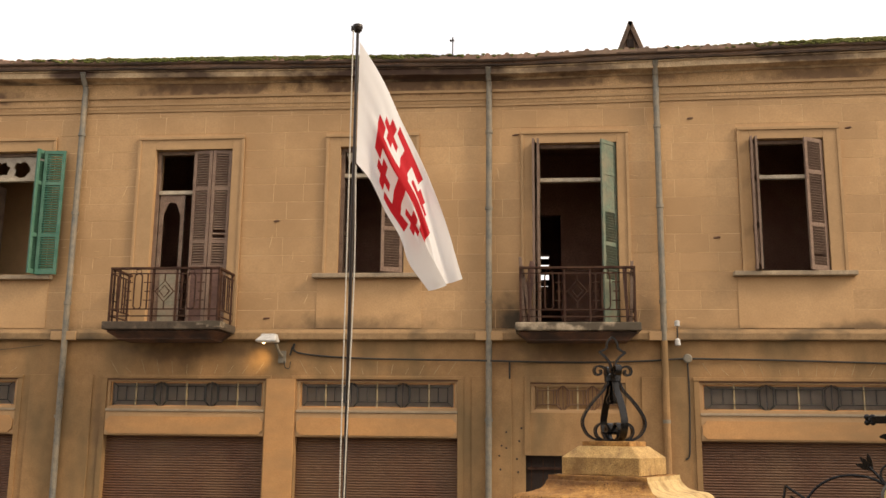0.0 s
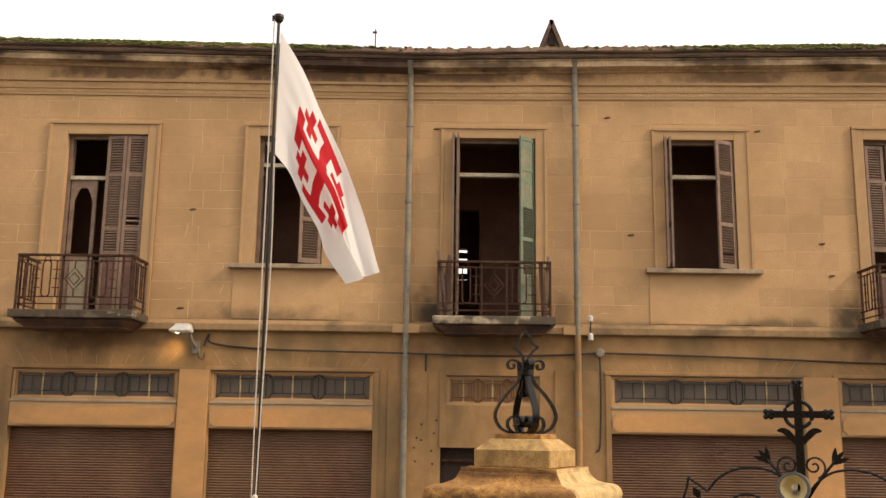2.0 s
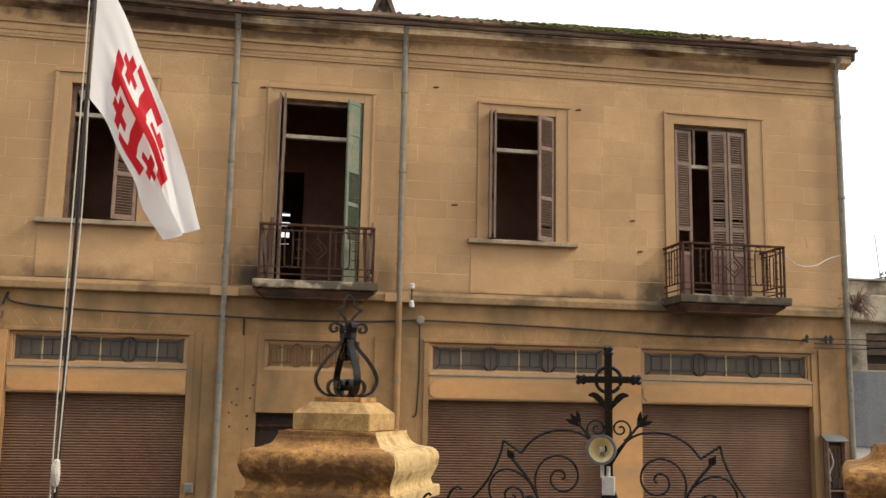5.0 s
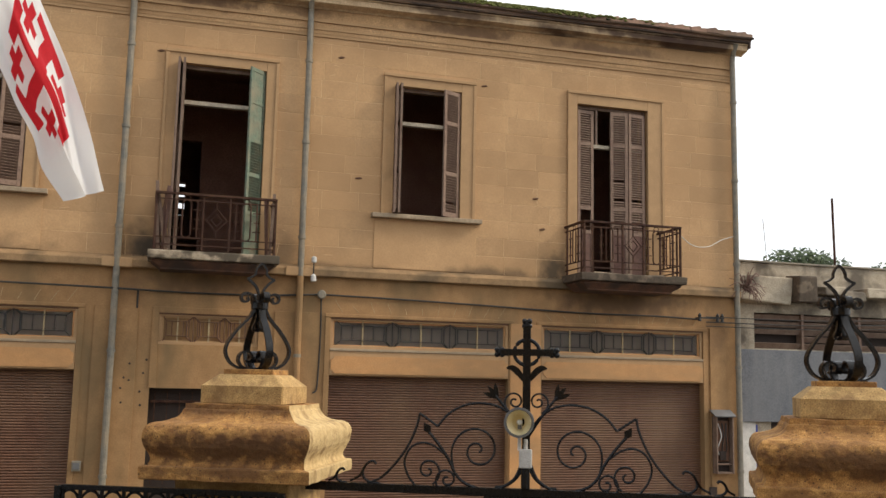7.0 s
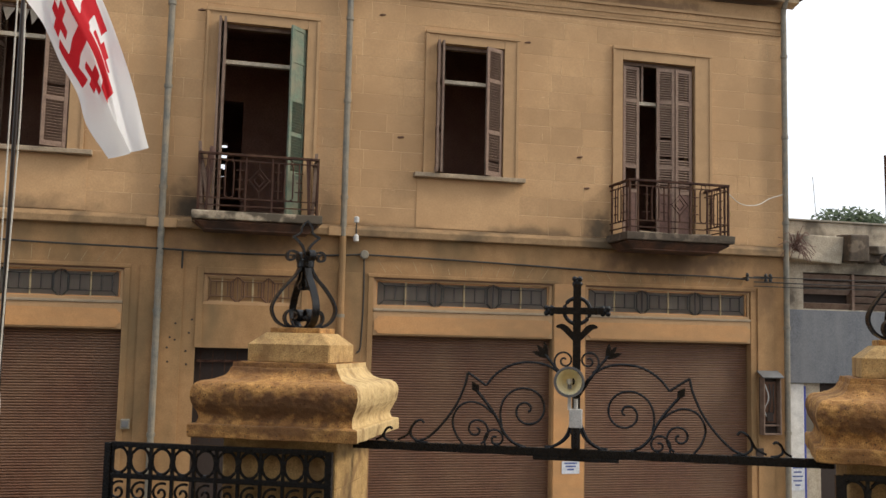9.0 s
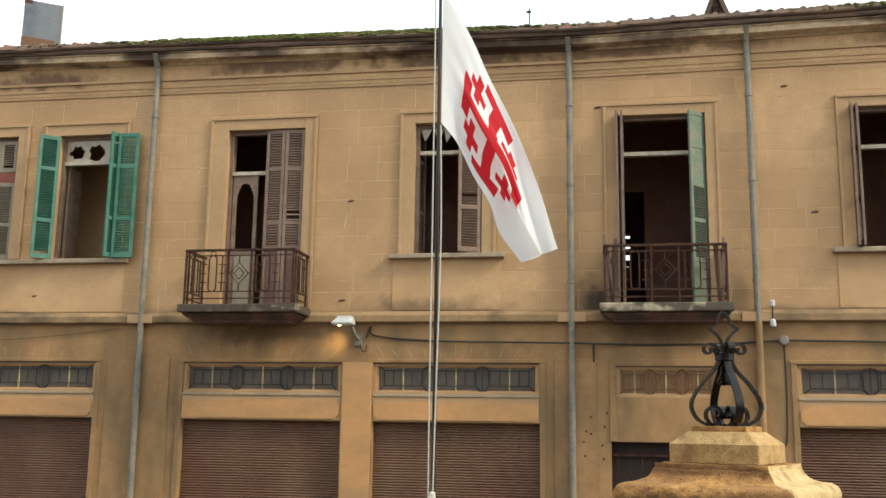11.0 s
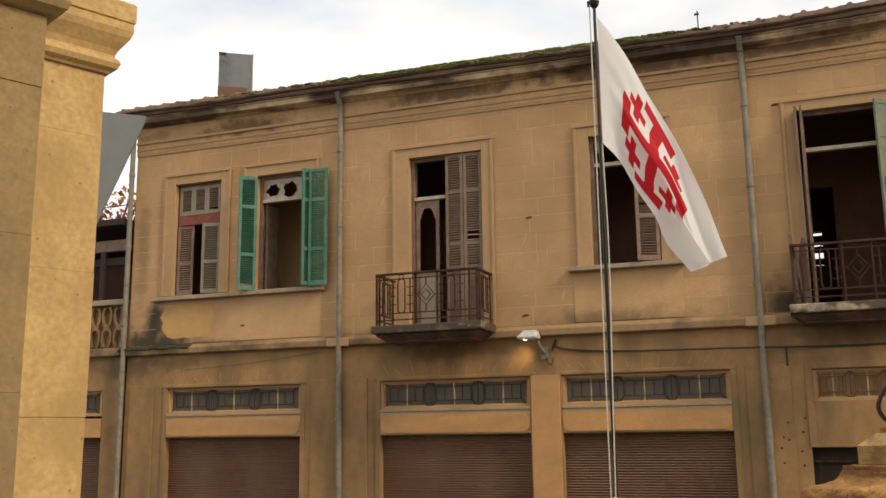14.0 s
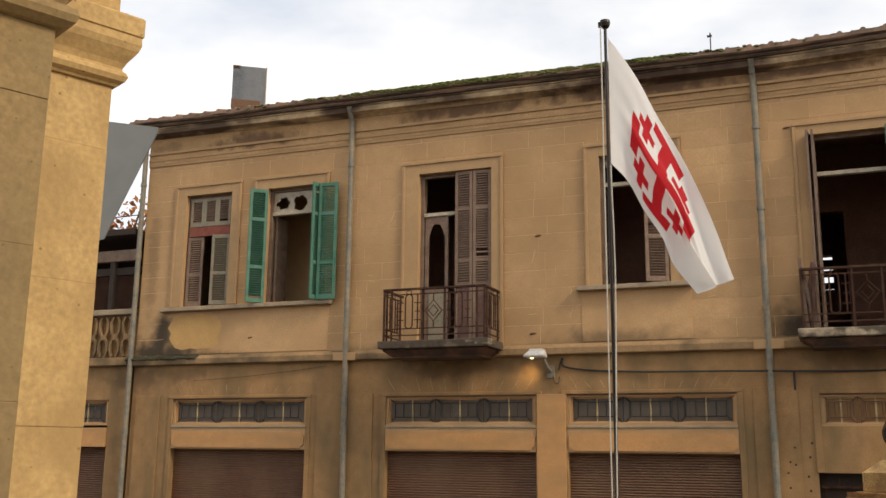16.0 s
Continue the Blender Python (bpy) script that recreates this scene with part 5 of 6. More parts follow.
part("backing_wall", boxes((-22, XL, FY + 0.9, FY + 1.0, 0, 4.95)), M_inside, nb)

# ---------------------------------------------------------------- neighbour on the right: low damaged shop
NY = 18.1
nr = thing("low_shop", "low dirty rendered shop with a broken concrete canopy and louvred window", "house")
part("wall", wall_with_holes(XR + 0.1, 26, 0, 5.30, [(11.25, 15.6, 3.98, 4.72), (11.6, 15.2, 0, 2.5)], NY, NY + 0.3), M_grey_wall, nr)
part("parapet", boxes((XR + 0.1, 26, NY + 0.6, NY + 0.9, 4.9, 5.86), bevel=0.02), M_grey_wall, nr, "tan parapet wall")
part("roof", boxes((XR + 0.1, 26, NY + 0.9, 26, 5.5, 5.6)), M_grey_wall, nr)
part("parapet_cap", boxes((XR + 0.1, 26, NY + 0.55, NY + 0.95, 5.86, 5.90), bevel=0.01), M_pipe, nr)
bm = bmesh.new()
for x0c, x1c, z0c, z1c, d in ((XR + 0.1, 12.0, 4.92, 5.46, 0.30), (12.7, 13.3, 5.12, 5.30, 0.42), (13.3, 13.75, 5.04, 5.22, 0.36), (13.75, 15.5, 5.10, 5.30, 0.46), (15.5, 24, 5.0, 5.28, 0.5)):
    box(bm, x0c, x1c, NY - d, NY, z0c, z1c, bevel=0.03)
for v in bm.verts:
    v.co += Vector((noise.noise(v.co * 2.3), noise.noise(v.co * 2.3 + Vector((9, 0, 0))), noise.noise(v.co * 2.3 + Vector((0, 9, 0))))) * 0.07
part("canopy", bm, M_grey_wall, nr, "broken concrete canopy edge")
# broken stump; its dark colour stands in for shadow in the canopy recess
bm = boxes((12.03, 12.5, NY - 0.5, NY + 0.01, 4.95, 5.50), (12.5, 13.1, NY - 0.22, NY + 0.01, 4.93, 5.12), bevel=0.03)
for v in bm.verts:
    v.co += Vector((noise.noise(v.co * 2.7), noise.noise(v.co * 2.7 + Vector((9, 0, 0))), noise.noise(v.co * 2.7 + Vector((0, 9, 0))))) * 0.09
part("broken_block", bm, M_concrete_dark, nr, "crumbling concrete stump, coloured dark for the canopy's shadowed recess")
for bay, (xa, xb) in enumerate(((11.25, 12.42), (12.48, 13.87), (13.93, 15.6))):
    for k in range(5):
        if (bay, k) in ((0, 1), (2, 1)):
            continue
        bm = bmesh.new()
        box(bm, xa + 0.005, xb - 0.005, -0.012, 0.012, -0.062, 0.062, bevel=0.003, m=pose(0, NY + 0.10, 4.05 + k * 0.148, 30))
        part("louvre", bm, M_wood, nr)
for x in (12.45, 13.9):
    part("louvre_frame", boxes((x - 0.03, x + 0.03, NY + 0.02, NY + 0.2, 3.98, 4.72)), M_wood2, nr)
part("louvre_back", boxes((11.2, 15.7, NY + 0.25, NY + 0.28, 3.9, 4.8)), M_dark, nr)
part("sign_panel", boxes((10.66, 16.5, NY - 0.12, NY - 0.02, 2.48, 3.95), bevel=0.01), M_blue_grey, nr, "plain blue-grey metal sign panel")
part("white_pier", boxes((10.70, 11.2, NY - 0.05, NY - 0.001, 0.1, 2.47), bevel=0.01), M_white_wall, nr)
part("shop_window", boxes((11.16, 15.2, NY + 0.05, NY + 0.09, 0.1, 2.5)), M_dark, nr)
part("blue_frame", boxes((11.17, 11.26, NY - 0.03, NY + 0.04, 0.1, 2.42), bevel=0.006), M_blue, nr)
mast = thing("mast", "thin rusty mast on the low roof", "mast", m=pose(14.2, 19.2, 5.6))
part("pole", tube(((0, 0, 0), (-0.03, 0, 1.94)), 0.028, 8), M_rust, mast)
mast2 = thing("mast", "thin wire aerial on the low roof", "mast", m=pose(13.3, 20.5, 5.6))
part("rod", tube(((0.05, 0, 0), (-0.08, 0, 1.6)), 0.008, 6), M_pipe, mast2)
# dry weeds growing from the wall's end
bm = bmesh.new()
for k in range(70):
    a, l = random.uniform(0, 6.28), random.uniform(0.2, 0.5)
    p0 = Vector((10.60 + random.uniform(-0.05, 0.08), min(FY, NY) - 0.06, 5.06 + random.uniform(0, 0.14)))
    p1 = p0 + Vector((math.cos(a) * l * 0.5, -abs(math.sin(a)) * l * 0.3, l * random.uniform(-0.3, 0.8)))
    p2 = p1 + Vector((math.cos(a) * l * 0.4, 0, random.uniform(-0.2, 0.05)))
    sweep(bm, smooth_line([p0, p1, p2], 3), 0.008, sides=3)
tagged(part("dry_weeds", bm, M_panel), "tuft of dry weeds on a ledge", "plant", kind="stuff")


def leaf_cloud(bm, centre, size, n, leaf, rng):
    for _ in range(n):
        d = Vector((rng.gauss(0, 1), rng.gauss(0, 1), rng.gauss(0, 1)))
        d = d.normalized() * rng.random() ** 0.45
        c = Vector(centre) + Vector((d.x * size[0], d.y * size[1], d.z * size[2]))
        a = Vector((rng.uniform(-1, 1), rng.uniform(-1, 1), rng.uniform(-1, 1))).normalized()
        b = a.orthogonal().normalized()
        s = leaf * rng.uniform(0.6, 1.3)
        bm.faces.new([bm.verts.new(c + a * s * p + b * s * q) for p, q in ((-1, 0), (0, -0.45), (1, 0), (0, 0.45))])


def tree(x, y, trunk_h, crown, leaf_mat, label, count, leaf=0.12, seed=3):
    rng = random.Random(seed)
    ob = thing("tree", label, "tree", m=pose(x, y, 0))
    bm = bmesh.new()
    sweep(bm, smooth_line([(0, 0, 0), (0.1, 0.05, trunk_h * 0.5), (0, 0, trunk_h)], 5), 0.22, sides=10, taper=lambda t: 1 - 0.5 * t)
    cb = bmesh.new()
    for k in range(9):
        a, r = rng.uniform(0, 6.28), rng.uniform(0.3, 0.9)
        tip = Vector((math.cos(a) * crown[0] * r, math.sin(a) * crown[1] * r, trunk_h + crown[2] * rng.uniform(0.3, 1.3)))
        sweep(bm, smooth_line([(0, 0, trunk_h - 0.3), tip * 0.5 + Vector((0, 0, trunk_h * 0.5)), tip], 4), 0.09, sides=6, taper=lambda t: 1 - 0.8 * t)
        leaf_cloud(cb, tip, [c * rng.uniform(0.35, 0.55) for c in crown], count // 9, leaf, rng)
    part("trunk", bm, M_bark, ob)
    part("crown", cb, leaf_mat, ob)
    return ob


tree(20.3, 30.0, 5.95, (3.0, 2.0, 1.15), M_leaf, "dense green tree rising behind the low shop", 9000, 0.11, 4)
tree(23.9, 31.0, 5.85, (2.0, 2.0, 1.2), M_leaf, "dense green tree rising behind the low shop", 4000, 0.11, 8)
tree(-20.0, 23.8, 8.7, (1.6, 1.2, 1.2), M_leaf_dry, "sparse tree with dry orange leaves behind the veranda", 520, 0.11, 5)

# ---------------------------------------------------------------- gate: a line turned against the facade
GA = -25.0
G = Matrix.Translation((0.08, 8.27, 0)) @ pose(0, 0, 0, 0, 0, GA)
GATE_MID, GATE_END = 2.04, 4.23


def pier(u, label, turn=0):
    ob = thing("gate_pier", label, "pillar", group="gate piers", m=G @ pose(u, 0, 0, 0, 0, turn))
    shaft = new("shaft")
    shaft.parent = ob
    shaft["label"] = "pale sandstone shaft of squared blocks"
    for lo, hi in zip((0.0, 0.34, 0.70, 1.06, 1.42, 1.78, 2.12), (0.34, 0.70, 1.06, 1.42, 1.78, 2.12, 2.46)):
        h = 0.42 + 0.003 * math.sin(lo * 9 + u)
        part("stone_block", square_loft([(h - 0.005, lo), (h, lo + 0.005), (h, hi - 0.006), (h - 0.005, hi - 0.001)], 0.012), M_block, shaft)
    prof = [(0.60, 2.461), (0.612, 2.467), (0.614, 2.50), (0.613, 2.545), (0.606, 2.553), (0.575, 2.556)]
    for ctl in (((0.566, 0, 2.562), (0.556, 0, 2.59), (0.560, 0, 2.625), (0.580, 0, 2.67)), ((0.594, 0, 2.70), (0.606, 0, 2.76), (0.602, 0, 2.81), (0.582, 0, 2.85), (0.545, 0, 2.872), (0.505, 0, 2.880)),
                ((0.490, 0, 2.884), (0.450, 0, 2.90), (0.415, 0, 2.93), (0.396, 0, 2.972)), ((0.390, 0, 2.978), (0.386, 0, 3.014))):
        prof += [(q.x, 2.55 + (q.z - 2.55) * 0.935) for q in smooth_line(ctl, 6)]
    bm = bmesh.new()
    rings = []
    for h, z in prof:
        ring = []
        for k in range(4):
            for t in range(30):
                p = Vector((h, (-1 + 2 * t / 30) * h, z))
                ring.append(bm.verts.new(Matrix.Rotation(k * math.pi / 2, 3, "Z") @ p))
        rings.append(ring)
    # slot 1, the paler sunlit copy, covers the right face only
    for a, b in zip(rings, rings[1:]):
        for i in range(len(a)):
            bm.faces.new((a[i], a[(i + 1) % len(a)], b[(i + 1) % len(a)], b[i])).material_index = 1 if i < 30 else 0
    bm.faces.new(rings[0][::-1]), bm.faces.new(rings[-1])
    for v in bm.verts:
        q = v.co + Vector((u * 3, 0, 0))
        v.co += Vector((noise.noise(q * 9), noise.noise(q * 9 + Vector((3, 1, 0))), noise.noise(q * 9 + Vector((0, 5, 2))))) * 0.006
        q = q * 3.1
        v.co += Vector((noise.noise(q * 9), noise.noise(q * 9 + Vector((3, 1, 0))), noise.noise(q * 9 + Vector((0, 5, 2))))) * 0.004
    part("moulded_cap", bm, (M_sand, M_sand_lit), ob, "stained and pitted sandstone cap")
    part("top_block", square_loft([(0.305, 2.986), (0.31, 2.99), (0.31, 3.115), (0.30, 3.123), (0.215, 3.196), (0.21, 3.199)], 0.01), (M_block), ob, "mottled cut stone block with a bevelled top")
    part("top_plinth", square_loft([(0.19, 3.20), (0.19, 3.233), (0.185, 3.237)], 0.006), M_sand, ob)
    return ob


def finial(u, turn):
    ob = thing("iron_finial", "black wrought-iron lyre finial with scrolls", "finial", group="pier finials", m=G @ pose(u, 0, 3.237, 0, 0, turn))
    side = (0, 1, 0)
    for k in range(4):
        arm = new("arm")
        arm.parent = ob
        arm.rotation_euler = (0, 0, radians(90 * k))
        low = spiral(0.088, 0.082, 0.016, 0.074, 300, -90, 26)
        rest = smooth_line([low[-1], (0.15, 0, 0.012), (0.215, 0, 0.05), (0.252, 0, 0.125), (0.235, 0, 0.20), (0.165, 0, 0.30), (0.085, 0, 0.385), (0.045, 0, 0.46), (0.036, 0, 0.52)], 6)
        part("strap", sweep(bmesh.new(), low + rest[1:], 0.054, 0.015, side=side), M_iron, arm)
        top = smooth_line([(0.045, 0, 0.43), (0.046, 0, 0.50), (0.065, 0, 0.56), (0.11, 0, 0.578)], 5) + spiral(0.115, 0.534, 0.046, 0.016, 90, -230, 16)[1:]
        part("scroll", sweep(bmesh.new(), top, 0.048, 0.014, side=side), M_iron, arm)
        drop = smooth_line([(0.02, 0, 0.42), (0.028, 0, 0.36), (0.05, 0, 0.315), (0.036, 0, 0.29), (0.016, 0, 0.31)], 5)
        part("drop_scroll", sweep(bmesh.new(), drop, 0.03, 0.012, side=side), M_iron, arm)
        if k % 2 == 0:
            tul = smooth_line([(0.010, 0, 0.53), (0.022, 0, 0.60), (0.06, 0, 0.65), (0.108, 0, 0.688)], 6)
            part("tulip", sweep(bmesh.new(), tul, 0.03, 0.016, side=side), M_iron, arm)
            tip = smooth_line([(0.108, 0, 0.688), (0.075, 0, 0.70), (0.046, 0, 0.722)], 5) + smooth_line([(0.044, 0, 0.727), (0.042, 0, 0.755), (0.026, 0, 0.785), (0.0, 0, 0.812)], 6)
            part("tulip_tip", sweep(bmesh.new(), tip, 0.026, 0.013, side=side), M_iron, arm)
    part("collar", lathe(((0.04, 0.45), (0.066, 0.46), (0.066, 0.51), (0.04, 0.52))), M_iron, ob)
    part("stem", tube(((0, 0, 0.40), (0, 0, 0.54)), 0.014, 8), M_iron, ob)
    part("foot", boxes((-0.12, 0.12, -0.12, 0.12, 0.0, 0.012), bevel=0.003), M_iron, ob)
    return ob


pier(0.0, "sandstone gate pier with a heavy stained cap")
pier(GATE_END, "sandstone gate pier with a heavy stained cap beside the low shop", -7)
finial(0.0, 39)
finial(GATE_END, 10)

# the iron overthrow between the piers
over = thing("gate_overthrow", "black wrought-iron gate arch with scrolls and a cross", "gate", m=G @ pose(GATE_MID, 0, 2.40))
part("bar", boxes((-1.72, 1.72, -0.025, 0.025, -0.03, 0.03), bevel=0.004), M_iron, over)
part("bar", boxes((-0.30, 0.30, -0.032, 0.032, -0.055, -0.031), bevel=0.004), M_iron, over)
for s in (-1, 1):
    def fl(pts):
        return [(s * x, 0, z) for x, z in pts]
    def run(name, line, r=0.009):
        part(name, sweep(bmesh.new(), line, r, sides=6, side=(0, 1, 0)), M_iron, over)
    run("arch", smooth_line(fl(((0.03, 0.44), (0.10, 0.535), (0.20, 0.605), (0.33, 0.627), (0.46, 0.605), (0.57, 0.54), (0.645, 0.452))), 6), 0.010)
    run("horn", [Vector(p) for p in fl(((0.645, 0.452), (0.71, 0.497), (0.78, 0.543)))], 0.010)
    run("arch_foot", smooth_line(fl(((0.78, 0.543), (0.80, 0.45), (0.86, 0.31), (0.95, 0.18), (1.06, 0.07), (1.16, 0.03))), 6), 0.010)
    run("stem", smooth_line(fl(((0.71, 0.41), (0.67, 0.365), (0.605, 0.285), (0.55, 0.20), (0.51, 0.12), (0.45, 0.06), (0.37, 0.028), (0.27, 0.01), (0.17, 0.035), (0.08, 0.10), (0.03, 0.21))), 6), 0.012)
    sp = [Vector((0.525, 0, 0.15))] + spiral(0.350, 0.287, 0.202, 0.014, -24, 590, 64)
    run("scroll", [Vector((s * p.x, 0, p.z)) for p in sp])
    run("bow", smooth_line(fl(((0.80, 0.02), (0.86, 0.10), (0.885, 0.20), (0.84, 0.295), (0.755, 0.332), (0.67, 0.312), (0.59, 0.255))), 6))
    run("scroll", [Vector((s * p.x, 0, p.z)) for p in spiral(0.712, 0.135, 0.105, 0.012, 250, -260, 40)])
    run("scroll", [Vector((s * p.x, 0, p.z)) for p in spiral(0.57, 0.075, 0.09, 0.012, -40, 480, 40)])
    run("stem", smooth_line(fl(((0.02, 0.40), (0.09, 0.51), (0.17, 0.62), (0.225, 0.685))), 5), 0.011)
    run("scroll", [Vector((s * p.x, 0, p.z)) for p in spiral(0.085, 0.645, 0.085, 0.012, -75, 500, 44)], 0.008)
    # lily tip, diamond and leaf
    bm = bmesh.new()
    for ang in (-32, 0, 32):
        d = Vector((s * math.sin(radians(40 + ang)), 0, math.cos(radians(40 + ang))))
        q = Vector((s * 0.215, 0, 0.672))
        sweep(bm, [q, q + d * 0.045, q + d * 0.075, q + d * 0.105], 0.014, 0.036, side=(0, 1, 0), taper=lambda t: 0.8 + 1.2 * t - 1.9 * t * t)
    part("lily", bm, M_iron, over)
    bm = bmesh.new()
    box(bm, -0.027, 0.027, -0.008, 0.008, -0.027, 0.027, m=pose(s * 0.722, 0, 0.436, 0, s * 32) @ Matrix.Diagonal((0.8, 1, 1.35, 1)) @ pose(0, 0, 0, 0, 45))
    part("diamond", bm, M_iron, over)
    line = smooth_line(fl(((0.012, 0.78), (0.05, 0.84), (0.10, 0.885), (0.15, 0.885))), 5)
    part("leaf", sweep(bmesh.new(), line, 0.012, 0.05, side=(0, 1, 0), taper=lambda t: 0.2 + 3.0 * t * (1 - t) if t < 1 else 0.05), M_iron, over)
    run("bracket", smooth_line(fl(((0.015, 0.22), (0.05, 0.12), (0.13, 0.05), (0.22, 0.035))), 5), 0.009)
    for d, k in ((0.0, 1.0), (0.25, 0.62)):
        run("wave", smooth_line(fl([(1.06 + d + 0.035 * k * p, 0.03 + 0.16 * k * q) for p, q in ((1.0, 0.86), (1.7, 1.0), (2.9, 0.88), (3.8, 0.55), (3.6, 0.25), (2.2, 0.05), (0.2, 0.0))]), 5), 0.010)
        run("wave", smooth_line(fl([(1.06 + d + 0.035 * k * p, 0.03 + 0.16 * k * q) for p, q in ((3.75, 0.6), (4.6, 0.3), (6.5, 0.08))]), 5), 0.009)
cross_bm = boxes((-0.028, 0.028, -0.02, 0.02, 0.0, 1.20), (-0.19, 0.19, -0.0195, 0.0195, 0.975, 1.025), bevel=0.004)
part("cross", cross_bm, M_iron, over)
for dx, dz in ((-0.20, 1.0), (0.20, 1.0), (0, 1.21)):
    for ox, oz in ((0, 0), (0.018, 0.018), (-0.018, 0.018), (0.018, -0.018), (-0.018, -0.018)):
        bm = bmesh.new()
        bmesh.ops.create_icosphere(bm, subdivisions=2, radius=0.0205)
        part("bud", bm, M_iron, over).location = (dx + ox, 0, dz + oz)
line = [Vector((0.092 * math.cos(radians(a)), 0, 1.0 + 0.092 * math.sin(radians(a)))) for a in range(0, 361, 12)]
part("ring", sweep(bmesh.new(), line, 0.014, sides=8), M_iron, over)

flood = thing("floodlight", "round floodlight with a golden reflector and white box below", "lamp", m=G @ pose(GATE_MID - 0.045, -0.08, 2.90, 90))
part("housing", lathe(((0.05, -0.15), (0.088, -0.13), (0.104, -0.07), (0.106, 0.03), (0.108, 0.044), (0.092, 0.046), (0.090, 0.03), (0.085, -0.068), (0.04, -0.075)), 28), M_metal, flood, "dull grey round housing")
bowl = lathe(((0.008, -0.066), (0.035, -0.060), (0.058, -0.040), (0.074, -0.012), (0.084, 0.018), (0.089, 0.036)))
bm_front = [f for f in bowl.faces if len(f.verts) > 4 and f.calc_center_median().z > 0]
bmesh.ops.delete(bowl, geom=bm_front, context="FACES_ONLY")
part("reflector", bowl, M_brass, flood, "golden faceted reflector bowl")
bm = bmesh.new()
bmesh.ops.create_uvsphere(bm, u_segments=10, v_segments=6, radius=0.022)
part("bulb", bm, M_plastic, flood).location = (0, 0, -0.02)
part("lamp_base", boxes((-0.014, 0.014, -0.05, -0.02, -0.06, -0.02), bevel=0.004), M_metal, flood)
part("yoke", boxes((-0.012, 0.012, -0.2, -0.10, -0.05, -0.02)), M_plastic, flood)
fb = thing("control_box", "small white plastic box under the floodlight", "box", m=G @ pose(GATE_MID + 0.0, -0.05, 2.60))
part("body", boxes((-0.045, 0.045, -0.035, 0.03, -0.02, 0.11), bevel=0.008), M_plastic, fb)
part("conduit", tube(((0, 0, 0.11), (0, 0, 0.18)), 0.014, 8), M_plastic, fb)
part("sleeve", lathe(((0.032, -0.16), (0.032, -0.02))), M_iron, fb)
notice = thing("notice", "small white paper notice with blue print", "notice", m=pose(5.96, FY - 0.05, 0.93))
part("sheet", boxes((-0.17, 0.17, -0.004, 0.0, -0.10, 0.12)), M_paper, notice)
for k, w in enumerate((0.24, 0.2, 0.13)):
    part("print_bar", boxes((-w / 2, w / 2, -0.007, -0.0045, 0.07 - k * 0.055, 0.10 - k * 0.055)), M_ink, notice)


poster = thing("notice", "faded printed poster on the white shop pier", "notice", m=pose(11.03, NY - 0.055, 0.62))
part("sheet", boxes((-0.16, 0.16, -0.004, 0.0, -0.26, 0.26)), M_paper, poster)
for k, w in enumerate((0.22, 0.18, 0.24, 0.2, 0.12)):
    part("print_bar", boxes((-w / 2, w / 2, -0.007, -0.0045, 0.17 - k * 0.085, 0.20 - k * 0.085)), M_ink, poster)
plate = thing("wall_plate", "small dark metal plate on the plaster", "plate", m=pose(9.81, FY - 0.032, 1.08))
part("body", boxes((-0.08, 0.08, -0.03, 0.0, 0.0, 0.18), bevel=0.008), M_dark, plate)
part("rim", boxes((-0.095, 0.095, -0.012, 0.0, -0.015, -0.001), bevel=0.003), M_metal, plate)


# ---------------------------------------------------------------- fence panels with rings, in front of the piers
def fence_panel(u0, u1, off, label):
    ob = thing("iron_fence", label, "fence", group="gate leaves", m=G @ pose(-0.07, off, -0.04))
    for u in (u0, u1):
        part("post", boxes((u - 0.025, u + 0.025, -0.025, 0.025, 0.3, 2.43), bevel=0.004), M_iron, ob)
    for z in (2.42, 2.20, 1.98, 0.5):
        part("rail", boxes((u0 + 0.026, u1 - 0.026, -0.02, 0.02, z - 0.018, z + 0.018), bevel=0.003), M_iron, ob)
    n = max(int(round((u1 - u0) / 0.165)), 1)
    w = (u1 - u0) / n
    ring = curl = bar = None
    for i in range(n):
        c = u0 + (i + 0.5) * w
        if ring is None:
            line = [Vector((0.072 * math.cos(radians(a)), 0, 0.09 * math.sin(radians(a)))) for a in range(0, 361, 20)]
            ring = part("ring", sweep(bmesh.new(), line, 0.011, sides=6), M_iron, ob)
            bm = bmesh.new()
            sweep(bm, spiral(0, 0, 0.075, 0.012, 60, 560, 34), 0.010, sides=5, side=(0, 1, 0))
            curl = part("curl", bm, M_iron, ob)
            bar = part("bar", boxes((-0.011, 0.011, -0.011, 0.011, 0.5, 2.42)), M_iron, ob)
            rr, cc, bb = ring, curl, bar
        else:
            rr, cc, bb = new("ring", ring.data), new("curl", curl.data), new("bar", bar.data)
            for o in (rr, cc, bb):
                o.parent = ob
        rr.location, cc.location, bb.location = (c, 0, 2.31), (c, 0, 2.09), (u0 + i * w + (0.03 if i == 0 else 0), 0, 0)
    return ob


fence_panel(-1.18, 0.46, -0.50, "black iron gate leaf with rings, folded back by its pier")
fence_panel(3.76, 5.4, -0.50, "black iron gate leaf with rings, folded back by its pier")

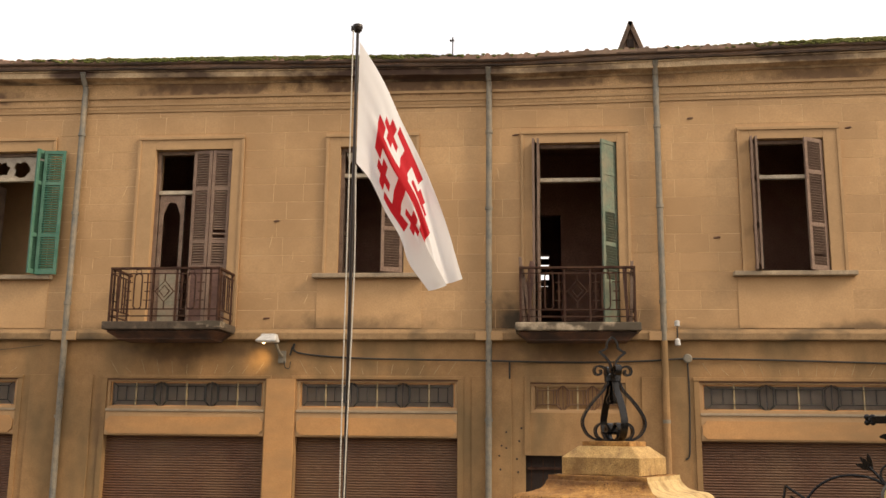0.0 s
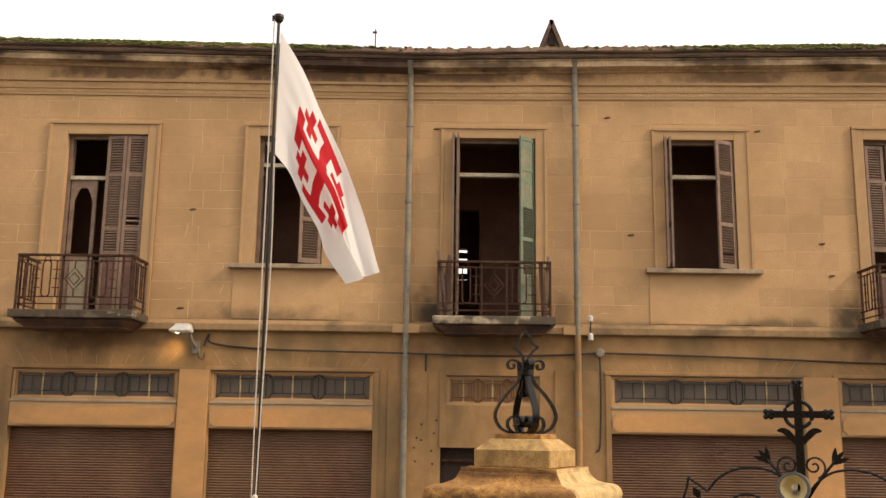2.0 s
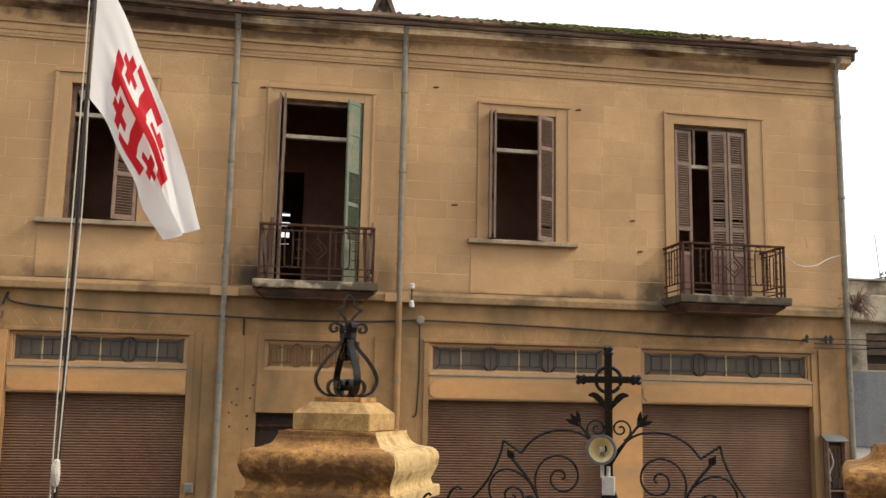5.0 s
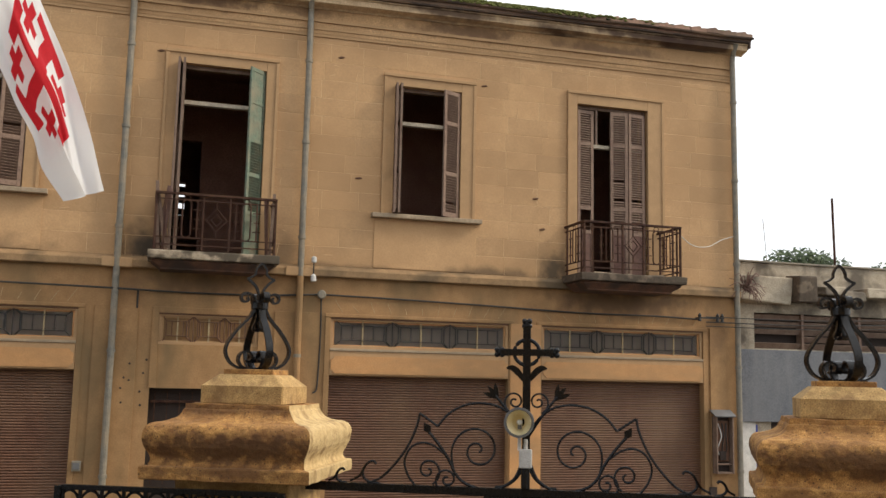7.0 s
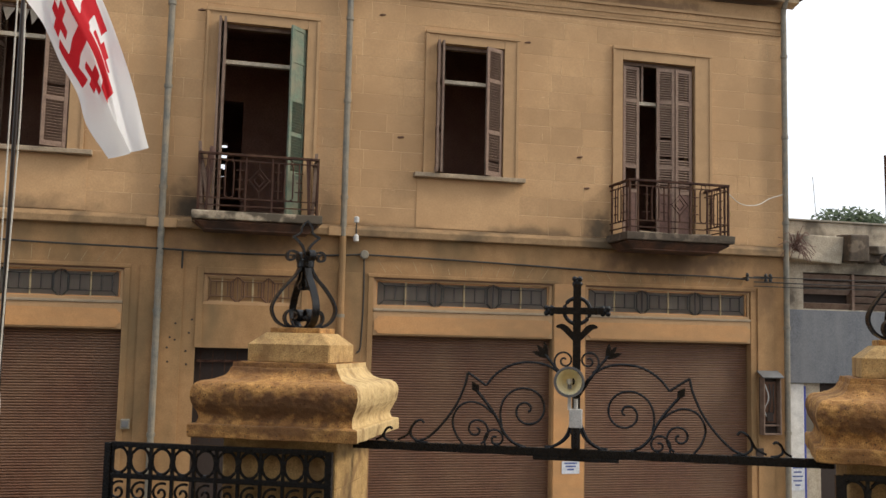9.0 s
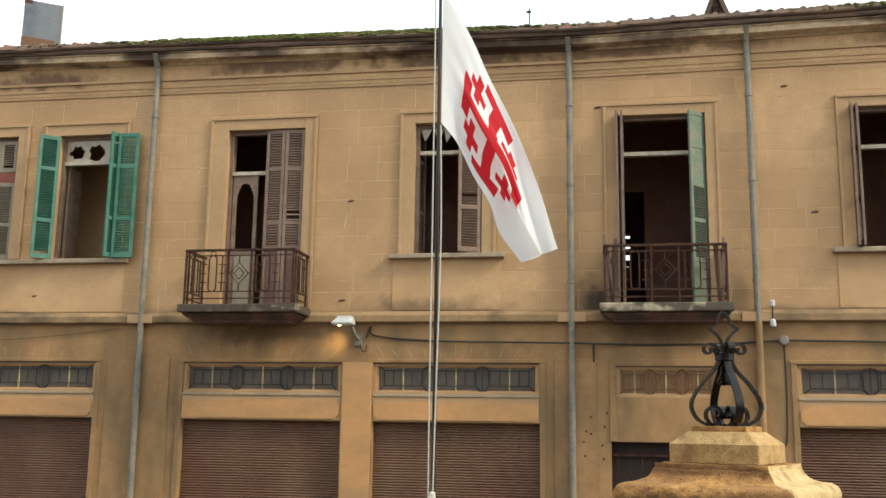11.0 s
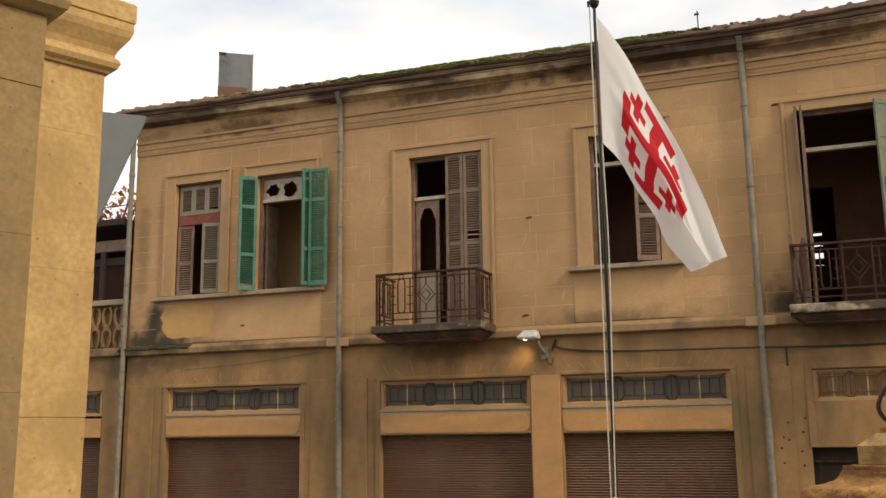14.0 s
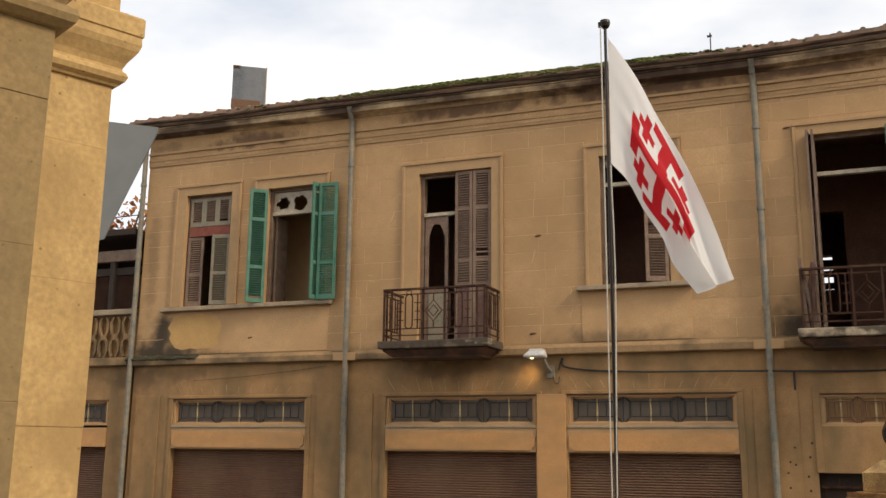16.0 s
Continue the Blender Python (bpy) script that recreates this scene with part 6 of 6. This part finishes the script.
# ---------------------------------------------------------------- flagpole and flag
PX, PY, PT = -1.84, 7.3, 6.31
pole = thing("flagpole", "slim dark flagpole with a cap and a slack white halyard", "flagpole", m=pose(PX, PY, 0))
part("mast", sweep(bmesh.new(), [Vector((0, 0, 0)), Vector((0, 0, 2.5)), Vector((0, 0, PT - 0.05))], 0.0145, sides=12, taper=lambda t: 1.15 - 0.35 * t), M_pole, pole)
part("cap", lathe(((0.012, PT - 0.07), (0.030, PT - 0.05), (0.038, PT - 0.025), (0.036, PT - 0.005), (0.012, PT + 0.006))), M_pole, pole)
part("pulley", boxes((-0.05, -0.02, -0.012, 0.012, PT - 0.05, PT - 0.01), bevel=0.004), M_pole, pole)
part("halyard", tube(((-0.03, -0.02, PT - 0.05), (-0.028, -0.025, 4.6), (-0.03, -0.025, 3.4), (-0.026, -0.025, 2.5)), 0.005, 6, 6), M_rope, pole, "white cord")
part("halyard", tube(((0.02, -0.03, 5.20), (0.03, -0.025, 4.4), (0.012, -0.03, 3.4), (0.0, -0.03, 2.6)), 0.005, 6, 6), M_rope, pole, "white cord")
bm = bmesh.new()
bmesh.ops.create_icosphere(bm, subdivisions=2, radius=0.035)
for v in bm.verts:
    v.co = Vector((v.co.x * 0.9, v.co.y, v.co.z * 2.6)) * (1 + 0.3 * noise.noise(v.co * 40))
part("cord_knot", bm, M_rope, pole, "wound white cord").location = (0.0, -0.03, 2.72)


def emblem(s, h):
    """Red where the cross with barred ends and the four small crosses lie; s along the fly, h up the hoist, in hoist lengths."""
    x, z = (s - 0.74) / 1.15, (h - 0.5) / 1.15
    ax, az = abs(x), abs(z)
    if (ax < 0.05 and az < 0.36) or (az < 0.05 and ax < 0.36):
        return True
    if (0.28 < az < 0.37 and ax < 0.15) or (0.28 < ax < 0.37 and az < 0.15):
        return True
    qx, qz = abs(ax - 0.20), abs(az - 0.20)
    return (qx < 0.035 and qz < 0.10) or (qz < 0.035 and qx < 0.10)


bm = bmesh.new()
NS, NH, HO = 96, 64, 0.96
top = smooth_line([(0.02, 0, 0.95), (0.19, -0.02, 0.67), (0.34, 0.03, 0.38), (0.50, 0.02, 0.02), (0.64, -0.02, -0.36), (0.75, 0.0, -0.70)], 30)
low = smooth_line([(0.02, 0, 0.0), (0.13, 0.06, -0.10), (0.21, 0.02, -0.29), (0.30, -0.06, -0.48), (0.41, 0.03, -0.66), (0.55, 0.06, -0.82)], 30)
grid = []
for i in range(NS + 1):
    s = i / NS
    a = top[min(int(s * (len(top) - 1)), len(top) - 1)]
    b = low[min(int(s * (len(low) - 1)), len(low) - 1)]
    row = []
    for j in range(NH + 1):
        h = j / NH
        p = b.lerp(a, h)
        k = math.sin(math.pi * min(s * 1.3, 1) * 0.5)
        fold = k * ((0.06 + 0.05 * s) * math.sin(6.5 * h + 2.0 * s + 0.6) + 0.024 * math.sin(14 * h - 5 * s) + 0.008 * math.sin(31 * h + 9 * s))
        slide = k * 0.05 * math.sin(6.5 * h + 1.2)
        row.append(bm.verts.new(((p.x - 0.02) * 1.20 + 0.02 + slide * 0.8, p.y + fold, p.z - 0.07 * s * s + 0.02 * k * math.sin(9 * s + 3 * h))))
    grid.append(row)
for i in range(NS):
    for j in range(NH):
        f0 = bm.faces.new((grid[i][j], grid[i + 1][j], grid[i + 1][j + 1], grid[i][j + 1]))
        f0.smooth = True
        f0.material_index = 1 if emblem((i + 0.5) / NS * 1.5, (j + 0.5) / NH) else 0
flag = tagged(part("flag", bm, (M_cloth, M_cloth_red)), "white flag with a red five-fold cross, drooping in folds", "flag")
flag.matrix_basis = pose(PX, PY - 0.01, 5.225, 0, 0, 32)      # streaming towards the street

# ---------------------------------------------------------------- church doorway beside the camera
CO = Matrix.Translation((-2.116, 2.604, 0.03)) @ pose(0, 0, 0, 0, 0, GA)     # +x out of the wall, +y along it, away
jamb = thing("stone_pilaster", "clean yellow sandstone pilaster with a moulded capital", "pilaster", m=CO)
for k, (lo, hi) in enumerate(((3.901, 4.062), (3.572, 3.901), (3.24, 3.572), (2.91, 3.24), (2.58, 2.91), (2.25, 2.58), (1.92, 2.25), (1.55, 1.92))):
    w = 0.0015 * (k % 3)
    part("stone_block", boxes((-0.5, w * 0.5, -0.62, w * 0.4, lo, hi - 0.0002), bevel=0.0012), M_sand_clean, jamb)


def ledge(profile, x_in, y0):
    """A moulding that runs round the outer face and the far end."""
    bm = bmesh.new()
    rings = [[bm.verts.new(p) for p in ((x_in, d, z), (d, d, z), (d, y0, z), (x_in, y0, z))] for d, z in profile]
    for a, b in zip(rings, rings[1:]):
        for i in range(4):
            bm.faces.new((a[i], a[(i + 1) % 4], b[(i + 1) % 4], b[i]))
    bm.faces.new(rings[0][::-1]), bm.faces.new(rings[-1])
    return bm


prof = [(0.0, 4.063), (0.008, 4.064), (0.010, 4.070), (0.022, 4.076), (0.027, 4.088), (0.023, 4.098), (0.016, 4.104), (0.0155, 4.110), (0.022, 4.124), (0.033, 4.140), (0.042, 4.154), (0.047, 4.170),
        (0.046, 4.190), (0.050, 4.193), (0.050, 4.238), (0.046, 4.243), (0.01, 4.25)]
part("capital", ledge(prof, -0.5, -0.62), M_sand_clean, jamb, "moulded yellow capital")
part("upper_shaft", boxes((-0.5, -0.012, -0.62, 0.012, 4.251, 6.5), bevel=0.012), M_sand_clean, jamb)
wallp = thing("stone_jamb", "weathered grey-brown ashlar doorway jamb, shade included in its colour", "wall", m=CO)
for k in range(8):
    hi = 4.055 if k == 0 else 3.90 - (k - 1) * 0.31
    lo = 3.90 - k * 0.31
    w = 0.002 * ((k * 2) % 3)
    part("stone_block", boxes((-0.4, 0.25 - w * 0.5, -2.2, -0.24, lo, hi - 0.0002), bevel=0.0015), M_sand_shaded, wallp)
part("footing", boxes((-0.4, 0.26, -2.2, -0.23, 1.54, 1.73), bevel=0.01), M_sand_shaded, wallp)
bm = bmesh.new()
rings = [[bm.verts.new(p) for p in ((-0.4, -0.24 + d, z), (0.25 + d, -0.24 + d, z), (0.25 + d, -2.2, z), (-0.4, -2.2, z))] for d, z in
         ((0.0, 4.056), (0.012, 4.058), (0.03, 4.07), (0.035, 4.085), (0.03, 4.10), (0.012, 4.112), (0.02, 4.13), (0.05, 4.16), (0.055, 4.22), (0.0, 4.23))]
for a, b in zip(rings, rings[1:]):
    for i in range(4):
        bm.faces.new((a[i], a[(i + 1) % 4], b[(i + 1) % 4], b[i]))
bm.faces.new(rings[0][::-1]), bm.faces.new(rings[-1])
part("moulding", bm, M_sand_shaded, wallp, "weathered projecting moulding in the jamb's shaded tone")
part("upper_wall", boxes((-0.4, 0.23, -2.2, -0.25, 4.231, 7.5)), M_sand_shaded, wallp)
# unseen church front, added to close the place behind the camera and block low sky light
tagged(part("wall_church", boxes((-16, 6, -4.6, -4.0, 0, 9.5)), M_sand_clean), "tall unseen sandstone church wall added behind the terrace", "wall", kind="structure")

# grey sheet seen behind the pilaster
sb = thing("traffic_sign", "grey metal back of a large sign beside the wall", "sign", m=pose(-8.55, 10.0, 0, 0, 0, 20))
bm = bmesh.new()
f0 = bm.faces.new([bm.verts.new(p) for p in ((-0.9, 0, 7.32), (0.52, 0, 7.15), (0.50, 0, 7.05), (-0.05, 0, 5.72), (-0.12, 0, 5.70), (-0.9, 0, 5.70))])
thicken(bm, 0.03)
part("panel", bm, M_signback, sb)
part("post", tube(((-0.5, 0.06, 0), (-0.5, 0.06, 7.2)), 0.04, 10), M_pipe, sb)

# ---------------------------------------------------------------- small pieces: eaves tiles, moss, ashlar blocks
tm = bmesh.new()
tops, bots = [], []
for y in (0.0, 0.20, 0.42):
    prof = [(-0.182, 0.0), (-0.062, 0.0)] + [(-0.045 * math.cos(math.pi * i / 6), 0.006 + 0.034 * math.sin(math.pi * i / 6)) for i in range(7)] + [(0.062, 0.0), (0.182, 0.0)]
    tops.append([tm.verts.new((x, y, z + y * SL)) for x, z in prof])
    bots.append([tm.verts.new((x, y, -0.075 + y * SL)) for x, z in prof])
for a, b in zip(tops, tops[1:]):
    for i in range(len(a) - 1):
        tm.faces.new((a[i], a[i + 1], b[i + 1], b[i]))
for i in range(len(tops[0]) - 1):
    tm.faces.new((tops[0][i], bots[0][i], bots[0][i + 1], tops[0][i + 1]))
for row in (0, -1):
    for k in (0, 1):
        tm.faces.new((tops[k][row], tops[k + 1][row], bots[k + 1][row], bots[k][row]))
tile = None
nt = 70
for r in range(2):
    for i in range(nt):
        if tile is None:
            tile = part("tile", tm, M_tile, roof)
            o = tile
        else:
            o = new("tile", tile.data)
            o.parent = roof
        x = XL - 0.35 + (i + 0.5) * (XR - XL + 0.64) / nt
        y = EY - 0.05 + r * 0.36
        o.matrix_basis = pose(x + random.uniform(-0.01, 0.01), y + random.uniform(-0.02, 0.02), EZ + 0.095 + eaves_rise(x) + (y - EY) * SL + r * 0.012 + random.uniform(-0.006, 0.006), 0, random.uniform(-1.2, 1.2), random.uniform(-2, 2))


def clumps(places):
    """Flattened moss cushions in one mesh: centre, size across, size up."""
    ball = bmesh.new()
    bmesh.ops.create_icosphere(ball, subdivisions=1, radius=1)
    ball.verts.ensure_lookup_table()
    shape, faces = [v.co.copy() for v in ball.verts], [[v.index for v in f.verts] for f in ball.faces]
    ball.free()
    verts, polys = [], []
    for c, wide, tall in places:
        base = len(verts)
        for q in shape:
            k = 1 + 0.35 * noise.noise(q * 1.7 + Vector(c) * 3)
            verts.append((c[0] + q.x * wide * 1.6 * k, c[1] + q.y * wide * k, c[2] + q.z * tall * k))
        polys += [[base + i for i in f] for f in faces]
    me = bpy.data.meshes.new("moss")
    me.from_pydata(verts, [], polys)
    return me


moss_rng = random.Random(17)
spots, dry = [], []
for k in range(1500):
    x = moss_rng.choice((moss_rng.gauss(-5.8, 2.0), moss_rng.uniform(-9.0, -2.4), moss_rng.gauss(5.6, 0.9)))
    size = moss_rng.uniform(0.014, 0.034)
    spots.append(((x, EY - 0.058 + moss_rng.uniform(-0.01, 0.02), EZ + 0.095 + eaves_rise(x) - 0.075 * moss_rng.random() ** 1.5), size, size * 0.7))
for k in range(2300):
    x = moss_rng.choice((moss_rng.gauss(-6.2, 1.7), moss_rng.gauss(-3.6, 1.0), moss_rng.gauss(-7.6, 1.6), moss_rng.gauss(5.6, 0.8), moss_rng.gauss(5.6, 2.4)))
    if not XL < x < XR:
        continue
    size = moss_rng.uniform(0.016, 0.040)
    y = EY - 0.055 + abs(moss_rng.gauss(0, 0.13))
    z = EZ + 0.095 + eaves_rise(x) + (y - EY) * SL
    if y < EY - 0.035 and moss_rng.random() < 0.5:
        z -= moss_rng.uniform(0.0, 0.05)
    (dry if moss_rng.random() < 0.22 else spots).append(((x, y, z), size, size * 0.55))
me = clumps(spots)
me.materials.append(M_moss)
tagged(new("moss", me), "cushions of bright green moss on the eaves tiles", "moss", kind="stuff")
me = clumps(dry)
me.materials.append(M_moss_dark)
tagged(new("moss", me), "dry dark brown moss between the eaves tiles", "moss", kind="stuff")
spots = []
for k in range(420):
    x = -14.25 + 1.75 * moss_rng.random() ** 1.5
    y = FY - 0.118 + 0.115 * moss_rng.random()
    spots.append(((x, y, 5.055 + (y - FY + 0.11) * 0.6), moss_rng.uniform(0.02, 0.05), moss_rng.uniform(0.012, 0.035)))
me = clumps(spots)
me.materials.append(M_moss_dark)
tagged(new("moss", me), "dark damp moss on the stone band at the corner", "moss", kind="stuff")

# ashlar facing of the upper wall: blocks between the openings
blocks = []
avoid = [(s[4] + 0.01, s[5] - 0.01, (s[2] if s[2] > 6 else 5.13), s[6]) for s in UP.values()] + [(a + 0.08, b - 0.08, 5.14, 6.13) for a, b in ((-13.50, -9.45), (-4.51, -2.46), (2.93, 5.0))]
course, z, rng = 0.336, 5.14, random.Random(11)
while z < 9.22:
    z2 = min(z + course, 9.265)
    spans = [(XL, XR)]
    for a0, a1, b0, b1 in avoid:
        if b0 < z2 - 0.02 and b1 > z + 0.02:
            spans = [q for s0, s1 in spans for q in ((s0, min(s1, a0)), (max(s0, a1), s1)) if q[1] - q[0] > 0.05]
    for s0, s1 in spans:
        x = s0
        while x < s1 - 1e-6:
            x2 = x + rng.uniform(0.55, 0.85)
            if s1 - x2 < 0.3:
                x2 = s1
            blocks.append((x, x2, z, z2))
            x = x2
    z = z2
near = [b for b in blocks if -3.0 < b[0] < 10.4][:290]
rest = [b for b in blocks if b not in near]
J = 0.0006


def facing(bm, a, b, c, d, y):
    k = 0.0035
    outer = [(a + J, c + J), (b - J, c + J), (b - J, d - J), (a + J, d - J)]
    inner = [(a + J + k, c + J + k), (b - J - k, c + J + k), (b - J - k, d - J - k), (a + J + k, d - J - k)]
    vo = [bm.verts.new((x, y + 0.0035, zz)) for x, zz in outer]
    vi = [bm.verts.new((x, y, zz)) for x, zz in inner]
    bm.faces.new(vi)
    for i in range(4):
        bm.faces.new((vo[i], vo[(i + 1) % 4], vi[(i + 1) % 4], vi[i])).material_index = 1


for a, b, c, d in near:
    bm = bmesh.new()
    facing(bm, a, b, c, d, FY + 0.009 - rng.uniform(0, 0.002))
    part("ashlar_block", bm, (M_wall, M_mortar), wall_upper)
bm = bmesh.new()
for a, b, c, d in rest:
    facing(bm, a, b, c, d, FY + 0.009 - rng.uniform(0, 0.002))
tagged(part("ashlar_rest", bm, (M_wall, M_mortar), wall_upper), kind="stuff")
